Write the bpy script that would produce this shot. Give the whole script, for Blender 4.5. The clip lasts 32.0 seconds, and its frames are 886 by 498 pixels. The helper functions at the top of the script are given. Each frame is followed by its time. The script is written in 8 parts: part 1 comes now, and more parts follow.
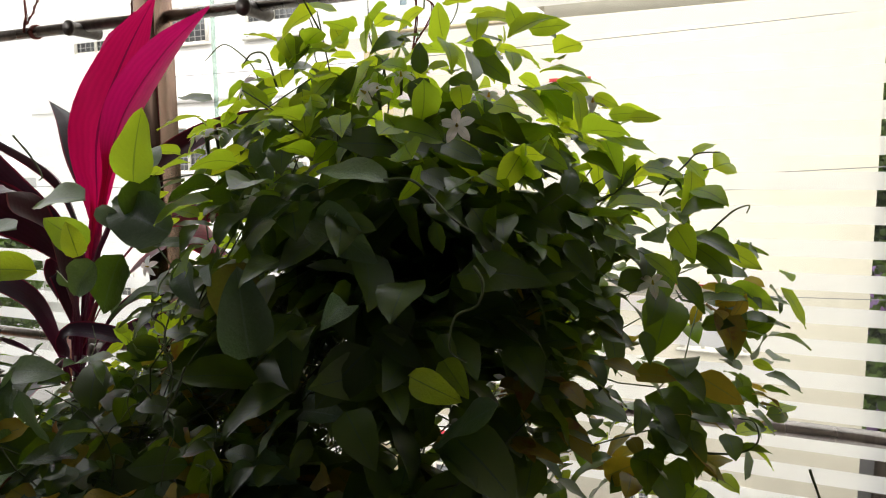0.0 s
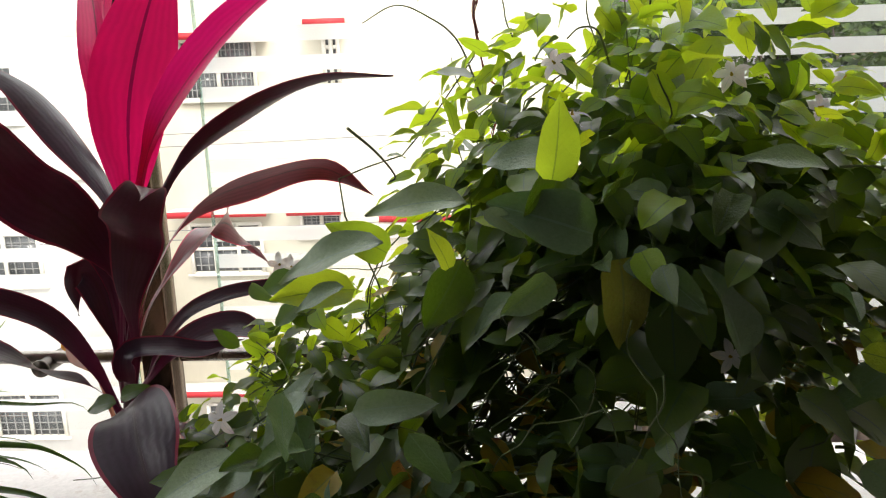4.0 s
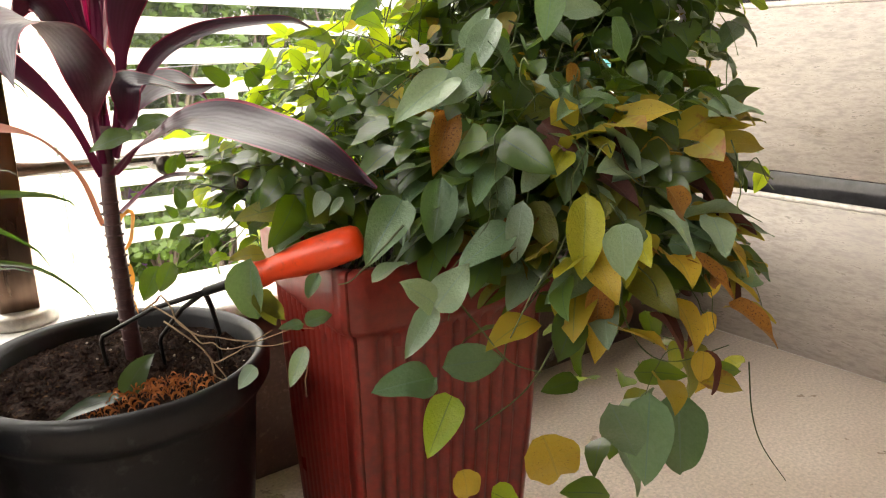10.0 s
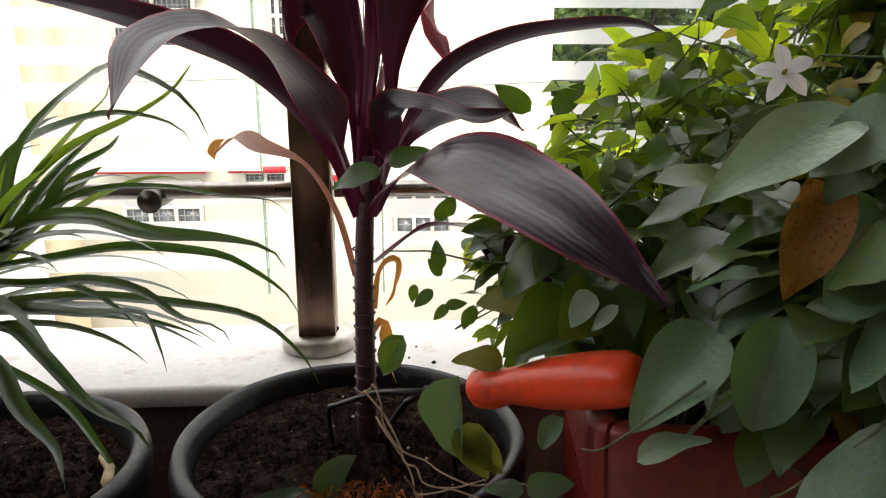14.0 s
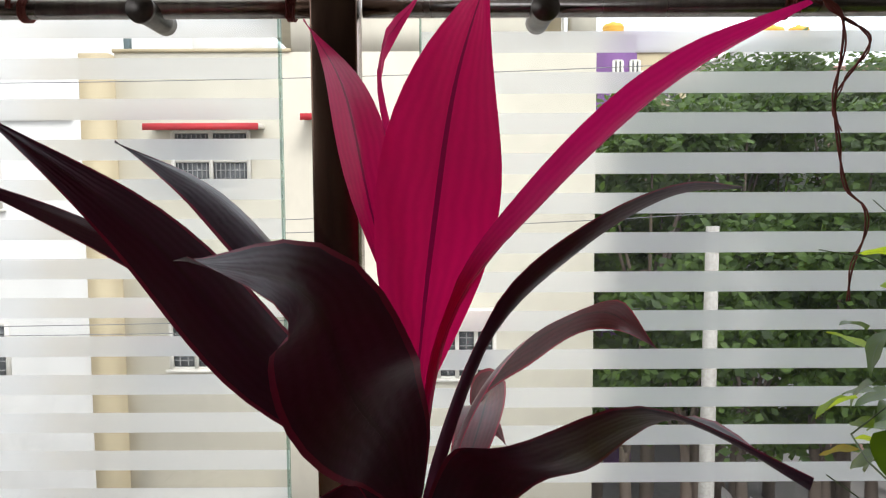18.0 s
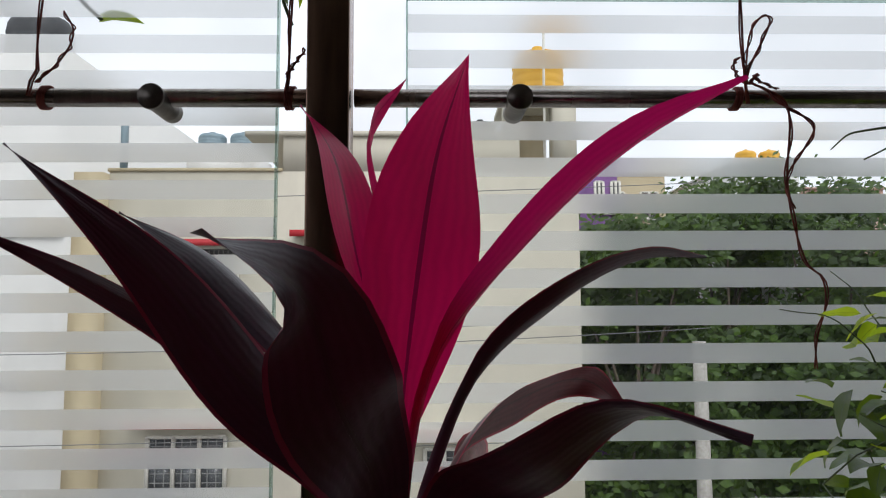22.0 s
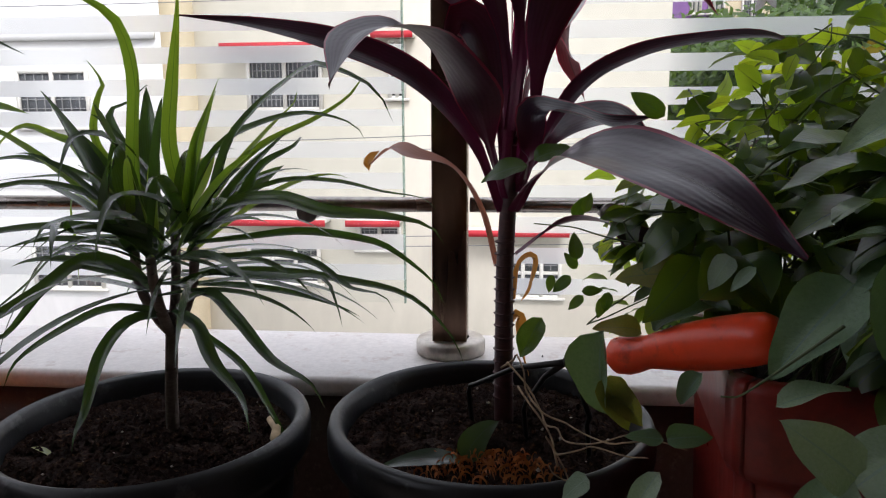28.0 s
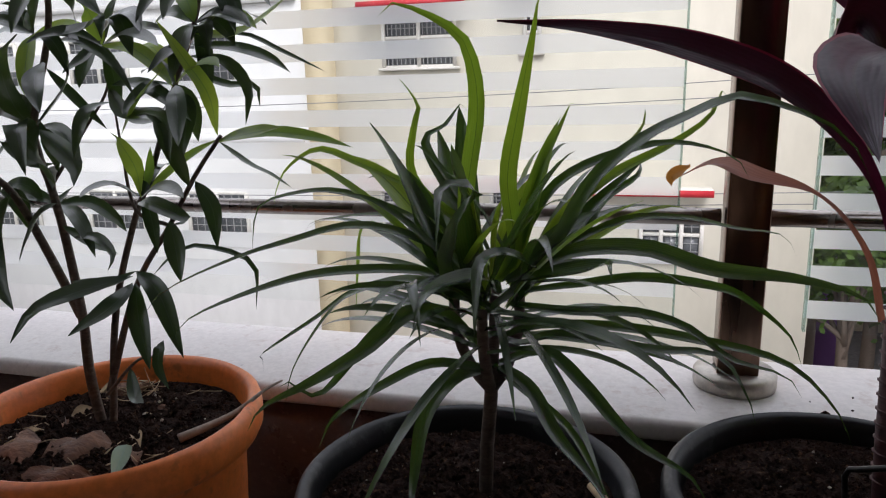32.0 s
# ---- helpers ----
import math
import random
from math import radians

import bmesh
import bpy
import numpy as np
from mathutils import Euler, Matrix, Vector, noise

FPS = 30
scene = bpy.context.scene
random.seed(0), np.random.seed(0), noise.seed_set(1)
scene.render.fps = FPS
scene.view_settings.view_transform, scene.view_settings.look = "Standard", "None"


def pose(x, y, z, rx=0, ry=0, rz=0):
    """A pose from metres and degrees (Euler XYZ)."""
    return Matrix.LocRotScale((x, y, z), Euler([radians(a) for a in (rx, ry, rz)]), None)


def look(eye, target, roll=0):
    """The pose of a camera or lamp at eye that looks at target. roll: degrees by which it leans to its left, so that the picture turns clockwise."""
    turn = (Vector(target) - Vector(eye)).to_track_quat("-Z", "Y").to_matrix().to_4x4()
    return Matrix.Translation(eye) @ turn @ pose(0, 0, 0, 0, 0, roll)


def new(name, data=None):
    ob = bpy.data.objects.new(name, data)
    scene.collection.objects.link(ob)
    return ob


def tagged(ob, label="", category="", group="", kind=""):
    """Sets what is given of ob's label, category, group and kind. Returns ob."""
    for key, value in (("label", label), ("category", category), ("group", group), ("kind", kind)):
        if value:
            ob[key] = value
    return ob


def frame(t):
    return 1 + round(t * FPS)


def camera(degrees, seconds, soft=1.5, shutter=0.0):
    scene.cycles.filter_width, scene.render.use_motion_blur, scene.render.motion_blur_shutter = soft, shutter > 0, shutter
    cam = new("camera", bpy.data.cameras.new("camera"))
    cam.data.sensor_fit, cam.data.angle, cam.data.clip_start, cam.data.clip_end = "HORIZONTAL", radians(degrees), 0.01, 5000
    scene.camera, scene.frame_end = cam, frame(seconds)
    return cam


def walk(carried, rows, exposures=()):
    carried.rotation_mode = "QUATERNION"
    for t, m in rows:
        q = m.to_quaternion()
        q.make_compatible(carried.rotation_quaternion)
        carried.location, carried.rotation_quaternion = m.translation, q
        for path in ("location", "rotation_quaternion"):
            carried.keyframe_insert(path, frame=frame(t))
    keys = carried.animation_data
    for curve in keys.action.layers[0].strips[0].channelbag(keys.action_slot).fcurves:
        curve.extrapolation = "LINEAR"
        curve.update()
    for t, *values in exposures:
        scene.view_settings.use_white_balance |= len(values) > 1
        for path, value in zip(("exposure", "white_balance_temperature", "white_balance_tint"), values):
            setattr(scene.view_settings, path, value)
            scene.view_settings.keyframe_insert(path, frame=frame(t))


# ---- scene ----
cam = camera(64.5, 32.0, soft=1.1, shutter=0.15)
PATH = [
    (0, (0.890, -0.004, 0.869), (0.103, 1.819, 0.629), -0.57),
    (0.5, (0.853, -0.023, 0.866), (0.070, 1.798, 0.596), -0.89),
    (1, (0.798, -0.042, 0.872), (0.037, 1.781, 0.562), -1.02),
    (1.5, (0.743, -0.071, 0.855), (-0.002, 1.756, 0.530), -1.18),
    (2, (0.690, -0.095, 0.855), (-0.007, 1.747, 0.511), -1.16),
    (2.5, (0.634, -0.128, 0.872), (0.062, 1.753, 0.506), -0.92),
    (3, (0.570, -0.149, 0.892), (0.189, 1.778, 0.518), -1.13),
    (3.5, (0.486, -0.116, 0.896), (0.276, 1.834, 0.504), -1.35),
    (5.5, (0.201, -0.038, 0.975), (0.620, 1.854, 0.478), -2.15),
    (6, (0.120, -0.049, 0.959), (0.824, 1.753, 0.451), -1.40),
    (6.5, (-0.002, -0.065, 0.926), (0.927, 1.636, 0.434), -1.04),
    (7, (-0.116, -0.073, 0.890), (0.923, 1.560, 0.387), -0.71),
    (7.5, (-0.193, -0.089, 0.851), (0.888, 1.511, 0.330), -0.64),
    (8, (-0.238, -0.105, 0.791), (0.877, 1.472, 0.273), -0.53),
    (8.5, (-0.272, -0.116, 0.742), (0.861, 1.447, 0.223), -0.63),
    (9, (-0.274, -0.120, 0.681), (0.874, 1.434, 0.164), -0.66),
    (9.5, (-0.244, -0.115, 0.651), (0.925, 1.425, 0.138), -0.56),
    (10, (-0.193, -0.091, 0.657), (0.990, 1.434, 0.131), -0.44),
    (10.5, (-0.126, -0.058, 0.673), (1.053, 1.469, 0.147), -0.32),
    (11, (-0.063, -0.036, 0.674), (1.055, 1.535, 0.143), -0.43),
    (11.5, (-0.029, -0.020, 0.659), (0.923, 1.665, 0.152), -0.45),
    (12, (-0.014, -0.004, 0.656), (0.691, 1.798, 0.149), -0.50),
    (12.5, (-0.011, 0.018, 0.655), (0.438, 1.900, 0.146), -0.34),
    (13, (0.001, 0.045, 0.654), (0.284, 1.960, 0.151), -0.10),
    (13.5, (0.008, 0.072, 0.654), (0.189, 2.000, 0.155), 0.11),
    (15.5, (0.012, 0.214, 0.754), (0.089, 2.157, 0.288), -0.08),
    (16, (0.015, 0.227, 0.797), (0.082, 2.170, 0.325), 0.02),
    (16.5, (0.013, 0.242, 0.837), (0.071, 2.193, 0.401), -0.21),
    (17, (0.011, 0.249, 0.880), (0.055, 2.215, 0.518), -0.45),
    (17.5, (0.010, 0.248, 0.912), (0.035, 2.232, 0.655), -0.43),
    (18, (0.010, 0.246, 0.942), (0.015, 2.240, 0.789), -0.27),
    (18.5, (0.008, 0.253, 0.964), (0.025, 2.252, 0.920), -0.26),
    (19, (0.008, 0.252, 0.970), (0.034, 2.251, 1.031), -0.27),
    (19.5, (0.008, 0.248, 0.966), (0.039, 2.244, 1.093), -0.30),
    (20, (0.010, 0.241, 0.961), (0.042, 2.235, 1.116), -0.28),
    (20.5, (0.005, 0.233, 0.953), (0.051, 2.225, 1.125), -0.27),
    (21, (0.010, 0.225, 0.938), (0.053, 2.218, 1.102), -0.27),
    (21.5, (0.015, 0.218, 0.923), (0.052, 2.210, 1.090), -0.20),
    (22, (0.013, 0.208, 0.891), (0.056, 2.200, 1.073), -0.27),
    (22.5, (0.003, 0.202, 0.849), (0.051, 2.192, 1.044), -0.39),
    (23, (-0.005, 0.187, 0.819), (0.022, 2.178, 1.002), -0.38),
    (23.5, (-0.011, 0.173, 0.791), (0.000, 2.166, 0.951), -0.31),
    (24, (-0.009, 0.164, 0.756), (-0.015, 2.159, 0.891), -0.24),
    (24.5, (-0.011, 0.148, 0.722), (-0.031, 2.146, 0.808), -0.30),
    (25, (-0.011, 0.129, 0.685), (-0.053, 2.128, 0.706), -0.02),
    (25.5, (-0.006, 0.106, 0.654), (-0.066, 2.105, 0.609), -0.00),
    (26, (-0.008, 0.086, 0.638), (-0.090, 2.080, 0.509), -0.02),
    (26.5, (-0.007, 0.069, 0.626), (-0.110, 2.057, 0.434), 0.04),
    (28.5, (-0.036, 0.033, 0.611), (-0.264, 1.988, 0.256), -0.38),
    (29, (-0.056, 0.030, 0.607), (-0.350, 1.972, 0.231), -0.55),
    (29.5, (-0.073, 0.027, 0.606), (-0.433, 1.954, 0.208), -0.76),
    (30, (-0.101, 0.036, 0.607), (-0.506, 1.949, 0.190), -0.84),
    (30.5, (-0.134, 0.047, 0.608), (-0.575, 1.953, 0.192), -0.84),
    (31, (-0.165, 0.063, 0.614), (-0.647, 1.957, 0.189), -0.99),
    (31.5, (-0.203, 0.088, 0.643), (-0.714, 1.971, 0.203), -1.07),
    (32, (-0.225, 0.117, 0.674), (-0.740, 1.997, 0.226), -1.36),
]
walk(cam, [(t, look(eye, target, roll)) for t, eye, target, roll in PATH],
     exposures=[(0.0, 0.8, 6850, 10), (1.0, 1.55, 6870, 10), (2.0, 2.1, 7120, 10), (3.0, 1.72, 7020, 10), (5.5, 0.85, 6650, 10), (7.0, 1.52, 6980, 10), (9.0, 2.2, 7350, 11), (11.0, 2.75, 7650, 11),
                (12.0, 2.45, 7650, 12), (13.0, 1.78, 7300, 10), (15.5, 0.98, 6380, 10), (17.0, 0.68, 6330, 10), (18.0, 0.46, 6300, 11), (19.0, -0.02, 6240, 11), (20.5, -0.47, 6220, 11), (22.0, -0.36, 6200, 11), (23.5, -0.18, 6160, 12), (25.0, -0.03, 6120, 12),
                (26.0, 0.17, 6130, 15), (28.5, 0.5, 6150, 16), (32.0, 0.24, 6170, 16)])

# ---- sky and sun: a bright overcast day ----
world = bpy.data.worlds.new("overcast_sky")
scene.world = world
world.use_nodes = True
wn, wl = world.node_tree.nodes, world.node_tree.links
sky = wn.new("ShaderNodeTexSky")
sky.sky_type, sky.sun_disc = "NISHITA", False
sky.sun_elevation, sky.sun_rotation = radians(47), radians(156)
sky.air_density, sky.dust_density, sky.ozone_density = 1.0, 4.0, 1.0
grey = wn.new("ShaderNodeHueSaturation")
grey.inputs["Saturation"].default_value = 0.25
cloud = wn.new("ShaderNodeTexNoise")
cloud.inputs["Scale"].default_value, cloud.inputs["Detail"].default_value = 3.0, 5.0
cramp = wn.new("ShaderNodeMapRange")
cramp.inputs["From Min"].default_value, cramp.inputs["From Max"].default_value = 0.35, 0.7
cramp.inputs["To Min"].default_value, cramp.inputs["To Max"].default_value = 0.85, 1.2
wmul = wn.new("ShaderNodeMixRGB")
wmul.blend_type = "MULTIPLY"
wmul.inputs[0].default_value = 1.0
wl.new(sky.outputs[0], grey.inputs["Color"])
wcl = wn.new("ShaderNodeMixRGB")
wcl.inputs[0].default_value, wcl.inputs[2].default_value = 0.75, (9.6, 9.7, 10.0, 1)
wl.new(grey.outputs[0], wcl.inputs[1])
wl.new(wcl.outputs[0], wmul.inputs[1])
wl.new(cloud.outputs["Fac"], cramp.inputs["Value"])
wl.new(cramp.outputs[0], wmul.inputs[2])
wl.new(wmul.outputs[0], wn["Background"].inputs["Color"])
wn["Background"].inputs["Strength"].default_value = 0.165
sun = new("sun", bpy.data.lights.new("sun", "SUN"))
sun.data.energy, sun.data.angle, sun.data.color = 1.35, radians(20), (1.0, 0.97, 0.93)
sun.matrix_world = look((5.0, -11.0, 13.0), (0, 0, 0))


# ---- materials ----
def nodes_of(mat):
    mat.use_nodes = True
    nt = mat.node_tree
    return nt.nodes, nt.links, nt.nodes["Principled BSDF"]


def mix_rgb(n, l, fac, a, b, mode="MIX"):
    m = n.new("ShaderNodeMixRGB")
    m.blend_type = mode
    for k, v in enumerate((fac, a, b)):
        if isinstance(v, bpy.types.NodeSocket):
            l.new(v, m.inputs[k])
        else:
            m.inputs[k].default_value = v if k == 0 else (*v, 1.0)[:4]
    return m.outputs[0]


def noise_of(n, l, scale, detail=4.0, rough=0.55, stretch=None, lo=0.3, hi=0.7, local=True):
    tc = n.new("ShaderNodeTexCoord")
    out = tc.outputs["Object"]
    if stretch:
        mp = n.new("ShaderNodeMapping")
        mp.inputs["Scale"].default_value = stretch
        l.new(out, mp.inputs["Vector"])
        out = mp.outputs[0]
    t = n.new("ShaderNodeTexNoise")
    t.inputs["Scale"].default_value, t.inputs["Detail"].default_value, t.inputs["Roughness"].default_value = scale, detail, rough
    l.new(out, t.inputs["Vector"])
    r = n.new("ShaderNodeMapRange")
    r.inputs["From Min"].default_value, r.inputs["From Max"].default_value = lo, hi
    l.new(t.outputs["Fac"], r.inputs["Value"])
    return r.outputs[0]


def add_bump(n, l, bsdf, height, strength, dist):
    b = n.new("ShaderNodeBump")
    b.inputs["Strength"].default_value, b.inputs["Distance"].default_value = strength, dist
    l.new(height, b.inputs["Height"])
    l.new(b.outputs[0], bsdf.inputs["Normal"])
    return b


def surface(name, a, b, scale=6.0, rough=0.6, metal=0.0, fine=60.0, bump=0.15, dist=0.002, stretch=None, spec=0.5, third=None, tscale=25.0, coat=0.0, deep=0.18):
    """Two colours mottled at two scales, with fine relief."""
    mat = bpy.data.materials.new(name)
    n, l, p = nodes_of(mat)
    big = noise_of(n, l, scale, 5.0, 0.6, stretch)
    small = noise_of(n, l, fine, 3.0, 0.6, stretch, 0.35, 0.65)
    col = mix_rgb(n, l, big, a, b)
    dark = mix_rgb(n, l, small, (1.0 - deep,) * 3, (1.0 + deep * 0.55,) * 3)
    col = mix_rgb(n, l, 1.0, col, dark, "MULTIPLY")
    if third:
        spot = noise_of(n, l, tscale, 4.0, 0.7, stretch, 0.58, 0.68)
        col = mix_rgb(n, l, spot, col, third)
    l.new(col, p.inputs["Base Color"])
    rr = n.new("ShaderNodeMapRange")
    rr.inputs["To Min"].default_value, rr.inputs["To Max"].default_value = max(0.02, rough - 0.1), min(1.0, rough + 0.12)
    l.new(big, rr.inputs["Value"])
    l.new(rr.outputs[0], p.inputs["Roughness"])
    p.inputs["Metallic"].default_value = metal
    p.inputs["Specular IOR Level"].default_value = spec
    p.inputs["Coat Weight"].default_value = coat
    add_bump(n, l, p, small, bump, dist)
    return mat


def leaf_material(name, top, under, through_col, share=0.45, rough=0.38, vein=14.0, spot=None, spot_lo=0.6, island=False, vary=0.35, edge=None, rib=None, spec=0.5, veincol=1.25, streak=False, foot=None, coat=0.0):
    """A leaf: gloss on top, light through the blade, a midrib and side veins along its own length and width."""
    mat = bpy.data.materials.new(name)
    n, l, p = nodes_of(mat)
    uv = n.new("ShaderNodeUVMap")
    sep = n.new("ShaderNodeSeparateXYZ")
    l.new(uv.outputs[0], sep.inputs[0])

    def math_node(op, a, b=None):
        m = n.new("ShaderNodeMath")
        m.operation = op
        for k, v in enumerate((a, b)):
            if v is None:
                continue
            if isinstance(v, bpy.types.NodeSocket):
                l.new(v, m.inputs[k])
            else:
                m.inputs[k].default_value = v
        return m.outputs[0]
    across = math_node("ABSOLUTE", math_node("SUBTRACT", sep.outputs["Y"], 0.5))
    ribs = math_node("LESS_THAN", across, 0.022)
    wave = math_node("SINE", math_node("MULTIPLY", math_node("SUBTRACT", sep.outputs["X"], math_node("MULTIPLY", across, 0.55)), vein * 6.283))
    if island:
        rv = n.new("ShaderNodeNewGeometry").outputs["Random Per Island"]
    else:
        rv = n.new("ShaderNodeObjectInfo").outputs["Random"]
    nz = noise_of(n, l, 22.0, 4.0, 0.6)
    if streak:
        wave = math_node("SINE", math_node("ADD", math_node("MULTIPLY", across, 58.0), math_node("MULTIPLY", nz, 5.0)))
    vline = math_node("GREATER_THAN", wave, 2.0 if streak else 0.95)
    col = mix_rgb(n, l, nz, top, under)
    if streak:
        col = mix_rgb(n, l, 1.0, col, mix_rgb(n, l, math_node("ADD", math_node("MULTIPLY", wave, 0.5), 0.5), (0.84, 0.84, 0.84), (1.14, 1.14, 1.14)), "MULTIPLY")
    tint = mix_rgb(n, l, rv, (1.0 - vary,) * 3, (1.0 + vary, 1.0 + vary * 0.8, 1.0 + vary * 0.2))
    col = mix_rgb(n, l, 1.0, col, tint, "MULTIPLY")
    tcol = mix_rgb(n, l, rv, through_col, tuple(c * s for c, s in zip(through_col, (1.35, 1.1, 1.0))))
    lines = math_node("MINIMUM", math_node("ADD", math_node("MULTIPLY", ribs, 1.0), math_node("MULTIPLY", vline, 0.13)), 1.0)
    ribcol = rib if rib else tuple(min(1.0, c * veincol + 0.03) for c in top)
    col = mix_rgb(n, l, lines, col, ribcol)
    tcol = mix_rgb(n, l, lines, tcol, tuple(c * 0.55 for c in through_col))
    if edge:
        em = math_node("GREATER_THAN", across, 0.452)
        col = mix_rgb(n, l, em, col, edge)
        tcol = mix_rgb(n, l, em, tcol, edge)
    if spot:
        sp = noise_of(n, l, 30.0, 5.0, 0.65, None, spot_lo, spot_lo + 0.12)
        col = mix_rgb(n, l, sp, col, spot)
        tcol = mix_rgb(n, l, sp, tcol, spot)
    if foot:
        fr = n.new("ShaderNodeMapRange")
        fr.inputs["From Min"].default_value, fr.inputs["From Max"].default_value = 0.14, 0.36
        l.new(sep.outputs["X"], fr.inputs["Value"])
        col = mix_rgb(n, l, fr.outputs[0], foot, col)
        tcol = mix_rgb(n, l, fr.outputs[0], foot, tcol)
    l.new(col, p.inputs["Base Color"])
    p.inputs["Roughness"].default_value = rough
    p.inputs["Specular IOR Level"].default_value = spec
    p.inputs["Coat Weight"].default_value, p.inputs["Coat Roughness"].default_value = coat, 0.22
    hgt = math_node("ADD", math_node("MULTIPLY", wave, 0.09 if streak else 0.03), math_node("ADD", math_node("MULTIPLY", nz, 0.8), math_node("MULTIPLY", ribs, -1.5)))
    bump = add_bump(n, l, p, hgt, 0.35, 0.0012)
    tr = n.new("ShaderNodeBsdfTranslucent")
    l.new(tcol, tr.inputs["Color"])
    l.new(bump.outputs[0], tr.inputs["Normal"])
    mx = n.new("ShaderNodeMixShader")
    mx.inputs[0].default_value = share
    l.new(p.outputs[0], mx.inputs[1])
    l.new(tr.outputs[0], mx.inputs[2])
    l.new(mx.outputs[0], n["Material Output"].inputs["Surface"])
    return mat


M_STEEL = surface("brushed_steel", (0.30, 0.27, 0.25), (0.42, 0.39, 0.36), 3.0, 0.26, 1.0, 90.0, 0.05, 0.0005, (1, 1, 0.05))
M_POST = surface("brown_steel", (0.16, 0.10, 0.075), (0.27, 0.18, 0.13), 5.0, 0.24, 1.0, 80.0, 0.06, 0.0005, (1, 1, 0.15))
M_KNOB = surface("dull_steel", (0.11, 0.10, 0.09), (0.17, 0.15, 0.135), 12.0, 0.38, 1.0, 120.0, 0.08, 0.0005)
M_FLANGE = surface("pale_flange_steel", (0.42, 0.39, 0.35), (0.58, 0.54, 0.48), 18.0, 0.42, 0.85, 90.0, 0.08, 0.0006)
M_LEDGE = surface("pale_granite", (0.68, 0.64, 0.62), (0.78, 0.75, 0.73), 5.0, 0.34, 0.0, 130.0, 0.04, 0.0006, None, 0.5, (0.60, 0.53, 0.50), 30.0, deep=0.08)
M_LEDGE_FRONT = surface("brown_granite", (0.075, 0.042, 0.034), (0.12, 0.072, 0.056), 14.0, 0.35, 0.0, 140.0, 0.08, 0.0008, None, 0.5, (0.18, 0.12, 0.1), 70.0)
M_FLOOR = surface("cream_marble_floor", (0.60, 0.49, 0.41), (0.69, 0.59, 0.51), 9.0, 0.36, 0.0, 170.0, 0.04, 0.0006, None, 0.5, (0.40, 0.29, 0.24), 210.0, deep=0.22)
M_WALL = surface("banded_grey_granite", (0.34, 0.295, 0.26), (0.45, 0.395, 0.36), 7.0, 0.36, 0.0, 95.0, 0.06, 0.0006, (1.0, 0.4, 1.7), 0.5, (0.22, 0.19, 0.175), 95.0, deep=0.24)
M_BAND = surface("black_granite", (0.020, 0.020, 0.023), (0.04, 0.04, 0.044), 30.0, 0.12, 0.0, 150.0, 0.03, 0.0004)
M_LINE = surface("pale_joint_strip", (0.62, 0.56, 0.53), (0.72, 0.66, 0.62), 30.0, 0.5)
M_PLASTER = surface("white_plaster", (0.70, 0.69, 0.67), (0.80, 0.79, 0.77), 3.0, 0.75, 0.0, 90.0, 0.12, 0.001)
M_BLACKPOT = surface("black_plastic", (0.005, 0.0053, 0.0065), (0.011, 0.012, 0.015), 9.0, 0.40, 0.0, 120.0, 0.12, 0.0006, None, 0.4, (0.04, 0.04, 0.042), 30.0)
M_ORANGEPOT = surface("orange_plastic", (0.70, 0.165, 0.035), (0.80, 0.235, 0.060), 8.0, 0.38, 0.0, 110.0, 0.1, 0.0006, None, 0.5, (0.44, 0.13, 0.035), 24.0, deep=0.12)
M_REDPOT = surface("terracotta_red_plastic", (0.17, 0.017, 0.013), (0.23, 0.026, 0.019), 8.0, 0.36, 0.0, 90.0, 0.1, 0.0006, None, 0.5, (0.14, 0.024, 0.02), 16.0)
M_HANDLE = surface("orange_red_plastic_grip", (0.80, 0.050, 0.012), (0.86, 0.075, 0.018), 20.0, 0.30, 0.0, 90.0, 0.05, 0.0004, None, 0.5, (0.55, 0.05, 0.02), 30.0, deep=0.06)
M_IRON = surface("black_painted_iron", (0.012, 0.012, 0.013), (0.035, 0.032, 0.03), 60.0, 0.4, 0.6, 180.0, 0.2, 0.0005)
M_SOIL = surface("dark_potting_soil", (0.014, 0.0085, 0.0075), (0.042, 0.025, 0.020), 60.0, 0.95, 0.0, 220.0, 0.8, 0.003, None, 0.05, (0.10, 0.055, 0.032), 140.0, deep=0.35)
M_GRIT = surface("pale_grit", (0.42, 0.36, 0.28), (0.60, 0.54, 0.46), 60.0, 0.8)
M_PEAT = surface("rust_brown_coir", (0.30, 0.085, 0.02), (0.55, 0.20, 0.05), 90.0, 0.75, 0.0, 200.0, 0.4, 0.001)
M_BARK = surface("grey_brown_bark", (0.09, 0.065, 0.05), (0.17, 0.13, 0.10), 35.0, 0.8, 0.0, 140.0, 0.5, 0.0015, (1, 1, 3))
M_CANE = surface("purple_brown_cane", (0.055, 0.022, 0.026), (0.11, 0.045, 0.045), 40.0, 0.5, 0.0, 120.0, 0.25, 0.001, (1, 1, 4))
M_VINE = surface("green_vine_stem", (0.055, 0.095, 0.026), (0.11, 0.14, 0.048), 40.0, 0.55)
M_DRYVINE = surface("tan_dry_vine", (0.20, 0.13, 0.075), (0.32, 0.23, 0.14), 60.0, 0.75)
M_STRING = surface("reddish_brown_string", (0.15, 0.022, 0.016), (0.24, 0.055, 0.04), 80.0, 0.8, 0.0, 260.0, 0.3, 0.0006)
M_CREAM = surface("cream_painted_wall", (0.52, 0.485, 0.395), (0.565, 0.53, 0.435), 0.35, 0.85, 0.0, 3.0, 0.08, 0.004, (1, 1, 0.45), 0.3, deep=0.05)
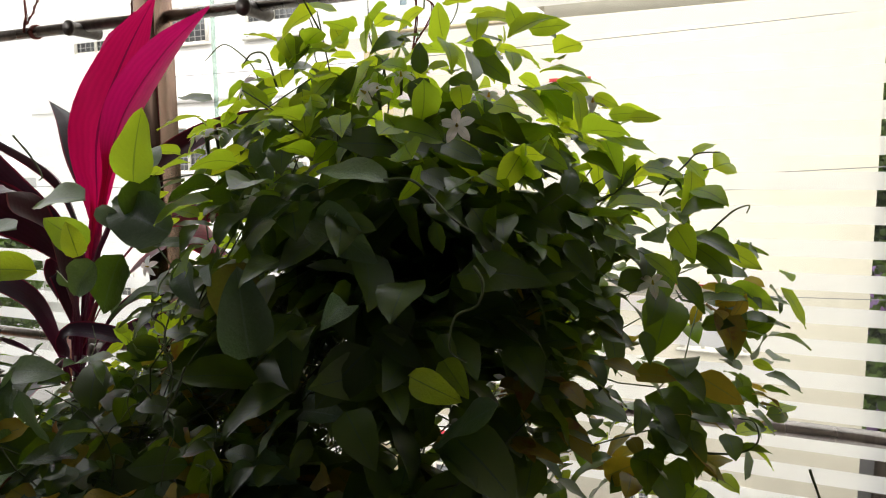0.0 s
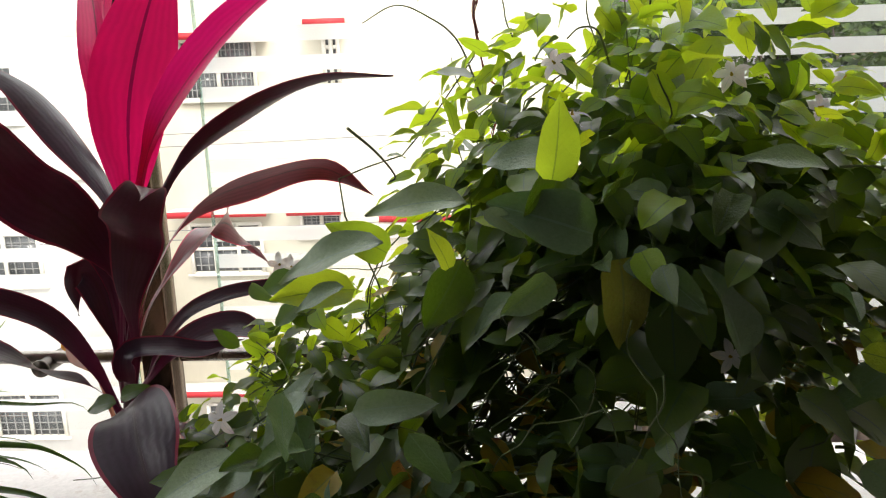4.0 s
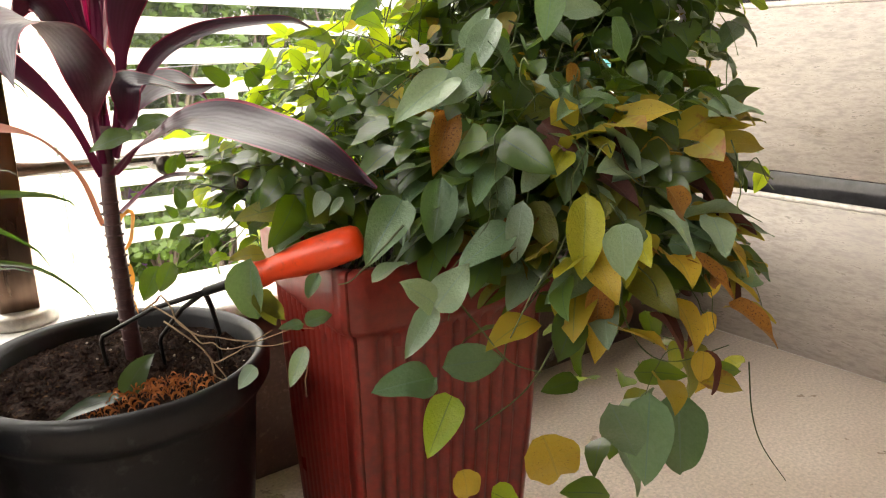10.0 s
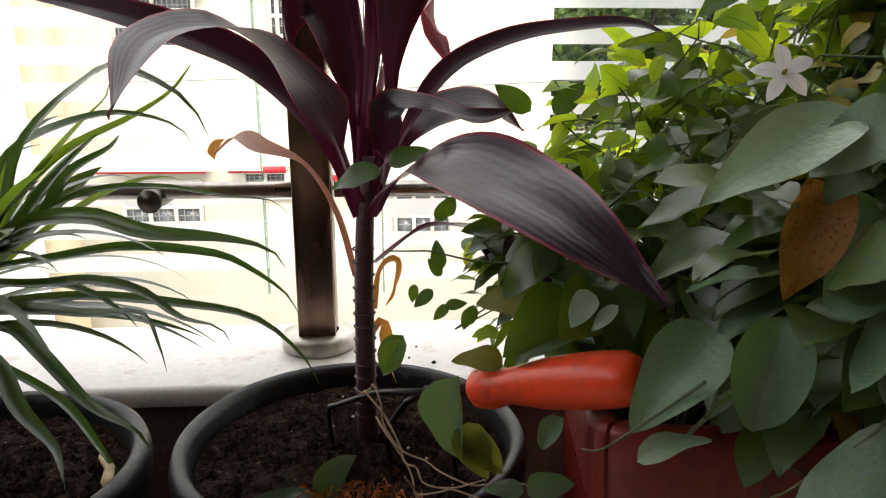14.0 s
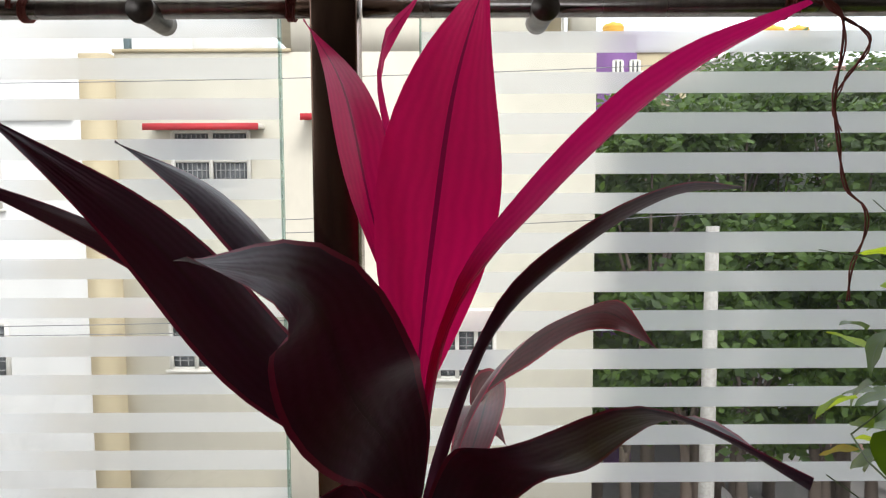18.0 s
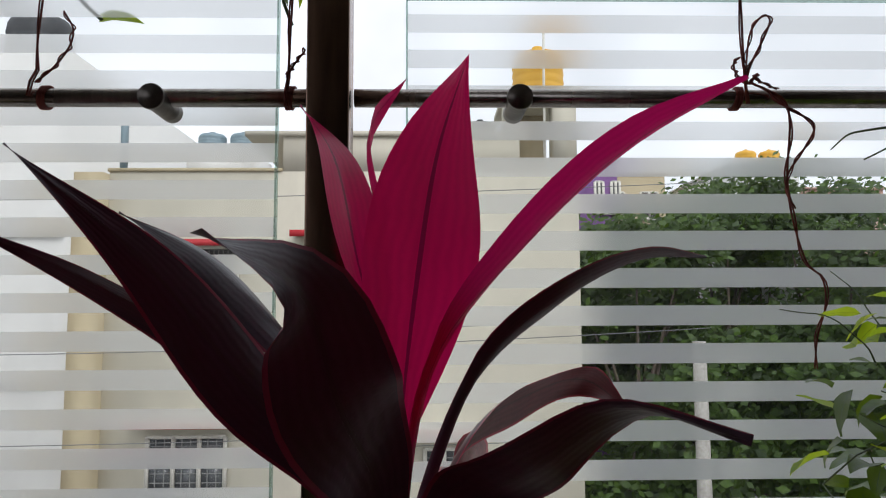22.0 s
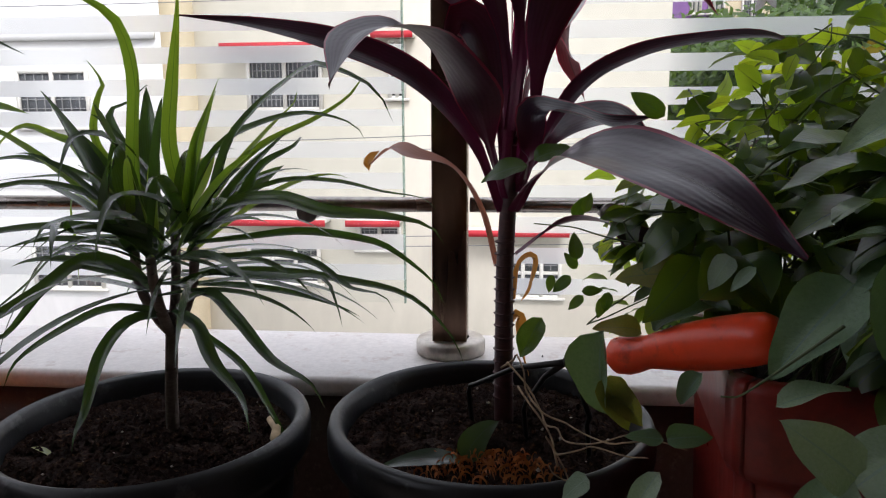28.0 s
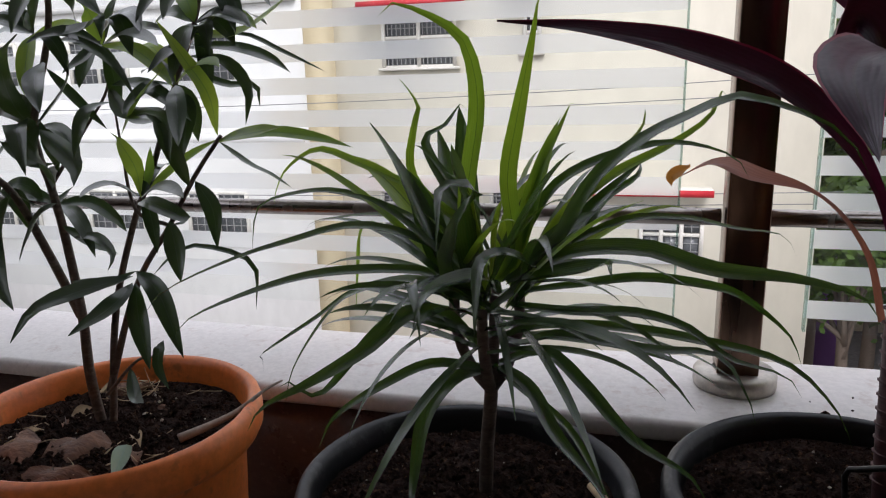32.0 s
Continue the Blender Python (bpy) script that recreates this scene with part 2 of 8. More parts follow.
M_WHITEWALL = surface("off_white_painted_wall", (0.69, 0.68, 0.65), (0.75, 0.74, 0.71), 0.4, 0.85, 0.0, 3.0, 0.08, 0.004, (1, 1, 0.45), 0.3, deep=0.05)
# for the unseen walls, dark so that little light bounces back
M_BACKWALL = surface("dark_unseen_wall", (0.085, 0.062, 0.05), (0.13, 0.098, 0.08), 4.0, 0.6)
M_CEILING = surface("grey_white_ceiling_paint", (0.50, 0.49, 0.47), (0.58, 0.57, 0.55), 2.0, 0.85, deep=0.05)
M_RECESS = surface("tan_painted_wall", (0.46, 0.38, 0.24), (0.52, 0.44, 0.29), 0.7, 0.85)
M_RED = surface("red_painted_edge", (0.42, 0.012, 0.022), (0.52, 0.03, 0.035), 4.0, 0.6)
M_WINFRAME = surface("white_window_frame", (0.66, 0.63, 0.56), (0.74, 0.71, 0.64), 4.0, 0.6)
M_DARKPANE = surface("dark_window_pane", (0.075, 0.08, 0.085), (0.13, 0.135, 0.14), 2.0, 0.15)
M_GRILLE = surface("grey_window_grille", (0.20, 0.20, 0.195), (0.27, 0.27, 0.26), 6.0, 0.6)
M_YELLOW = surface("yellow_plastic_tank", (0.72, 0.38, 0.03), (0.80, 0.46, 0.05), 2.0, 0.5)
M_BLUEGREY = surface("grey_blue_tank", (0.18, 0.26, 0.30), (0.26, 0.34, 0.38), 2.0, 0.5)
M_BLACKTANK = surface("black_tank", (0.03, 0.032, 0.036), (0.05, 0.052, 0.056), 2.0, 0.5)
M_CONCRETE = surface("grey_concrete", (0.34, 0.32, 0.29), (0.46, 0.44, 0.40), 1.5, 0.85, 0.0, 20.0, 0.15, 0.004)
M_ASPHALT = surface("grey_street_ground", (0.16, 0.155, 0.145), (0.22, 0.21, 0.195), 0.4, 0.9, 0.0, 12.0, 0.2, 0.006)
M_TURQ = surface("turquoise_panel", (0.06, 0.30, 0.32), (0.09, 0.36, 0.38), 2.0, 0.5)
M_ORANGEWALL = surface("orange_painted_wall", (0.62, 0.22, 0.10), (0.70, 0.29, 0.14), 1.0, 0.8)
M_PINKWALL = surface("pink_painted_wall", (0.58, 0.36, 0.29), (0.66, 0.44, 0.36), 1.0, 0.8)
M_PURPLE = surface("purple_painted_wall", (0.16, 0.07, 0.22), (0.22, 0.10, 0.28), 1.0, 0.7)
M_WIRE = surface("grey_cable", (0.16, 0.16, 0.16), (0.22, 0.22, 0.22), 10.0, 0.6)
M_PETAL = leaf_material("white_petal", (0.86, 0.86, 0.88), (0.80, 0.80, 0.83), (0.85, 0.85, 0.88), 0.4, 0.6, 4.0, vary=0.03, veincol=0.95)
M_HUSK = surface("dark_brown_husk", (0.10, 0.045, 0.028), (0.26, 0.13, 0.075), 45.0, 0.6, 0.0, 160.0, 0.5, 0.0015, (1, 3, 1))
M_TWIG = surface("pale_grey_twig", (0.26, 0.21, 0.17), (0.40, 0.34, 0.28), 60.0, 0.75, 0.0, 160.0, 0.3, 0.001)
M_LITTER = surface("dry_tan_litter", (0.42, 0.30, 0.17), (0.55, 0.42, 0.27), 60.0, 0.8)

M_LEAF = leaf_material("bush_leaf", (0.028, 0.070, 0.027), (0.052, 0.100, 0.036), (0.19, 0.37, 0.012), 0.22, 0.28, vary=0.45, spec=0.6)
M_LEAF_BIG = leaf_material("vine_leaf", (0.078, 0.150, 0.090), (0.115, 0.195, 0.125), (0.20, 0.40, 0.05), 0.18, 0.36, 7.0, vary=0.3, spot=(0.15, 0.21, 0.12), spot_lo=0.62, spec=0.6)
# young green, made lighter to carry backlight on rim leaves as well
M_LEAF_YOUNG_LIT = leaf_material("lit_young_leaf", (0.15, 0.28, 0.03), (0.19, 0.33, 0.045), (0.56, 0.80, 0.04), 0.56, 0.4, 9.0, vary=0.2)
M_LEAF_YELLOW = leaf_material("yellow_leaf", (0.46, 0.33, 0.035), (0.40, 0.34, 0.05), (0.62, 0.46, 0.05), 0.4, 0.5, 7.0, spot=(0.22, 0.11, 0.02), spot_lo=0.6, vary=0.25)
M_LEAF_MAROON = leaf_material("withered_maroon_leaf", (0.085, 0.026, 0.020), (0.06, 0.02, 0.016), (0.18, 0.04, 0.02), 0.2, 0.65, 7.0, spot=(0.14, 0.07, 0.03), spot_lo=0.6, vary=0.3)
M_LEAF_LEMON = leaf_material("yellow_green_leaf", (0.27, 0.30, 0.03), (0.32, 0.33, 0.04), (0.50, 0.52, 0.04), 0.34, 0.42, 7.0, spot=(0.20, 0.22, 0.03), spot_lo=0.6, vary=0.15)
M_LEAF_OCHRE = leaf_material("ochre_leaf", (0.36, 0.18, 0.035), (0.28, 0.12, 0.03), (0.50, 0.24, 0.04), 0.38, 0.55, 7.0, spot=(0.12, 0.05, 0.02), spot_lo=0.55, vary=0.3)
M_LEAF_OLIVE = leaf_material("olive_leaf", (0.12, 0.15, 0.035), (0.17, 0.19, 0.045), (0.36, 0.40, 0.04), 0.32, 0.42, 7.0, spot=(0.24, 0.19, 0.04), spot_lo=0.55, vary=0.25)
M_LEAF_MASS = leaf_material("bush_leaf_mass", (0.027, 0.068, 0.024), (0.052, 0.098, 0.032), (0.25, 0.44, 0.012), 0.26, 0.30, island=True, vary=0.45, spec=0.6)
# light yellow-green for the outer mass: young growth plus painted backlight
M_LEAF_MASS_YOUNG_LIT = leaf_material("young_leaf_mass", (0.13, 0.25, 0.028), (0.17, 0.30, 0.04), (0.58, 0.82, 0.035), 0.62, 0.4, 9.0, island=True, vary=0.25)
M_LEAF_MASS_OLD = leaf_material("yellowing_leaf_mass", (0.20, 0.20, 0.03), (0.34, 0.24, 0.03), (0.46, 0.40, 0.03), 0.34, 0.45, 7.0, spot=(0.26, 0.10, 0.03), spot_lo=0.55, island=True, vary=0.35)
M_LEAF_PALE = leaf_material("pale_vine_leaf", (0.19, 0.29, 0.20), (0.25, 0.35, 0.26), (0.24, 0.40, 0.10), 0.20, 0.34, 7.0, vary=0.2, spot=(0.28, 0.35, 0.27), spot_lo=0.6, veincol=1.15, spec=0.7)
M_CORDY = leaf_material("purple_cordyline_leaf", (0.017, 0.008, 0.021), (0.027, 0.013, 0.033), (0.10, 0.008, 0.020), 0.10, 0.34, 5.0, vary=0.2, edge=(0.20, 0.012, 0.04), rib=(0.025, 0.010, 0.016), spec=0.38, streak=True, foot=(0.13, 0.010, 0.045))
M_CORDY_PINK = leaf_material("pink_cordyline_leaf", (0.40, 0.010, 0.10), (0.32, 0.010, 0.08), (0.70, 0.008, 0.155), 0.50, 0.34, 5.0, vary=0.1, rib=(0.10, 0.012, 0.03), streak=True, foot=(0.10, 0.008, 0.035))
M_CORDY_RED = leaf_material("red_cordyline_leaf", (0.10, 0.022, 0.035), (0.17, 0.03, 0.045), (0.36, 0.02, 0.04), 0.08, 0.33, 5.0, vary=0.15, edge=(0.48, 0.02, 0.06), rib=(0.05, 0.015, 0.02), streak=True)
M_CORDY_DRY = leaf_material("dry_pink_leaf", (0.32, 0.12, 0.085), (0.26, 0.10, 0.07), (0.42, 0.17, 0.10), 0.35, 0.5, 5.0, vary=0.1, streak=True)
M_ORANGE_DRY = leaf_material("orange_dry_leaf", (0.50, 0.22, 0.04), (0.40, 0.17, 0.03), (0.55, 0.28, 0.05), 0.35, 0.55, 5.0, vary=0.1)
M_STRAP = leaf_material("strap_leaf", (0.026, 0.050, 0.032), (0.040, 0.070, 0.044), (0.11, 0.24, 0.02), 0.22, 0.20, 2.0, vary=0.3, rib=(0.04, 0.10, 0.04), streak=True, spec=0.75, coat=0.5)
# lighter copy of the strap leaf, with the light on upright leaves painted in
M_STRAP_LIT = leaf_material("lit_strap_leaf", (0.055, 0.13, 0.022), (0.08, 0.17, 0.03), (0.30, 0.50, 0.03), 0.40, 0.30, 2.0, vary=0.2, rib=(0.03, 0.08, 0.02), streak=True)
M_LANCE = leaf_material("lance_leaf", (0.022, 0.042, 0.026), (0.034, 0.060, 0.038), (0.09, 0.18, 0.03), 0.16, 0.28, 12.0, vary=0.3, coat=0.3)
M_LANCE_LIGHT = leaf_material("pale_lance_leaf", (0.09, 0.20, 0.04), (0.12, 0.23, 0.05), (0.34, 0.54, 0.06), 0.42, 0.36, 12.0, vary=0.2)
M_TREE = leaf_material("far_tree_leaf", (0.028, 0.066, 0.009), (0.062, 0.118, 0.015), (0.13, 0.26, 0.015), 0.32, 0.55, 2.0, island=True, vary=0.65)

M_GLASS = bpy.data.materials.new("clear_glass")
gn, gl, gp = nodes_of(M_GLASS)
g_tr, g_gl, g_fr, g_mx = (gn.new(k) for k in ("ShaderNodeBsdfTransparent", "ShaderNodeBsdfGlossy", "ShaderNodeFresnel", "ShaderNodeMixShader"))
g_tr.inputs["Color"].default_value, g_gl.inputs["Roughness"].default_value = (0.95, 0.97, 0.96, 1), 0.02
gl.new(g_fr.outputs[0], g_mx.inputs[0])
gl.new(g_tr.outputs[0], g_mx.inputs[1])
gl.new(g_gl.outputs[0], g_mx.inputs[2])
g_dust, g_haze, g_patch = (gn.new(k) for k in ("ShaderNodeBsdfTranslucent", "ShaderNodeMixShader", "ShaderNodeMapRange"))
g_dust.inputs["Color"].default_value = (0.85, 0.87, 0.88, 1)
g_patch.inputs["To Min"].default_value, g_patch.inputs["To Max"].default_value = 0.004, 0.028
gl.new(noise_of(gn, gl, 5.0, 5.0, 0.65, (1, 1, 0.25)), g_patch.inputs["Value"])
gl.new(g_patch.outputs[0], g_haze.inputs[0])
gl.new(g_mx.outputs[0], g_haze.inputs[1])
gl.new(g_dust.outputs[0], g_haze.inputs[2])
gl.new(g_haze.outputs[0], gn["Material Output"].inputs["Surface"])
M_GLASSEDGE = bpy.data.materials.new("green_glass_edge")
en, el, ep = nodes_of(M_GLASSEDGE)
ep.inputs["Base Color"].default_value, ep.inputs["Roughness"].default_value = (0.36, 0.52, 0.47, 1), 0.1
e_tr, e_mx = en.new("ShaderNodeBsdfTransparent"), en.new("ShaderNodeMixShader")
e_tr.inputs["Color"].default_value, e_mx.inputs[0].default_value = (0.84, 0.95, 0.91, 1), 0.68
el.new(ep.outputs[0], e_mx.inputs[1])
el.new(e_tr.outputs[0], e_mx.inputs[2])
el.new(e_mx.outputs[0], en["Material Output"].inputs["Surface"])

M_FROST = bpy.data.materials.new("frosted_film")
fn, fl_, fp = nodes_of(M_FROST)
f_tl, f_tr, f_df, f_m1, f_m2 = (fn.new(k) for k in ("ShaderNodeBsdfTranslucent", "ShaderNodeBsdfTransparent", "ShaderNodeBsdfDiffuse", "ShaderNodeMixShader", "ShaderNodeMixShader"))
f_tl.inputs["Color"].default_value = (0.93, 0.94, 0.95, 1)
f_df.inputs["Color"].default_value = (0.80, 0.81, 0.82, 1)
f_m1.inputs[0].default_value = 0.12
f_m2.inputs[0].default_value = 0.18
f_rf, f_m3 = fn.new("ShaderNodeBsdfRefraction"), fn.new("ShaderNodeMixShader")
f_rf.inputs["Roughness"].default_value, f_rf.inputs["IOR"].default_value = 0.45, 1.12
f_m3.inputs[0].default_value = 0.42
fl_.new(f_tl.outputs[0], f_m1.inputs[1])
fl_.new(f_df.outputs[0], f_m1.inputs[2])
fl_.new(f_m1.outputs[0], f_m2.inputs[1])
fl_.new(f_tr.outputs[0], f_m2.inputs[2])
fl_.new(f_m2.outputs[0], f_m3.inputs[1])
fl_.new(f_rf.outputs[0], f_m3.inputs[2])
fl_.new(f_m3.outputs[0], fn["Material Output"].inputs["Surface"])


# ---- mesh tools ----
class Shape:
    """Vertices, faces and leaf coordinates of one mesh."""

    def __init__(self):
        self.v, self.f, self.uv = [], [], []

    def add(self, verts, faces, uvs=None):
        k = len(self.v)
        self.v += [tuple(p) for p in verts]
        self.f += [tuple(i + k for i in face) for face in faces]
        self.uv += list(uvs) if uvs else [(0.5, 0.2)] * len(verts)
        return self

    def mesh(self, name, mat, smooth=True):
        me = bpy.data.meshes.new(name)
        me.from_pydata(self.v, [], self.f)
        layer = me.uv_layers.new(name="UVMap")
        idx = np.empty(len(me.loops), dtype=np.int32)
        me.loops.foreach_get("vertex_index", idx)
        layer.data.foreach_set("uv", np.array(self.uv, dtype=np.float32)[idx].ravel())
        if smooth:
            me.polygons.foreach_set("use_smooth", np.ones(len(me.polygons), dtype=bool))
        me.materials.append(mat)
        me.update()
        return me


def part(name, shape, mat, parent=None, label="", smooth=True):
    ob = new(name, shape if isinstance(shape, bpy.types.Mesh) else shape.mesh(name, mat, smooth))
    if parent:
        ob.parent = parent
    return tagged(ob, label)


def thing(name, label, category, at=(0, 0, 0), group="", kind=""):
    ob = new(name)
    ob.empty_display_size = 0.05
    ob.location = at
    return tagged(ob, label, category, group, kind)


def box(x0, x1, y0, y1, z0, z1, bevel=0.0, segs=2):
    bm = bmesh.new()
    bmesh.ops.create_cube(bm, size=1.0, matrix=Matrix.Translation(((x0 + x1) / 2, (y0 + y1) / 2, (z0 + z1) / 2)) @ Matrix.Diagonal((x1 - x0, y1 - y0, z1 - z0, 1)))
    if bevel:
        bmesh.ops.bevel(bm, geom=list(bm.edges), offset=bevel, segments=segs, profile=0.5, affect="EDGES")
    bm.verts.index_update()
    s = Shape().add([v.co[:] for v in bm.verts], [[v.index for v in f.verts] for f in bm.faces])
    bm.free()
    return s


def lathe(profile, centre=(0, 0), sides=48):
    """A turned form: profile of (radius, height)."""
    s, cx, cy = Shape(), *centre
    v = [(cx + r * math.cos(2 * math.pi * k / sides), cy + r * math.sin(2 * math.pi * k / sides), z) for r, z in profile for k in range(sides)]
    f = [(i * sides + k, i * sides + (k + 1) % sides, (i + 1) * sides + (k + 1) % sides, (i + 1) * sides + k) for i in range(len(profile) - 1) for k in range(sides)]
    return s.add(v, f)


def tube(points, radius, sides=7, tip=None, shape=None):
    """A rod along a line of points, from radius to tip."""
    pts = [Vector(p) for p in points]
    tip = radius if tip is None else tip
    s, n, v = shape or Shape(), len(pts), []
    side = Vector((1, 0, 0.01))
    for i, p in enumerate(pts):
        d = (pts[min(i + 1, n - 1)] - pts[max(i - 1, 0)]).normalized()
        side = side - d * side.dot(d)
        if side.length < 1e-4:
            side = Vector((0, 1, 0)) - d * d.y
        side.normalize()
        other = d.cross(side)
        r = radius + (tip - radius) * i / (n - 1)
        v += [p + (side * math.cos(2 * math.pi * k / sides) + other * math.sin(2 * math.pi * k / sides)) * r for k in range(sides)]
    f = [(i * sides + k, i * sides + (k + 1) % sides, (i + 1) * sides + (k + 1) % sides, (i + 1) * sides + k) for i in range(n - 1) for k in range(sides)]
    f += [tuple(range(sides - 1, -1, -1)), tuple((n - 1) * sides + k for k in range(sides))]
    return s.add(v, f)


def bezier(points, n=10):
    """Points along the curve of the given control points."""
    out = []
    for i in range(n + 1):
        t, ps = i / n, [Vector(p) for p in points]
        while len(ps) > 1:
            ps = [a.lerp(b, t) for a, b in zip(ps, ps[1:])]
        out.append(ps[0])
    return out


def blade(spine, width, profile, up=(0, 0, 1), fold=0.25, twist=0.0, ripple=0.0, nv=4, seed=0, shape=None):
    """A leaf blade along a spine. profile(u): width share; fold: how far the halves rise from the midrib; twist: degrees from base to tip."""
    pts, n = [Vector(p) for p in spine], len(spine) - 1
    s, v, uv, upv = shape or Shape(), [], [], Vector(up)
    r = random.Random(seed)
    ph = r.random() * 6
    for i, p in enumerate(pts):
        u = i / n
        d = (pts[min(i + 1, n)] - pts[max(i - 1, 0)]).normalized()
        side = d.cross(upv)
        if side.length < 1e-3:
            side = d.cross(Vector((0, 1, 0.1)))
        side.normalize()
        nrm = side.cross(d).normalized()
        a = radians(twist) * u
        side, nrm = side * math.cos(a) + nrm * math.sin(a), nrm * math.cos(a) - side * math.sin(a)
        w = width * profile(u) / 2
        for k in range(nv + 1):
            q = 2 * k / nv - 1
            wave = ripple * width * math.sin(u * 11 + ph + q * 2) * abs(q)
            v.append(p + side * q * w + nrm * ((0.35 * abs(q) + 0.65 * q * q) * w * fold + wave))
            uv.append((u, k / nv))
    f = [(i * (nv + 1) + k, i * (nv + 1) + k + 1, (i + 1) * (nv + 1) + k + 1, (i + 1) * (nv + 1) + k) for i in range(n) for k in range(nv)]
    return s.add(v, f, uv)


def ovate(u):
    return max(0.0, math.sin(math.pi * min(1.0, u ** 0.72)) ** 0.8) * (1 - 0.15 * u)


def heart(u):
    return max(0.0, math.sin(math.pi * min(1.0, (u + 0.012) ** 0.54))) ** 0.75 if u < 0.985 else 0.0


def lance(u):
    return max(0.0, math.sin(math.pi * min(1.0, u ** 0.85)) ** 0.9)


def strap(u):
    return (0.35 + 0.65 * math.sin(math.pi * min(1.0, u / 0.8) / 2)) * max(0.0, 1 - u ** 1.7) ** 1.1


# ---- balcony: floor, ledge, walls, ceiling ----
floor = part("floor", box(-2.1, 1.34, -1.9, 0.885, -0.12, 0.0), M_FLOOR)
tagged(floor, "cream and pink mottled marble floor", "floor", kind="structure")
ledge = thing("ledge", "pale granite parapet ledge with a brown front under the railing", "ledge", (0, 0, 0), kind="structure")
part("ledge_top", box(-2.1, 1.335, 0.862, 1.075, 0.285, 0.311, 0.009, 3), M_LEDGE, ledge)
part("ledge_front", box(-2.1, 1.335, 0.885, 1.06, -0.12, 0.284), M_LEDGE_FRONT, ledge, "brown granite front")
wall = thing("wall_east", "grey banded granite cladding with black granite strips", "wall", kind="structure")
part("wall_core", box(1.372, 1.60, -1.9, 0.955, -0.12, 2.75), M_PLASTER, wall)
for row in range(7):
    panel_z0 = 0.409 + 0.411 * (row - 1) if row else 0.0
    panel_z1 = 0.345 + 0.411 * row
    part("granite_panel", box(1.342, 1.371, -1.9, -0.30, panel_z0, panel_z1, 0.002, 1), M_WALL, wall)
    part("granite_panel", box(1.342, 1.371, -0.297, 0.955, panel_z0, panel_z1, 0.002, 1), M_WALL, wall)
    part("joint_strip", box(1.345, 1.371, -1.9, 0.955, panel_z1 + 0.001, panel_z1 + 0.012), M_LINE, wall, "pale strip under the black band")
    part("black_band", box(1.344, 1.371, -1.9, 0.954, panel_z1 + 0.013, panel_z1 + 0.063, 0.001, 1), M_BAND, wall, "polished black granite band")
# unseen closing wall, added to keep light off the plants' near side
part("wall_back", box(-2.3, 1.6, -2.1, -1.9, -0.12, 2.75), M_BACKWALL)
tagged(bpy.data.objects["wall_back"], "unseen dark brown wall added behind the balcony", "wall", kind="structure")
# unseen end wall, its height set to limit light from the left
part("wall_west", box(-2.3, -2.101, -1.9, 1.07, -0.12, 1.55), M_BACKWALL)
tagged(bpy.data.objects["wall_west"], "unseen dark brown wall added at the balcony end", "wall", kind="structure")
# unseen ceiling, added to block sky and sun from above
part("ceiling", box(-2.3, 1.6, -2.1, 1.1, 2.55, 2.75), M_CEILING)
tagged(bpy.data.objects["ceiling"], "unseen grey-white ceiling added over the balcony", "ceiling", kind="structure")

# ---- railing ----
POST_X = [-1.55, -0.12, 1.285]
for k, px in enumerate(POST_X):
    post = thing("railing_post", "square brown steel post with a round base plate", "railing post", (px + 0.0235, 0.9835, 0.311), "railing posts")
    part("shaft", box(-0.0235, 0.0235, -0.0235, 0.0235, 0.002, 0.949, 0.002, 2), M_POST, post)
    part("base_plate", lathe([(0.0, 0.0), (0.047, 0.0), (0.048, 0.004), (0.048, 0.017), (0.045, 0.021), (0.026, 0.022)], sides=40), M_FLANGE, post, "round pale steel base plate")
    part("upper_bar", box(-0.0135, 0.0135, -0.0135, 0.0135, 0.9495, 2.238, 0.001, 1), M_POST, post)
for name, z in (("top_rail", 1.138), ("bottom_rail", 0.516)):
    spans = [(-2.1, -1.552), (-1.501, -0.122), (-0.071, 1.284)]
    for x0, x1 in spans:
        rail = thing(name, "round brushed steel railing pipe between two posts", "railing pipe", ((x0 + x1) / 2, 1.0, z), "railing pipes")
        half = (x1 - x0) / 2
        part("pipe", tube([(-half, 0, 0), (0, 0, 0), (half, 0, 0)], 0.0105, 20), M_STEEL, rail)
        offs = [0.116 - (x0 + x1) / 2] if x0 > -0.1 else ([-0.291 - (x0 + x1) / 2, -1.33 - (x0 + x1) / 2] if x0 > -1.6 else [0.0])
        for o in offs:
            clamp = part("glass_clamp", tube([(o, -0.030, -0.008), (o, -0.0285, -0.008), (o, -0.024, -0.008), (o, 0.02, -0.008), (o, 0.034, -0.008)], 0.0125, 20), M_KNOB, rail, "round steel glass clamp")
            part("clamp_cap", tube([(o, -0.0345, -0.008), (o, -0.033, -0.008), (o, -0.0302, -0.008)], 0.0142, 24, 0.0148), M_KNOB, clamp)
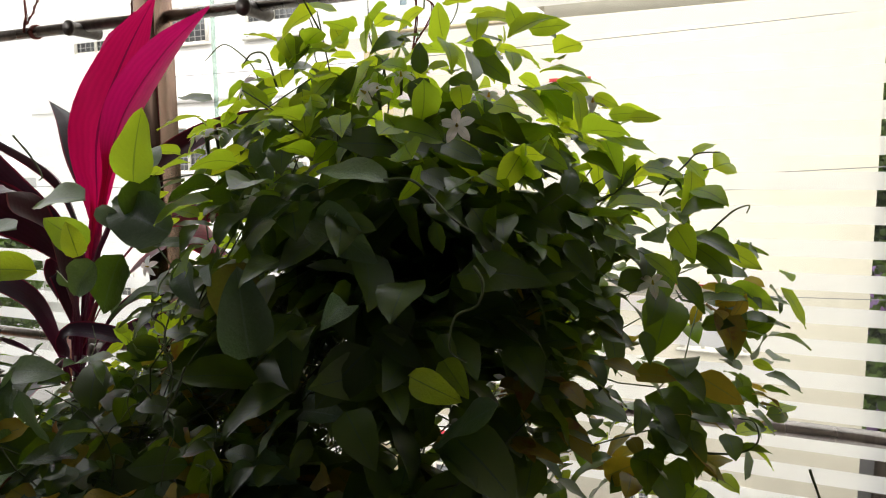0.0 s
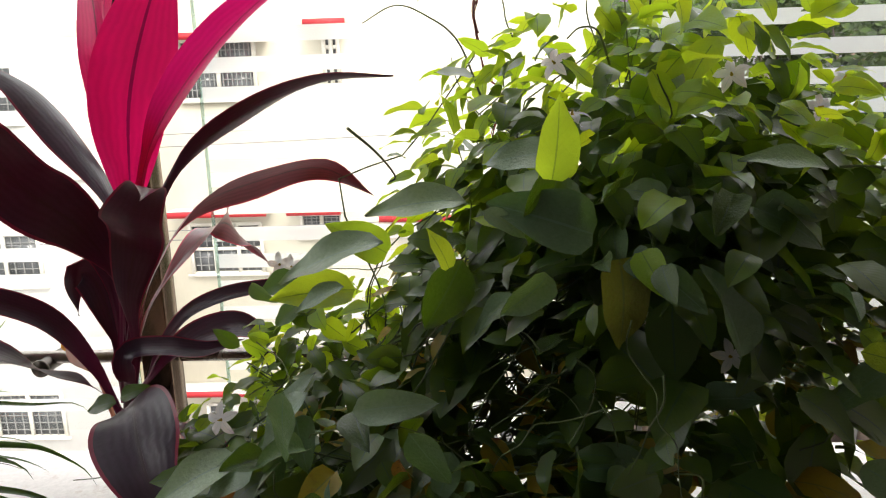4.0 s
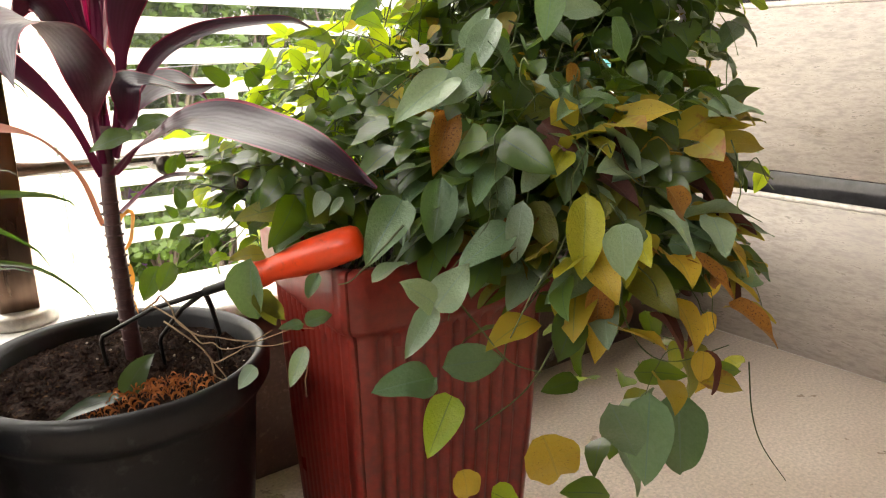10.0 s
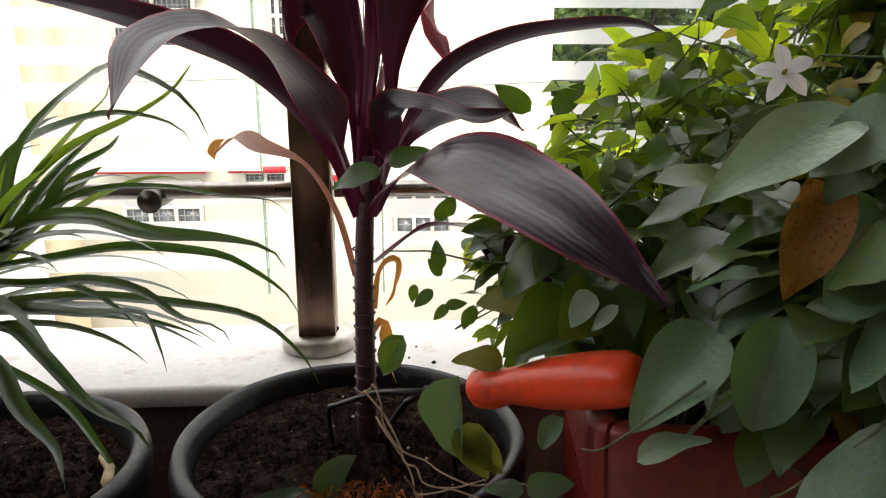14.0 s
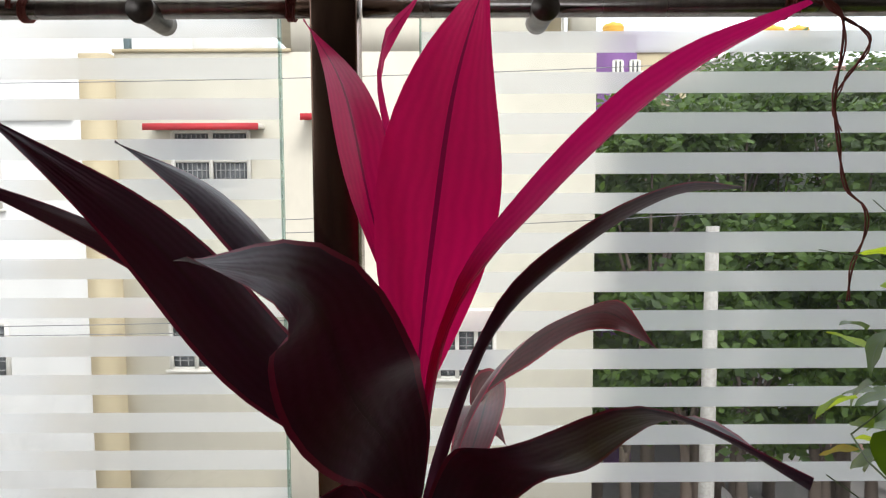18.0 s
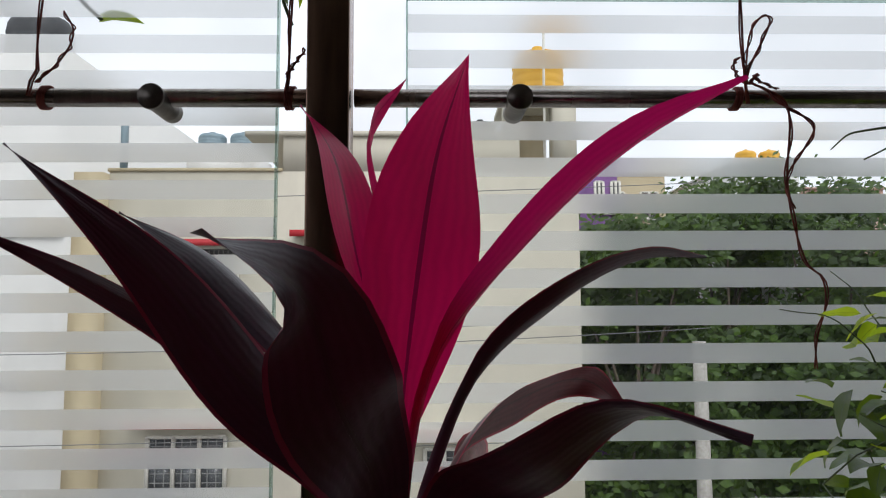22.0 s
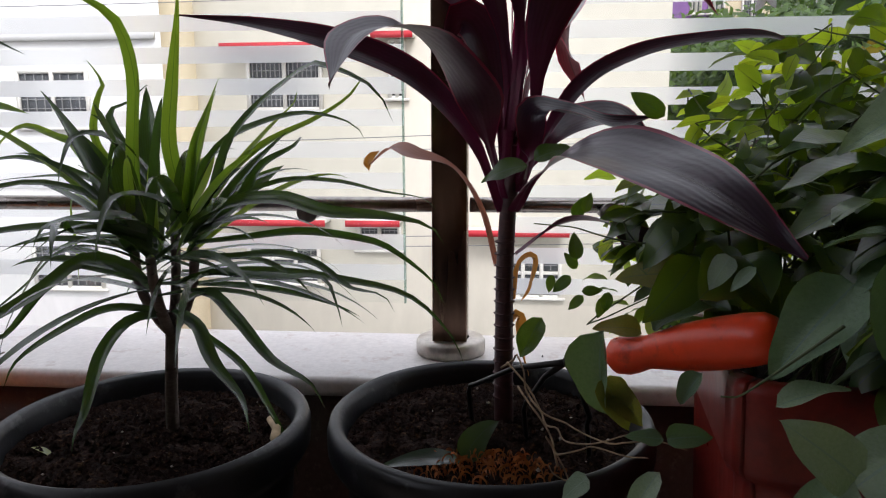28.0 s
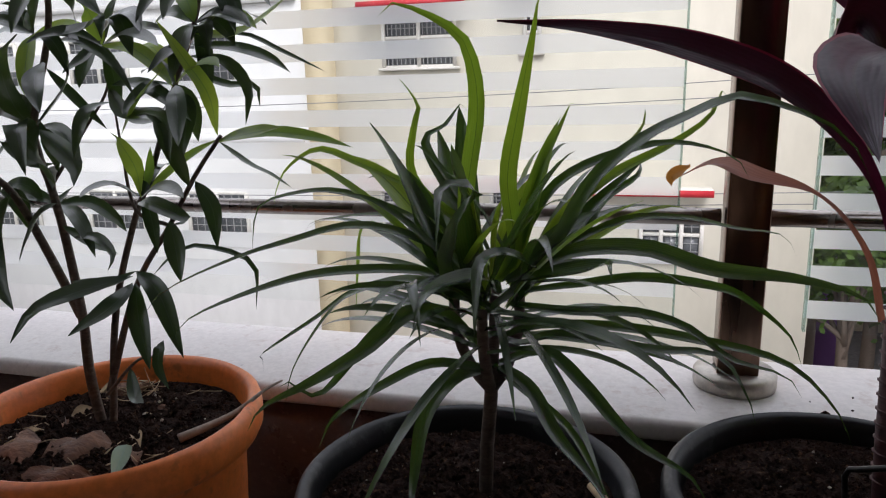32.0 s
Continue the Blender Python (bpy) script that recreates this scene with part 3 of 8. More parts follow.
for k, (x0, x1) in enumerate(((-2.1, -1.60), (-1.46, -0.168), (-0.012, 1.275))):
    pane = thing("glass_panel", "clear railing glass with frosted horizontal strips", "glass panel", ((x0 + x1) / 2, 1.04, 0.366), "railing glass")
    half = (x1 - x0) / 2
    sheet = part("sheet", Shape().add([(-half, 0, 0), (half, 0, 0), (half, 0, 0.909), (-half, 0, 0.909)], [(0, 1, 2, 3)]), M_GLASS, pane, "", False)
    sheet.visible_shadow = False
    for e in (-half, half):
        part("edge", box(e - 0.0012, e + 0.0012, -0.005, 0.005, 0, 0.909), M_GLASSEDGE, pane, "green glass edge")
    part("top_edge", box(-half, half, -0.004, 0.004, 0.9092, 0.9112), M_GLASSEDGE, pane, "green glass edge")
    for j in range(20):
        zc = (1.2463 if k == 2 else 1.2640) - 0.0449 * j - 0.366
        if zc > 0.02:
            part("frosted_strip", Shape().add([(-half, 0.004, zc - 0.0118), (half, 0.004, zc - 0.0118), (half, 0.004, zc + 0.0118), (-half, 0.004, zc + 0.0118)], [(0, 1, 2, 3)]), M_FROST, pane, "", False)


# ---- pots ----
def soil_disc(radius, z, seed, heap=0.012, rings=30, sides=84):
    r = random.Random(seed)
    o = Vector((r.random() * 50, r.random() * 50, 0))
    v, f = [(0, 0, z + heap)], []
    for i in range(1, rings + 1):
        for k in range(sides):
            a, q = 2 * math.pi * k / sides, radius * i / rings
            p = Vector((q * math.cos(a), q * math.sin(a), 0))
            h = heap * (1 - (i / rings) ** 2) + noise.fractal(p * 38 + o, 0.8, 2.0, 4) * 0.004 + noise.noise(p * 170 + o) * 0.0026
            v.append((p.x, p.y, z + h))
    f += [(0, 1 + k, 1 + (k + 1) % sides) for k in range(sides)]
    f += [(1 + (i - 1) * sides + k, 1 + i * sides + k, 1 + i * sides + (k + 1) % sides, 1 + (i - 1) * sides + (k + 1) % sides) for i in range(1, rings) for k in range(sides)]
    return Shape().add(v, f)


def clods(radius, z, count, seed, size=0.006, heap=0.0):
    r, s = random.Random(seed), Shape()
    for _ in range(count):
        a, q, d = r.random() * 6.283, radius * math.sqrt(r.random()), size * (0.3 + r.random() ** 2 * 1.1)
        c = Vector((q * math.cos(a), q * math.sin(a), z + d * 0.3 + heap * (1 - (q / radius) ** 2)))
        base = [Vector(p) for p in ((1, 0, 0), (-1, 0, 0), (0, 1, 0), (0, -1, 0), (0, 0, 0.8), (0, 0, -0.8))]
        s.add([c + p * d * (0.6 + r.random() * 0.7) for p in base], [(0, 2, 4), (2, 1, 4), (1, 3, 4), (3, 0, 4), (2, 0, 5), (1, 2, 5), (3, 1, 5), (0, 3, 5)])
    return s


def round_pot(name, label, at, r_top, height, mat, seed, soil_drop=0.024, lip=0.013, taper=0.72):
    pot = thing(name, label, "plant pot", at, "plant pots")
    r0 = r_top * taper
    prof = [(0.0, 0.001), (r0 - 0.006, 0.001), (r0, 0.006), (r0 + (r_top - lip - r0) * 0.5, height * 0.45), (r_top - lip - 0.004, height - 0.052), (r_top - lip, height - 0.045), (r_top - 0.004, height - 0.038), (r_top, height - 0.030),
            (r_top + 0.0005, height - 0.012), (r_top - 0.002, height - 0.004), (r_top - 0.007, height), (r_top - 0.013, height - 0.003), (r_top - 0.016, height - 0.010), (r_top - 0.020, height - 0.05), (r_top - 0.026, height - 0.12)]
    part("shell", lathe(prof, sides=72), mat, pot)
    rs = r_top - 0.0185
    part("soil", soil_disc(rs, height - soil_drop, seed), M_SOIL, pot, "dark crumbly potting soil")
    tagged(part("crumb_layer", clods(rs * 0.96, height - soil_drop, 2600, seed + 1, 0.0036, 0.013), M_SOIL, pot, "", False), kind="stuff")
    tagged(part("grit", clods(rs * 0.95, height - soil_drop + 0.0015, 40, seed + 2, 0.0019, 0.013), M_GRIT, pot, "pale flecks of grit", False), kind="stuff")
    return pot


POT_A, POT_B, POT_O = (-0.355, 0.648, 0.0), (-0.035, 0.690, 0.0), (-0.735, 0.672, 0.0)
pot_a = round_pot("round_pot", "round black plastic pot holding the strap-leaved plant", POT_A, 0.147, 0.347, M_BLACKPOT, 11)
pot_b = round_pot("round_pot", "round black plastic pot holding the purple cordyline", POT_B, 0.157, 0.347, M_BLACKPOT, 21)
pot_o = round_pot("round_pot", "round orange plastic pot holding the oleander-like shrub", POT_O, 0.150, 0.362, M_ORANGEPOT, 31, 0.03, 0.016, 0.74)
round_tub = round_pot("small_pot", "small maroon plastic pot on the floor behind the orange pot", (-0.577, 0.772, 0.0), 0.062, 0.15, M_REDPOT, 41)

# the red planter: square with fluted sides and a flat rim
planter = thing("square_planter", "square terracotta-red plastic planter with fluted sides", "planter", (0.283, 0.605, 0.0), "plant pots")
planter.rotation_euler = (0, 0, radians(-7))


def square_ring(h, z, corner=0.03, flute=0.0, per=14):
    """One level of the planter: a square with rounded corners, waved by flutes."""
    out = []
    for side in range(4):
        a = side * math.pi / 2
        ca, sa = math.cos(a), math.sin(a)
        for i in range(per * 4):
            q = -1 + 2 * i / (per * 4)
            x, y = h, q * h
            if abs(y) > h - corner:
                t = (abs(y) - (h - corner)) / corner
                x = h - corner * (1 - math.sqrt(max(0.0, 1 - t * t))) * 0.72
            w = flute * (0.5 + 0.5 * math.cos(q * math.pi * per)) if abs(q) < 0.82 and flute else 0.0
            x -= w
            out.append((x * ca - y * sa, x * sa + y * ca, z))
    return out


def planter_shape():
    levels = [(0.100, 0.002, 0), (0.112, 0.004, 0), (0.114, 0.03, 0.0), (0.116, 0.034, 0.007), (0.124, 0.20, 0.007), (0.130, 0.372, 0.007), (0.131, 0.380, 0.0), (0.138, 0.386, 0), (0.1405, 0.392, 0), (0.1425, 0.447, 0), (0.1405, 0.453, 0), (0.134, 0.455, 0), (0.130, 0.450, 0), (0.126, 0.36, 0)]
    s, v, m = Shape(), [], None
    for h, z, fl in levels:
        ring = square_ring(h, z, 0.03, fl)
        m = len(ring)
        v += ring
    f = [(i * m + k, i * m + (k + 1) % m, (i + 1) * m + (k + 1) % m, (i + 1) * m + k) for i in range(len(levels) - 1) for k in range(m)]
    f.append(tuple(range(m - 1, -1, -1)))
    return s.add(v, f)


part("planter_shell", planter_shape(), M_REDPOT, planter)
part("soil", box(-0.127, 0.127, -0.127, 0.127, 0.39, 0.415, 0.01, 2), M_SOIL, planter, "dark soil")
# ---- hand fork lying across the pot and the planter ----
fork = thing("hand_fork", "garden hand fork with an orange-red grip and bent black tines", "garden tool", (0.061, 0.559, 0.446))
neck, end = Vector((0, 0, 0)), Vector((0.090, -0.075, 0.040))
dirn = (end - neck).normalized()
gv = []
for q, r in ((0, 0.010), (0.004, 0.0135), (0.014, 0.0150), (0.022, 0.0140), (0.030, 0.0120), (0.040, 0.0135), (0.060, 0.0168), (0.085, 0.0180), (0.105, 0.0178), (0.118, 0.0165), (0.124, 0.013), (0.126, 0.006)):
    gv.append((q, r))
grip, g_side = Shape(), dirn.cross(Vector((0, 0, 1))).normalized()
g_up = g_side.cross(dirn)
SG = 24
grip.add([neck + dirn * q + (g_side * math.cos(6.2832 * k / SG) + g_up * math.sin(6.2832 * k / SG)) * r for q, r in gv for k in range(SG)],
         [(i * SG + k, i * SG + (k + 1) % SG, (i + 1) * SG + (k + 1) % SG, (i + 1) * SG + k) for i in range(len(gv) - 1) for k in range(SG)] + [tuple((len(gv) - 1) * SG + k for k in range(SG))])
part("grip", grip, M_HANDLE, fork, "smooth orange-red plastic grip")
shank_end = -dirn * 0.045
part("shank", tube([dirn * 0.002, -dirn * 0.02, shank_end], 0.0055, 10, 0.0045), M_IRON, fork)
for k, (dx, dy) in enumerate(((-0.062, 0.118), (-0.040, 0.090), (-0.015, 0.070))):
    bend = Vector((dx - 0.052 + 0.03 * k, dy, -0.070 - 0.004 * k))
    part("tine", tube([shank_end, shank_end.lerp(bend, 0.5) + Vector((0, 0, 0.006)), bend.lerp(shank_end, 0.06), bend, bend + Vector((-0.002, 0.003, -0.008)), bend + Vector((0.002, 0.004, -0.05))], 0.0027, 8, 0.0022), M_IRON, fork)

# ---- cordyline in the middle pot ----
cordyline = thing("cordyline", "cordyline with dark purple leaves and bright pink young leaves", "plant", (-0.02, 0.685, 0.325), "potted plants")
CB = Vector((-0.02, 0.685, 0.325))


def rel(p):
    return Vector(p) - CB


part("cane", tube([rel((-0.021, 0.688, 0.315)), rel((-0.022, 0.70, 0.40)), rel((-0.022, 0.71, 0.48)), rel((-0.020, 0.715, 0.53)), rel((-0.015, 0.72, 0.59))], 0.0095, 14, 0.0075), M_CANE, cordyline, "ringed purple-brown cane")
for zr in np.arange(0.36, 0.52, 0.0115):
    ring_at = rel((-0.022, 0.70 + (zr - 0.4) * 0.12, zr))
    part("cane_ring", lathe([(0.0092, -0.001), (0.0106, 0.0), (0.0092, 0.001)], (ring_at.x, ring_at.y), 12), M_CANE, cordyline).location.z = ring_at.z


def smooth_line(points, n=20):
    """A smooth curve through the given points, evenly stepped."""
    p = [Vector(q) for q in points]
    p = [p[0] * 2 - p[1]] + p + [p[-1] * 2 - p[-2]]
    raw = []
    for i in range(1, len(p) - 2):
        a, b, c, d = p[i - 1:i + 3]
        for k in range(8):
            t = k / 8
            raw.append(0.5 * ((2 * b) + (c - a) * t + (2 * a - 5 * b + 4 * c - d) * t * t + (3 * b - a - 3 * c + d) * t ** 3))
    raw.append(p[-2])
    length = [0.0]
    for a, b in zip(raw, raw[1:]):
        length.append(length[-1] + (b - a).length)
    out, j = [], 0
    for i in range(n + 1):
        want = length[-1] * i / n
        while j < len(raw) - 2 and length[j + 1] < want:
            j += 1
        seg = max(1e-9, length[j + 1] - length[j])
        out.append(raw[j].lerp(raw[j + 1], min(1.0, (want - length[j]) / seg)))
    return out


def cordy_leaf(points, width, mat, up, fold=0.3, twist=0.0, label="", bare=0.14):
    """bare: the share of the leaf that is its narrow stalk."""
    ends = [rel(p) for p in points]
    aim = (ends[-2] - ends[0]) * Vector((1, 1, 0))
    ends[0] += aim.normalized() * 0.0085
    pts = smooth_line(ends, 30)
    stalk = min(0.45, (0.0095 if width > 0.03 else 0.0055) / width)

    def outline(u):
        s = max(0.0, (u - bare) / (1 - bare))
        return (stalk if u < 0.85 else stalk * (1 - u) / 0.15) * (1 - min(1.0, s * 0.8)) + (1 - stalk * 0.5) * max(0.0, math.sin(math.pi * min(1.0, s ** 0.92))) ** 1.15
    return part("leaf", blade(pts, width, outline, up, fold, twist, 0.045, 8, int(abs(points[-1][0]) * 1000)), mat, cordyline, label)


# young pink leaves at the heart
cordy_leaf([(-0.017, 0.718, 0.574), (-0.013, 0.743, 0.690), (-0.008, 0.761, 0.807), (0.005, 0.761, 0.922), (0.022, 0.801, 1.030), (0.052, 0.844, 1.132)], 0.094, M_CORDY_PINK, (0.34, -0.93, 0.12), 0.1, 0, "bright pink young leaf", 0.36)
cordy_leaf([(-0.016, 0.717, 0.575), (-0.011, 0.737, 0.698), (-0.015, 0.764, 0.819), (-0.046, 0.803, 0.932), (-0.075, 0.862, 1.037), (-0.124, 0.949, 1.114)], 0.0500, M_CORDY_PINK, (0.33, -0.19, 0.92), 0.35, 0, "bright pink young leaf", 0.42)
cordy_leaf([(-0.017, 0.717, 0.612), (-0.018, 0.743, 0.721), (-0.020, 0.769, 0.831), (-0.025, 0.796, 0.940), (-0.041, 0.823, 1.046), (-0.006, 0.856, 1.113)], 0.0340, M_CORDY_PINK, (0.53, 0.30, 0.79), 0.3, 0, "bright pink young leaf", 0.42)
cordy_leaf([(-0.017, 0.719, 0.623), (-0.004, 0.750, 0.739), (0.018, 0.760, 0.854), (0.084, 0.736, 0.939), (0.167, 0.731, 1.017), (0.257, 0.724, 1.070)], 0.054, M_CORDY_PINK, (-0.47, 0.39, 0.79), 0.45, 0, "narrow pink young leaf", 0.42)
# grown dark leaves
cordy_leaf([(-0.018, 0.719, 0.616), (-0.010, 0.713, 0.706), (-0.020, 0.671, 0.781), (-0.036, 0.602, 0.839), (-0.046, 0.541, 0.900), (-0.074, 0.470, 0.922)], 0.075, M_CORDY, (0.15, -0.92, 0.35), 0.12, 0, "", 0.25)
cordy_leaf([(-0.017, 0.717, 0.558), (0.003, 0.708, 0.630), (0.010, 0.691, 0.702), (0.039, 0.665, 0.769), (0.067, 0.603, 0.803), (0.109, 0.555, 0.842), (0.138, 0.482, 0.841)], 0.062, M_CORDY, (0.25, 0.29, 0.92), 0.12, 0, "", 0.22)
cordy_leaf([(-0.015, 0.717, 0.560), (-0.020, 0.719, 0.664), (-0.044, 0.722, 0.763), (-0.108, 0.692, 0.840), (-0.165, 0.654, 0.923), (-0.230, 0.608, 0.989)], 0.052, M_CORDY, (-0.15, 0.85, -0.50), 0.25, 0, "", 0.27)
cordy_leaf([(-0.014, 0.719, 0.610), (-0.035, 0.773, 0.701), (-0.102, 0.806, 0.777), (-0.165, 0.820, 0.852), (-0.251, 0.784, 0.913), (-0.345, 0.754, 0.960)], 0.042, M_CORDY, (-0.40, -0.80, -0.30), 0.3, 0, "", 0.30)
cordy_leaf([(-0.016, 0.717, 0.578), (-0.021, 0.757, 0.689), (-0.049, 0.798, 0.793), (-0.119, 0.843, 0.873), (-0.200, 0.884, 0.946), (-0.300, 0.920, 0.994)], 0.0550, M_CORDY, (-0.75, 0.43, -0.50), 0.35, 0, "", 0.36)
cordy_leaf([(-0.021, 0.717, 0.638), (0.006, 0.745, 0.745), (0.053, 0.777, 0.846), (0.131, 0.813, 0.904), (0.216, 0.865, 0.941), (0.304, 0.932, 0.948)], 0.0369, M_CORDY, (0.35, 0.61, 0.71), 0.4, 0, "", 0.39)
cordy_leaf([(-0.018, 0.717, 0.610), (0.005, 0.765, 0.705), (0.044, 0.827, 0.781), (0.106, 0.909, 0.808), (0.184, 0.980, 0.818), (0.255, 1.034, 0.766)], 0.05, M_CORDY_RED, (0.92, 0.00, -0.38), 0.3, 0, "dark leaf with a red tip", 0.32)
cordy_leaf([(-0.017, 0.717, 0.601), (0.004, 0.762, 0.674), (0.035, 0.821, 0.729), (0.053, 0.898, 0.751), (0.055, 0.974, 0.715), (0.084, 1.026, 0.655)], 0.05, M_CORDY_RED, (-0.40, -0.80, 0.40), 0.3, 0, "red-edged drooping leaf", 0.27)
cordy_leaf([(-0.017, 0.711, 0.539), (-0.054, 0.715, 0.607), (-0.107, 0.724, 0.664), (-0.181, 0.716, 0.697), (-0.258, 0.721, 0.716), (-0.339, 0.720, 0.727)], 0.031, M_CORDY, (0.05, -0.75, 0.65), 0.35, 0, "dark leaf with a red point", 0.12)
cordy_leaf([(-0.020, 0.718, 0.552), (-0.036, 0.668, 0.602), (-0.047, 0.610, 0.642), (-0.084, 0.560, 0.684), (-0.122, 0.513, 0.679), (-0.125, 0.450, 0.640)], 0.0560, M_CORDY, (-0.08, -0.30, 0.95), 0.2, 0, "", 0.2)
cordy_leaf([(-0.015, 0.717, 0.555), (0.015, 0.726, 0.609), (0.052, 0.737, 0.659), (0.102, 0.734, 0.685), (0.159, 0.735, 0.697), (0.217, 0.735, 0.701), (0.266, 0.756, 0.687)], 0.0265, M_CORDY, (-0.21, -0.57, 0.79), 0.4, 0, "", 0.12)
cordy_leaf([(-0.018, 0.716, 0.539), (0.004, 0.663, 0.574), (0.041, 0.611, 0.600), (0.072, 0.553, 0.594), (0.108, 0.497, 0.577), (0.153, 0.455, 0.540)], 0.084, M_CORDY, (-0.15, -0.30, 0.95), 0.14, 0, "broad drooping purple leaf", 0.16)
cordy_leaf([(-0.018, 0.718, 0.497), (0.034, 0.708, 0.529), (0.082, 0.681, 0.529), (0.105, 0.642, 0.509), (0.126, 0.599, 0.500), (0.134, 0.555, 0.473)], 0.046, M_CORDY, (-0.02, 0.13, 0.99), 0.2, 0, "", 0.12)
cordy_leaf([(-0.016, 0.718, 0.57), (0.022, 0.74, 0.605), (0.041, 0.76, 0.619), (0.07, 0.78, 0.628), (0.101, 0.8, 0.628), (0.137, 0.82, 0.603)], 0.054, M_CORDY, (0, -0.6, 0.9), 0.25, 0, "", 0.24)
cordy_leaf([(-0.016, 0.715, 0.560), (0.000, 0.688, 0.595), (0.004, 0.687, 0.632), (0.038, 0.708, 0.631), (0.078, 0.728, 0.621), (0.123, 0.746, 0.629)], 0.036, M_CORDY, (0.00, -0.50, 0.90), 0.35, 0, "", 0.14)
cordy_leaf([(-0.024, 0.714, 0.484), (-0.045, 0.724, 0.540), (-0.075, 0.754, 0.579), (-0.119, 0.790, 0.589), (-0.150, 0.834, 0.597), (-0.185, 0.873, 0.576)], 0.021, M_CORDY_DRY, (0.00, -0.60, 1.00), 0.4, 0, "dried pale pink leaf with an orange tip", 0.42)
cordy_leaf([(-0.164, 0.850, 0.592), (-0.176, 0.863, 0.587), (-0.187, 0.873, 0.579), (-0.186, 0.876, 0.568)], 0.013, M_ORANGE_DRY, (0, -0.8, 0.6), 0.4, 25, "curled dry orange tip", 0.1)
cordy_leaf([(-0.017, 0.718, 0.570), (-0.032, 0.728, 0.640), (-0.046, 0.734, 0.700), (-0.066, 0.736, 0.722), (-0.082, 0.738, 0.700), (-0.080, 0.740, 0.664)], 0.040, M_CORDY, (0.60, -0.75, 0.20), 0.45, 30, "small curled purple-grey leaf", 0.3)
cordy_leaf([(-0.018, 0.715, 0.45), (-0.008, 0.74, 0.481), (0.006, 0.747, 0.488), (0.003, 0.753, 0.459), (-0.004, 0.76, 0.44)], 0.0144, M_ORANGE_DRY, (0, -1, 0.3), 0.5, 120, "curled dry orange leaf", 0.34)
cordy_leaf([(-0.018, 0.7, 0.4), (-0.016, 0.73, 0.42), (-0.008, 0.74, 0.429), (-0.005, 0.75, 0.391), (0.005, 0.76, 0.358)], 0.0162, M_ORANGE_DRY, (0, -1, 0.3), 0.5, 90, "curled dry orange leaf", 0.26)


# ---- strap-leaved plant ----
strap_plant = thing("strap_leaf_plant", "dracaena-like plant with many thin arching dark green leaves", "plant", (POT_A[0] + 0.005, POT_A[1], 0.325), "potted plants")


SB = Vector((POT_A[0] + 0.005, POT_A[1], 0.325))


def strap_leaf(points, width, mat, twist=0.0):
    r = random.Random(int(abs(points[-1][0]) * 1000 + points[-1][2] * 777))
    run = [Vector(p) - SB + Vector((r.uniform(-1, 1), r.uniform(-1, 1), r.uniform(-1, 1))) * 0.004 for p in points]
    tail = run[-1] - run[-2]
    run.append(run[-1] + tail * 0.35 + Vector((0, 0, -0.35 * tail.length)))
    pts = smooth_line(run, 18)
    # some rising leaves get the lighter copy, as if lit
    mat = M_STRAP_LIT if mat is M_STRAP and r.random() < 0.22 and points[-1][2] > points[0][2] + 0.06 else mat
    twist += r.uniform(-50, 50)
    return part("leaf", blade(pts, width * r.uniform(0.85, 1.1), strap, (0.15, -0.65, 0.75), 0.4, twist, 0.0, 4, len(points)), mat, strap_plant)


def crown(origin, count, seed, length=(0.12, 0.22), width=(0.009, 0.016), low=6, high=64):
    r = random.Random(seed)
    for i in range(count):
        a = i * 2.399 + r.uniform(-0.3, 0.3)
        el = radians(low + (high - low) * (i / count) ** 1.5 + r.uniform(-8, 8))
        ln = r.uniform(*length)
        d = Vector((math.cos(a) * math.cos(el), math.sin(a) * math.cos(el), math.sin(el))).normalized()
        o = Vector(origin) + Vector((0, 0, 0.05 * (i / count))) + d * 0.004
        droop = ln * r.uniform(0.2, 0.5) * math.cos(el) ** 0.6
        pts = bezier([o, o + d * ln * 0.4, o + d * ln * 0.78 - Vector((0, 0, droop * 0.3)), o + d * ln - Vector((0, 0, droop))], 11)
        part("leaf", blade(pts, r.uniform(*width), strap, (r.uniform(-0.3, 0.3), -0.4, 0.9), 0.3, r.uniform(-40, 40), 0.0, 2, i), M_STRAP_LIT if el > radians(35) and r.random() < 0.3 else M_STRAP, strap_plant)


part("stem", tube([(0.012, 0, -0.015), (0.014, 0.0, 0.05), (0.018, 0.0, 0.10), (0.018, 0, 0.125)], 0.0062, 10, 0.0055), M_BARK, strap_plant, "thin brown stem")
for tip in ((-0.012, 0.0, 0.185), (0.040, 0.01, 0.185), (0.016, -0.025, 0.18), (0.018, 0.02, 0.195)):
    part("branch", tube(bezier([(0.018, 0, 0.105), (0.018 + (tip[0] - 0.018) * 1.1, tip[1] * 0.9, 0.135), tip], 6), 0.0052, 8, 0.0045), M_BARK, strap_plant)
    crown((tip[0], tip[1], tip[2] - 0.035), 13, int(tip[2] * 1000 + tip[0] * 500))
strap_leaf([(-0.346, 0.645, 0.522), (-0.352, 0.637, 0.551), (-0.346, 0.63, 0.601), (-0.335, 0.623, 0.656), (-0.334, 0.615, 0.691), (-0.349, 0.607, 0.718), (-0.385, 0.6, 0.733)], 0.0216, M_STRAP_LIT, 0)
strap_leaf([(-0.326, 0.645, 0.523), (-0.309, 0.64, 0.552), (-0.313, 0.635, 0.601), (-0.306, 0.63, 0.655), (-0.299, 0.625, 0.702), (-0.291, 0.62, 0.738)], 0.02025, M_STRAP_LIT, 0)
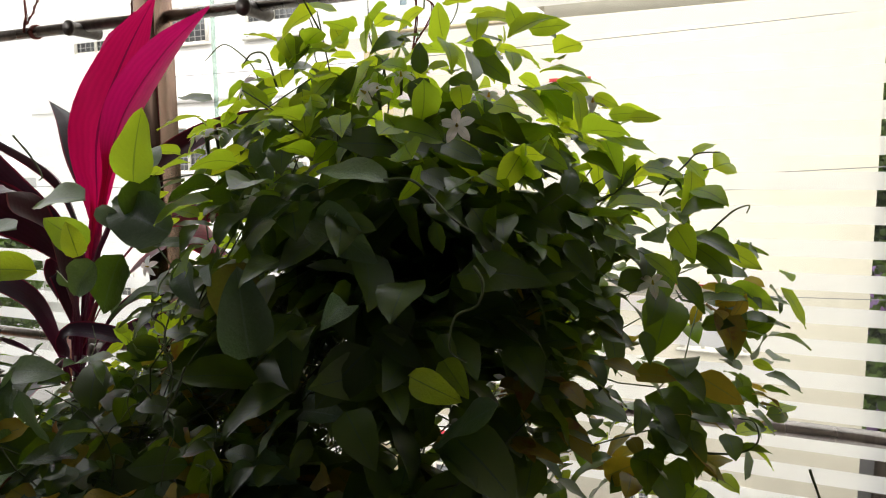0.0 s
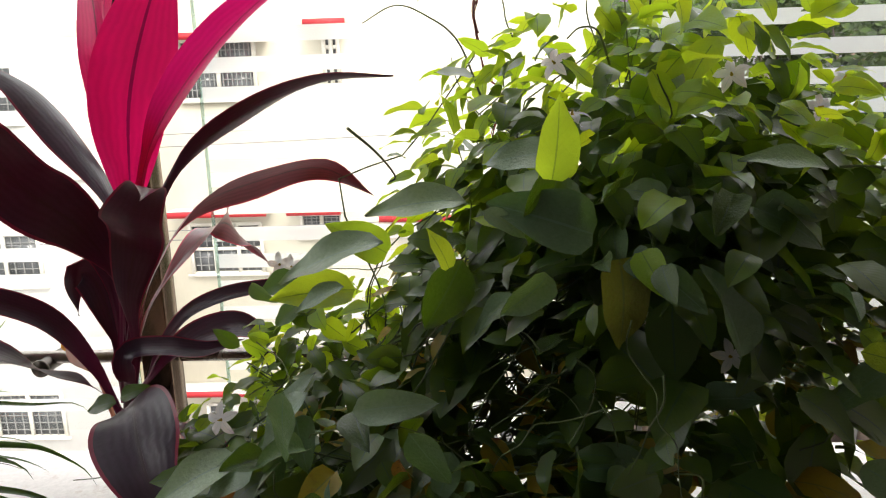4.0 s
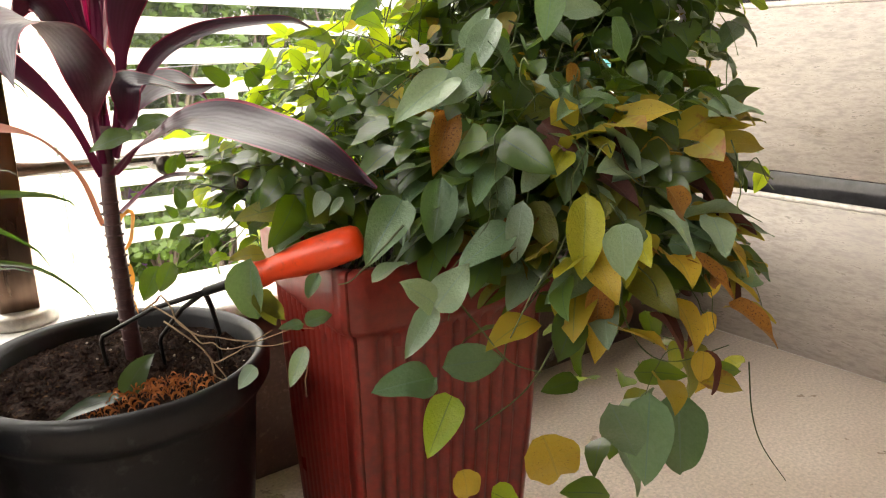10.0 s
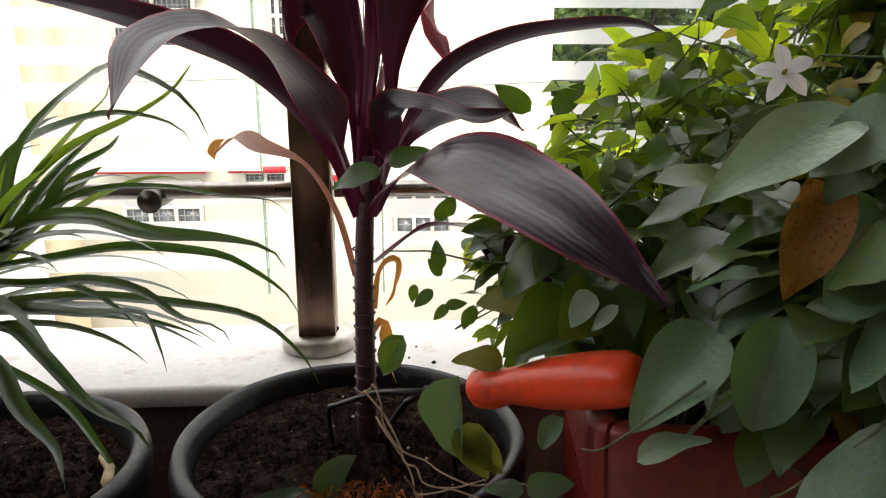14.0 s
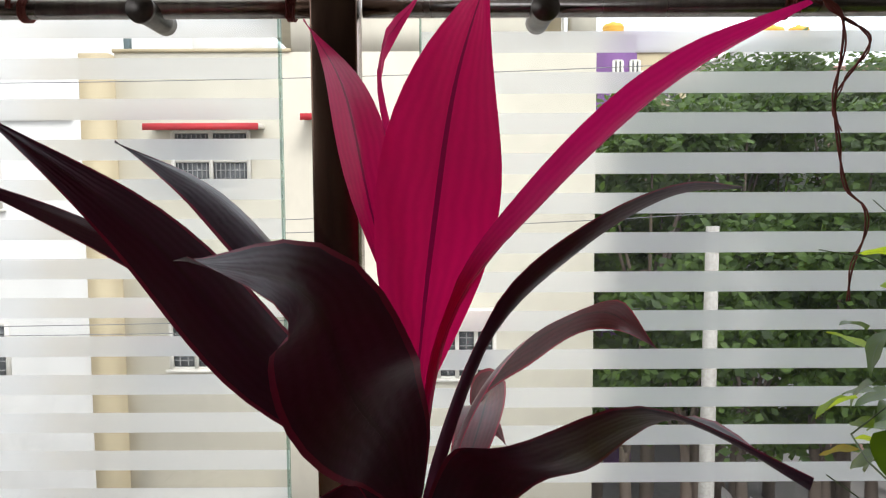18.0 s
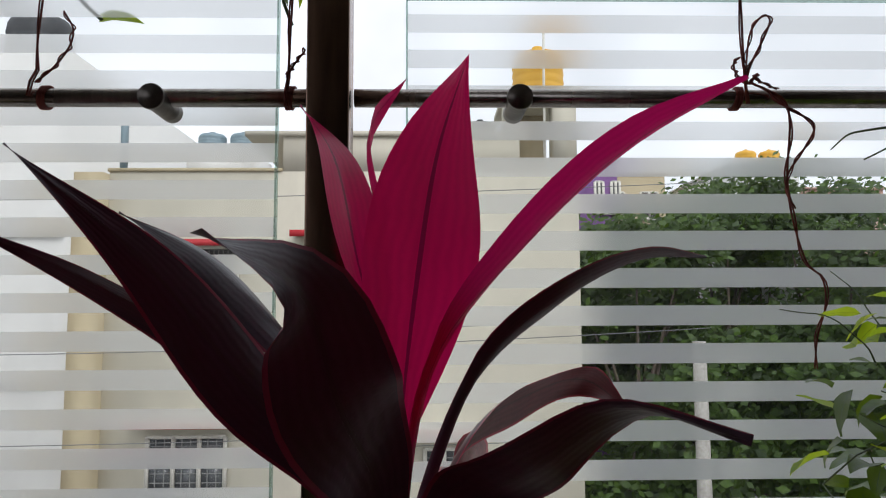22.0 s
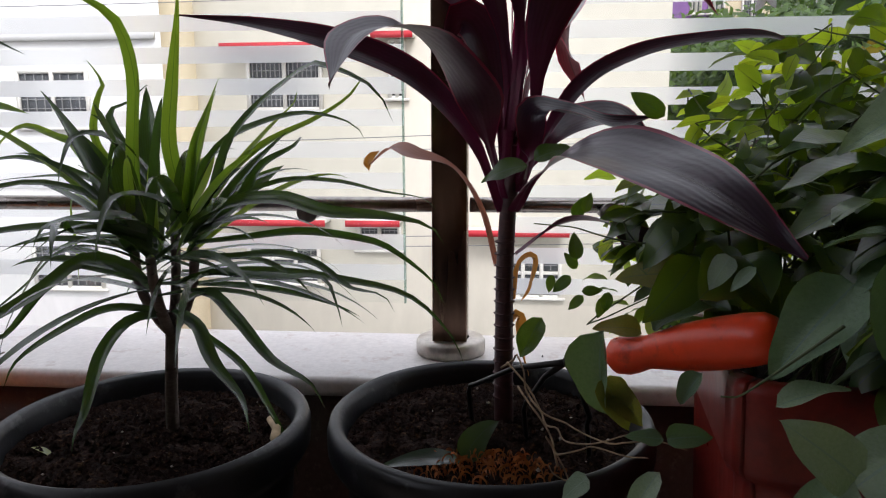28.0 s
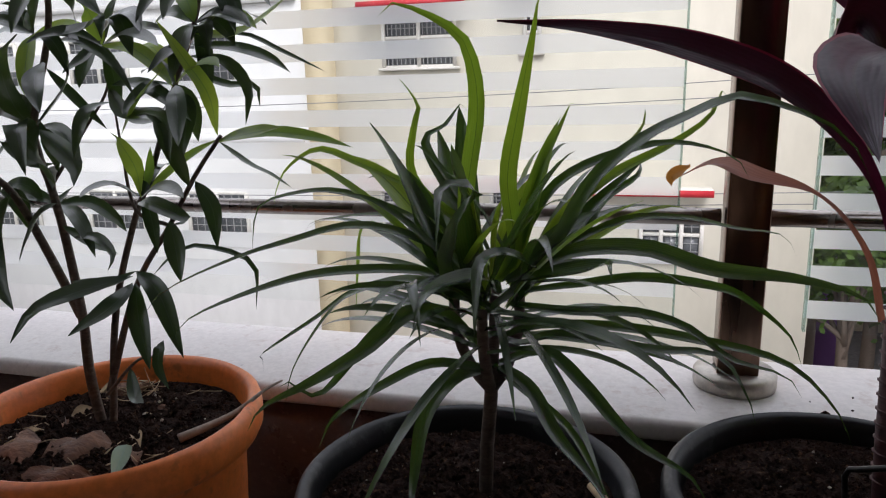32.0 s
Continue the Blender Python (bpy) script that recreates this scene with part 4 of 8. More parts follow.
strap_leaf([(-0.34, 0.645, 0.522), (-0.376, 0.628, 0.557), (-0.425, 0.611, 0.568), (-0.474, 0.594, 0.563), (-0.524, 0.577, 0.545), (-0.574, 0.56, 0.524)], 0.0189, M_STRAP, 0)
strap_leaf([(-0.345, 0.65, 0.511), (-0.38, 0.64, 0.526), (-0.434, 0.63, 0.531), (-0.49, 0.62, 0.526), (-0.548, 0.61, 0.507), (-0.581, 0.6, 0.488)], 0.0162, M_STRAP, 0)
strap_leaf([(-0.317, 0.645, 0.514), (-0.272, 0.636, 0.55), (-0.219, 0.627, 0.558), (-0.174, 0.618, 0.55), (-0.121, 0.609, 0.543), (-0.08, 0.6, 0.541)], 0.02025, M_STRAP, 0)
strap_leaf([(-0.318, 0.65, 0.531), (-0.296, 0.652, 0.581), (-0.266, 0.654, 0.607), (-0.226, 0.656, 0.626), (-0.194, 0.658, 0.629), (-0.155, 0.66, 0.622)], 0.0162, M_STRAP, 0)
strap_leaf([(-0.317, 0.645, 0.523), (-0.28, 0.629, 0.556), (-0.248, 0.613, 0.605), (-0.215, 0.598, 0.641), (-0.19, 0.582, 0.657), (-0.16, 0.566, 0.663), (-0.121, 0.55, 0.645)], 0.0189, M_STRAP, 30)
strap_leaf([(-0.326, 0.645, 0.475), (-0.305, 0.628, 0.478), (-0.269, 0.611, 0.496), (-0.21, 0.594, 0.498), (-0.171, 0.577, 0.496), (-0.149, 0.56, 0.485)], 0.0162, M_STRAP, 0)
strap_leaf([(-0.326, 0.645, 0.48), (-0.295, 0.648, 0.488), (-0.238, 0.651, 0.491), (-0.167, 0.654, 0.484), (-0.106, 0.657, 0.469), (-0.074, 0.66, 0.432)], 0.0162, M_STRAP, 0)
strap_leaf([(-0.34, 0.645, 0.465), (-0.358, 0.626, 0.499), (-0.389, 0.607, 0.503), (-0.42, 0.588, 0.485), (-0.46, 0.569, 0.457), (-0.484, 0.55, 0.447)], 0.0189, M_STRAP, 0)
strap_leaf([(-0.331, 0.645, 0.451), (-0.338, 0.634, 0.459), (-0.372, 0.623, 0.456), (-0.407, 0.611, 0.443), (-0.448, 0.6, 0.415)], 0.0135, M_STRAP, 0)
strap_leaf([(-0.326, 0.645, 0.456), (-0.288, 0.629, 0.475), (-0.256, 0.613, 0.452), (-0.218, 0.596, 0.428), (-0.182, 0.58, 0.411)], 0.0162, M_STRAP, 0)
strap_leaf([(-0.336, 0.645, 0.45), (-0.359, 0.624, 0.447), (-0.377, 0.603, 0.421), (-0.381, 0.581, 0.379), (-0.373, 0.56, 0.369)], 0.0189, M_STRAP, 0)
strap_leaf([(-0.326, 0.645, 0.451), (-0.3, 0.626, 0.442), (-0.276, 0.607, 0.42), (-0.249, 0.589, 0.392), (-0.232, 0.57, 0.384)], 0.02025, M_STRAP, 0)
strap_leaf([(-0.327, 0.65, 0.449), (-0.309, 0.653, 0.435), (-0.272, 0.655, 0.397), (-0.243, 0.657, 0.347), (-0.224, 0.66, 0.311)], 0.0162, M_STRAP, 0)
strap_leaf([(-0.345, 0.65, 0.53), (-0.383, 0.652, 0.561), (-0.421, 0.653, 0.578), (-0.461, 0.655, 0.589), (-0.503, 0.657, 0.59), (-0.538, 0.658, 0.575), (-0.552, 0.66, 0.549)], 0.0135, M_STRAP, 0)
strap_leaf([(-0.344, 0.645, 0.536), (-0.374, 0.639, 0.568), (-0.414, 0.633, 0.575), (-0.45, 0.626, 0.575), (-0.469, 0.62, 0.571)], 0.0162, M_STRAP, 0)
strap_leaf([(-0.344, 0.645, 0.503), (-0.396, 0.659, 0.515), (-0.453, 0.672, 0.498), (-0.499, 0.686, 0.47), (-0.539, 0.7, 0.405)], 0.0162, M_STRAP, 0)
strap_leaf([(-0.34, 0.645, 0.494), (-0.399, 0.666, 0.498), (-0.458, 0.687, 0.502), (-0.515, 0.708, 0.462), (-0.589, 0.729, 0.413), (-0.607, 0.75, 0.391)], 0.01215, M_STRAP, 0)
strap_leaf([(-0.336, 0.65, 0.553), (-0.393, 0.657, 0.597), (-0.398, 0.665, 0.641), (-0.395, 0.673, 0.663), (-0.416, 0.68, 0.68)], 0.0135, M_STRAP_LIT, 0)
strap_leaf([(-0.34, 0.65, 0.553), (-0.37, 0.662, 0.596), (-0.387, 0.675, 0.632), (-0.376, 0.688, 0.64), (-0.364, 0.7, 0.658)], 0.01485, M_STRAP, 60)
strap_leaf([(-0.309, 0.65, 0.541), (-0.3, 0.647, 0.599), (-0.283, 0.643, 0.638), (-0.266, 0.64, 0.662)], 0.01755, M_STRAP, 0)
strap_leaf([(-0.304, 0.65, 0.536), (-0.279, 0.662, 0.575), (-0.238, 0.675, 0.614), (-0.222, 0.688, 0.639), (-0.219, 0.7, 0.655)], 0.0189, M_STRAP_LIT, 0)
strap_leaf([(-0.304, 0.65, 0.536), (-0.25, 0.667, 0.597), (-0.197, 0.685, 0.63), (-0.172, 0.703, 0.65), (-0.159, 0.72, 0.665)], 0.0162, M_STRAP_LIT, 0)
strap_leaf([(-0.313, 0.65, 0.522), (-0.271, 0.665, 0.548), (-0.246, 0.68, 0.582), (-0.225, 0.695, 0.603), (-0.219, 0.71, 0.61)], 0.0162, M_STRAP, 0)
strap_leaf([(-0.309, 0.65, 0.536), (-0.237, 0.672, 0.565), (-0.189, 0.695, 0.572), (-0.144, 0.718, 0.559), (-0.101, 0.74, 0.547)], 0.0135, M_STRAP, 0)
strap_leaf([(-0.309, 0.65, 0.513), (-0.266, 0.666, 0.52), (-0.213, 0.682, 0.523), (-0.16, 0.698, 0.512), (-0.132, 0.714, 0.499), (-0.097, 0.73, 0.466)], 0.0135, M_STRAP, 0)
strap_leaf([(-0.313, 0.65, 0.503), (-0.268, 0.64, 0.507), (-0.222, 0.63, 0.51), (-0.182, 0.62, 0.499), (-0.156, 0.61, 0.484), (-0.125, 0.6, 0.482)], 0.01485, M_STRAP, 0)
strap_leaf([(-0.33, 0.62, 0.521), (-0.351, 0.6, 0.543), (-0.339, 0.58, 0.581), (-0.324, 0.56, 0.607), (-0.338, 0.54, 0.61), (-0.34, 0.52, 0.592)], 0.0216, M_STRAP, 0)
strap_leaf([(-0.33, 0.62, 0.512), (-0.354, 0.595, 0.535), (-0.368, 0.57, 0.533), (-0.368, 0.545, 0.548), (-0.353, 0.52, 0.534)], 0.0189, M_STRAP, 0)
strap_leaf([(-0.321, 0.62, 0.521), (-0.325, 0.58, 0.549), (-0.339, 0.54, 0.547), (-0.346, 0.5, 0.546)], 0.0216, M_STRAP, 0)
strap_leaf([(-0.312, 0.62, 0.53), (-0.296, 0.595, 0.55), (-0.304, 0.57, 0.568), (-0.314, 0.545, 0.562), (-0.313, 0.52, 0.544)], 0.02025, M_STRAP, 0)
strap_leaf([(-0.304, 0.62, 0.531), (-0.268, 0.593, 0.548), (-0.244, 0.567, 0.56), (-0.235, 0.54, 0.57)], 0.0216, M_STRAP, 0)
strap_leaf([(-0.339, 0.64, 0.476), (-0.387, 0.628, 0.496), (-0.407, 0.616, 0.494), (-0.427, 0.604, 0.483), (-0.463, 0.592, 0.437), (-0.478, 0.58, 0.455)], 0.0135, M_STRAP, 0)
strap_leaf([(-0.347, 0.66, 0.565), (-0.399, 0.676, 0.589), (-0.454, 0.692, 0.611), (-0.504, 0.708, 0.622), (-0.542, 0.724, 0.607), (-0.564, 0.74, 0.583)], 0.01215, M_STRAP_LIT, 0)
strap_leaf([(-0.336, 0.65, 0.535), (-0.408, 0.687, 0.548), (-0.47, 0.723, 0.549), (-0.493, 0.76, 0.494)], 0.0108, M_STRAP_LIT, 0)

# short broad upright leaves in the heart of the plant
rs_ = random.Random(77)
for k in range(16):
    a = k * 2.399 + rs_.uniform(-0.3, 0.3)
    el = radians(rs_.uniform(42, 76))
    d = Vector((math.cos(a) * math.cos(el), math.sin(a) * math.cos(el), math.sin(el)))
    o = Vector((0.012 + 0.022 * math.cos(a), 0.015 * math.sin(a), 0.165 + 0.03 * rs_.random()))
    ln = rs_.uniform(0.09, 0.165)
    bow = Vector((d.x, d.y, -0.4)) * ln * rs_.uniform(0.05, 0.22)
    part("leaf", blade(bezier([o, o + d * ln * 0.4 - bow * 0.3, o + d * ln * 0.75, o + d * ln + bow], 12), rs_.uniform(0.017, 0.024), lance, (-d.x * 0.6, -0.5 - d.y * 0.4, 0.7), 0.35, rs_.uniform(-45, 45), 0.02, 4, k), M_STRAP_LIT if rs_.random() < 0.3 else M_STRAP, strap_plant)

# ---- shrub with lance leaves in the orange pot ----
shrub = thing("oleander_shrub", "shrub with bare brown stems and narrow dark green leaves", "plant", (POT_O[0], POT_O[1], 0.33), "potted plants")


HB = Vector((POT_O[0], POT_O[1], 0.33))


def shrub_stem(points, radius):
    part("stem", tube([Vector(p) - HB for p in smooth_line(points, 24)], radius, 9, radius * 0.45), M_BARK, shrub, "bare grey-brown stem")


def lance_leaf(points, width, mat, twist=0.0):
    pts = smooth_line([Vector(p) - HB for p in points], 10)
    part("leaf", blade(pts, width, lance, (0.1, -0.6, 0.8), 0.22, twist, 0.02, 4, len(points)), mat, shrub)


shrub_stem([(-0.748, 0.672, 0.329), (-0.751, 0.667, 0.4), (-0.746, 0.663, 0.462), (-0.748, 0.658, 0.543), (-0.752, 0.654, 0.592), (-0.757, 0.649, 0.645), (-0.722, 0.645, 0.728), (-0.71, 0.64, 0.782)], 0.0055)
shrub_stem([(-0.737, 0.672, 0.333), (-0.716, 0.673, 0.46), (-0.684, 0.675, 0.552), (-0.656, 0.676, 0.606), (-0.623, 0.677, 0.682), (-0.598, 0.679, 0.734), (-0.585, 0.68, 0.78)], 0.004)
shrub_stem([(-0.736, 0.675, 0.379), (-0.682, 0.666, 0.493), (-0.63, 0.657, 0.557), (-0.592, 0.649, 0.605), (-0.558, 0.64, 0.639)], 0.0038)
shrub_stem([(-0.749, 0.665, 0.461), (-0.769, 0.654, 0.532), (-0.787, 0.643, 0.588), (-0.819, 0.631, 0.626), (-0.821, 0.62, 0.702)], 0.0048)
shrub_stem([(-0.727, 0.66, 0.381), (-0.662, 0.63, 0.434), (-0.613, 0.6, 0.455)], 0.002)
shrub_stem([(-0.625, 0.65, 0.559), (-0.661, 0.653, 0.573), (-0.671, 0.657, 0.629), (-0.676, 0.66, 0.669)], 0.002)
shrub_stem([(-0.758, 0.66, 0.591), (-0.723, 0.673, 0.643), (-0.702, 0.687, 0.684), (-0.713, 0.7, 0.731)], 0.002)
lance_leaf([(-0.561, 0.64, 0.635), (-0.525, 0.62, 0.641), (-0.48, 0.6, 0.648)], 0.019, M_LANCE_LIGHT, 0)
lance_leaf([(-0.561, 0.64, 0.635), (-0.507, 0.633, 0.642), (-0.465, 0.627, 0.638), (-0.432, 0.62, 0.631)], 0.014, M_LANCE_LIGHT, 0)
lance_leaf([(-0.561, 0.64, 0.639), (-0.557, 0.627, 0.672), (-0.565, 0.613, 0.698), (-0.579, 0.6, 0.729)], 0.014, M_LANCE_LIGHT, 0)
lance_leaf([(-0.561, 0.64, 0.635), (-0.546, 0.66, 0.614), (-0.536, 0.68, 0.602), (-0.525, 0.7, 0.586)], 0.008, M_LANCE, 0)
lance_leaf([(-0.587, 0.64, 0.601), (-0.566, 0.63, 0.579), (-0.558, 0.62, 0.547)], 0.015, M_LANCE, 0)
lance_leaf([(-0.593, 0.64, 0.596), (-0.594, 0.627, 0.622), (-0.602, 0.613, 0.655), (-0.607, 0.6, 0.658)], 0.014, M_LANCE, 0)
lance_leaf([(-0.624, 0.65, 0.564), (-0.61, 0.635, 0.542), (-0.597, 0.62, 0.516)], 0.018, M_LANCE, 0)
lance_leaf([(-0.651, 0.65, 0.584), (-0.645, 0.64, 0.611), (-0.651, 0.63, 0.636), (-0.65, 0.62, 0.644)], 0.016, M_LANCE_LIGHT, 0)
lance_leaf([(-0.651, 0.65, 0.584), (-0.643, 0.655, 0.604), (-0.643, 0.66, 0.629)], 0.01, M_LANCE_LIGHT, 0)
lance_leaf([(-0.651, 0.65, 0.584), (-0.618, 0.675, 0.617), (-0.597, 0.7, 0.633)], 0.012, M_LANCE_LIGHT, 0)
lance_leaf([(-0.655, 0.65, 0.579), (-0.627, 0.633, 0.582), (-0.583, 0.617, 0.571), (-0.587, 0.6, 0.57)], 0.016, M_LANCE, 0)
lance_leaf([(-0.658, 0.64, 0.518), (-0.621, 0.62, 0.505), (-0.588, 0.6, 0.455)], 0.018, M_LANCE, 0)
lance_leaf([(-0.663, 0.64, 0.507), (-0.661, 0.61, 0.495), (-0.685, 0.58, 0.475)], 0.02, M_LANCE, 0)
lance_leaf([(-0.66, 0.64, 0.507), (-0.645, 0.62, 0.482), (-0.623, 0.6, 0.441)], 0.018, M_LANCE, 0)
lance_leaf([(-0.662, 0.64, 0.513), (-0.711, 0.62, 0.5), (-0.738, 0.6, 0.488), (-0.748, 0.58, 0.464)], 0.02, M_LANCE, 0)
lance_leaf([(-0.658, 0.64, 0.518), (-0.684, 0.64, 0.506), (-0.716, 0.64, 0.505), (-0.732, 0.64, 0.504)], 0.012, M_LANCE, 0)
lance_leaf([(-0.641, 0.64, 0.514), (-0.619, 0.655, 0.537), (-0.594, 0.67, 0.535), (-0.564, 0.685, 0.516), (-0.575, 0.7, 0.466)], 0.006, M_LANCE, 0)
lance_leaf([(-0.731, 0.65, 0.545), (-0.69, 0.633, 0.55), (-0.66, 0.617, 0.539), (-0.653, 0.6, 0.529)], 0.01, M_LANCE, 0)
lance_leaf([(-0.742, 0.65, 0.556), (-0.726, 0.665, 0.537), (-0.709, 0.68, 0.523)], 0.012, M_LANCE, 0)
lance_leaf([(-0.713, 0.62, 0.598), (-0.707, 0.597, 0.634), (-0.697, 0.573, 0.654), (-0.672, 0.55, 0.616)], 0.022, M_LANCE, 0)
lance_leaf([(-0.763, 0.62, 0.592), (-0.776, 0.607, 0.553), (-0.763, 0.593, 0.515), (-0.738, 0.58, 0.494)], 0.02, M_LANCE, 0)
lance_leaf([(-0.728, 0.62, 0.647), (-0.723, 0.597, 0.671), (-0.703, 0.573, 0.701), (-0.66, 0.55, 0.719)], 0.024, M_LANCE, 0)
lance_leaf([(-0.731, 0.63, 0.646), (-0.677, 0.605, 0.619), (-0.657, 0.58, 0.604)], 0.018, M_LANCE, 0)
lance_leaf([(-0.708, 0.62, 0.703), (-0.69, 0.59, 0.688), (-0.66, 0.56, 0.662)], 0.018, M_LANCE, 0)
lance_leaf([(-0.708, 0.63, 0.726), (-0.661, 0.62, 0.728), (-0.638, 0.61, 0.735), (-0.63, 0.6, 0.717)], 0.018, M_LANCE, 0)
lance_leaf([(-0.719, 0.64, 0.718), (-0.68, 0.627, 0.72), (-0.633, 0.613, 0.7), (-0.605, 0.6, 0.671)], 0.01, M_LANCE, 0)
lance_leaf([(-0.725, 0.64, 0.699), (-0.709, 0.65, 0.674), (-0.686, 0.66, 0.644)], 0.01, M_LANCE, 0)
lance_leaf([(-0.748, 0.64, 0.646), (-0.712, 0.633, 0.67), (-0.691, 0.627, 0.689), (-0.681, 0.62, 0.711)], 0.016, M_LANCE, 0)
lance_leaf([(-0.679, 0.66, 0.727), (-0.644, 0.64, 0.738), (-0.619, 0.62, 0.704)], 0.02, M_LANCE, 0)
lance_leaf([(-0.678, 0.66, 0.736), (-0.624, 0.63, 0.74), (-0.593, 0.6, 0.72)], 0.016, M_LANCE, 0)
lance_leaf([(-0.68, 0.66, 0.722), (-0.689, 0.64, 0.703), (-0.69, 0.62, 0.693)], 0.014, M_LANCE, 0)
lance_leaf([(-0.688, 0.67, 0.684), (-0.64, 0.653, 0.683), (-0.601, 0.637, 0.668), (-0.57, 0.62, 0.652)], 0.016, M_LANCE, 0)
lance_leaf([(-0.688, 0.67, 0.684), (-0.655, 0.647, 0.659), (-0.599, 0.623, 0.655), (-0.581, 0.6, 0.62)], 0.018, M_LANCE, 0)
lance_leaf([(-0.618, 0.67, 0.677), (-0.595, 0.65, 0.658), (-0.592, 0.63, 0.617)], 0.018, M_LANCE, 0)
lance_leaf([(-0.618, 0.67, 0.682), (-0.646, 0.68, 0.653), (-0.685, 0.69, 0.652), (-0.709, 0.7, 0.674)], 0.01, M_LANCE, 0)
lance_leaf([(-0.603, 0.67, 0.71), (-0.574, 0.655, 0.731), (-0.562, 0.64, 0.703)], 0.016, M_LANCE, 0)
lance_leaf([(-0.599, 0.67, 0.715), (-0.602, 0.645, 0.709), (-0.607, 0.62, 0.691)], 0.014, M_LANCE, 0)
lance_leaf([(-0.593, 0.67, 0.724), (-0.542, 0.653, 0.721), (-0.501, 0.637, 0.735), (-0.473, 0.62, 0.748)], 0.018, M_LANCE_LIGHT, 0)
lance_leaf([(-0.593, 0.67, 0.719), (-0.553, 0.68, 0.723), (-0.522, 0.69, 0.708), (-0.485, 0.7, 0.689)], 0.006, M_LANCE, 0)
lance_leaf([(-0.597, 0.67, 0.715), (-0.547, 0.66, 0.71), (-0.512, 0.65, 0.7), (-0.49, 0.64, 0.688)], 0.014, M_LANCE, 0)
lance_leaf([(-0.601, 0.67, 0.706), (-0.555, 0.653, 0.699), (-0.527, 0.637, 0.676), (-0.522, 0.62, 0.649)], 0.012, M_LANCE, 0)
lance_leaf([(-0.607, 0.67, 0.696), (-0.573, 0.68, 0.681), (-0.551, 0.69, 0.68), (-0.553, 0.7, 0.661)], 0.01, M_LANCE, 0)
lance_leaf([(-0.596, 0.67, 0.724), (-0.563, 0.665, 0.741), (-0.542, 0.66, 0.765)], 0.016, M_LANCE_LIGHT, 0)
lance_leaf([(-0.584, 0.67, 0.751), (-0.579, 0.645, 0.766), (-0.575, 0.62, 0.782)], 0.016, M_LANCE, 0)
lance_leaf([(-0.584, 0.67, 0.751), (-0.552, 0.645, 0.772), (-0.53, 0.62, 0.787)], 0.016, M_LANCE, 0)
lance_leaf([(-0.676, 0.66, 0.669), (-0.681, 0.63, 0.66), (-0.672, 0.6, 0.624)], 0.014, M_LANCE, 0)
lance_leaf([(-0.672, 0.66, 0.639), (-0.623, 0.63, 0.673), (-0.576, 0.6, 0.694)], 0.014, M_LANCE_LIGHT, 0)
lance_leaf([(-0.774, 0.62, 0.597), (-0.767, 0.6, 0.619), (-0.774, 0.58, 0.568)], 0.02, M_LANCE, 0)
lance_leaf([(-0.773, 0.63, 0.59), (-0.773, 0.665, 0.569), (-0.769, 0.7, 0.586)], 0.012, M_LANCE, 0)
lance_leaf([(-0.777, 0.63, 0.636), (-0.758, 0.645, 0.614), (-0.748, 0.66, 0.613)], 0.014, M_LANCE, 0)
lance_leaf([(-0.712, 0.64, 0.773), (-0.667, 0.62, 0.759), (-0.627, 0.6, 0.734)], 0.018, M_LANCE, 0)
lance_leaf([(-0.712, 0.64, 0.773), (-0.719, 0.62, 0.753), (-0.716, 0.6, 0.725)], 0.018, M_LANCE, 0)
lance_leaf([(-0.712, 0.64, 0.773), (-0.678, 0.62, 0.794), (-0.636, 0.6, 0.807)], 0.018, M_LANCE, 0)
lance_leaf([(-0.806, 0.62, 0.627), (-0.797, 0.64, 0.651), (-0.785, 0.66, 0.686)], 0.018, M_LANCE, 0)
lance_leaf([(-0.806, 0.62, 0.627), (-0.809, 0.6, 0.599), (-0.788, 0.58, 0.558)], 0.018, M_LANCE, 0)
lance_leaf([(-0.815, 0.62, 0.672), (-0.779, 0.62, 0.695), (-0.755, 0.62, 0.723)], 0.018, M_LANCE, 0)
lance_leaf([(-0.678, 0.64, 0.423), (-0.659, 0.62, 0.405), (-0.634, 0.6, 0.409)], 0.012, M_LANCE, 0)
lance_leaf([(-0.616, 0.6, 0.454), (-0.604, 0.593, 0.469), (-0.604, 0.587, 0.451), (-0.59, 0.58, 0.435)], 0.01, M_LANCE, 0)
lance_leaf([(-0.739, 0.647, 0.729), (-0.771, 0.648, 0.742), (-0.798, 0.649, 0.741), (-0.816, 0.649, 0.735)], 0.0183577, M_LANCE, 0)
lance_leaf([(-0.725, 0.633, 0.727), (-0.707, 0.63, 0.723), (-0.694, 0.627, 0.707), (-0.687, 0.624, 0.691)], 0.0131793, M_LANCE, 0)
lance_leaf([(-0.762, 0.671, 0.731), (-0.779, 0.675, 0.75), (-0.796, 0.68, 0.754), (-0.808, 0.685, 0.752)], 0.0131439, M_LANCE, 0)
lance_leaf([(-0.739, 0.647, 0.729), (-0.752, 0.657, 0.72), (-0.768, 0.668, 0.698), (-0.783, 0.678, 0.677)], 0.0156427, M_LANCE, 0)
lance_leaf([(-0.74, 0.648, 0.729), (-0.758, 0.634, 0.74), (-0.769, 0.619, 0.736), (-0.77, 0.604, 0.729)], 0.0153278, M_LANCE, 0)
lance_leaf([(-0.775, 0.684, 0.732), (-0.755, 0.703, 0.742), (-0.744, 0.721, 0.737), (-0.745, 0.739, 0.729)], 0.015268, M_LANCE_LIGHT, 0)
lance_leaf([(-0.743, 0.652, 0.729), (-0.743, 0.637, 0.748), (-0.741, 0.622, 0.751), (-0.734, 0.608, 0.748)], 0.0154391, M_LANCE, 0)
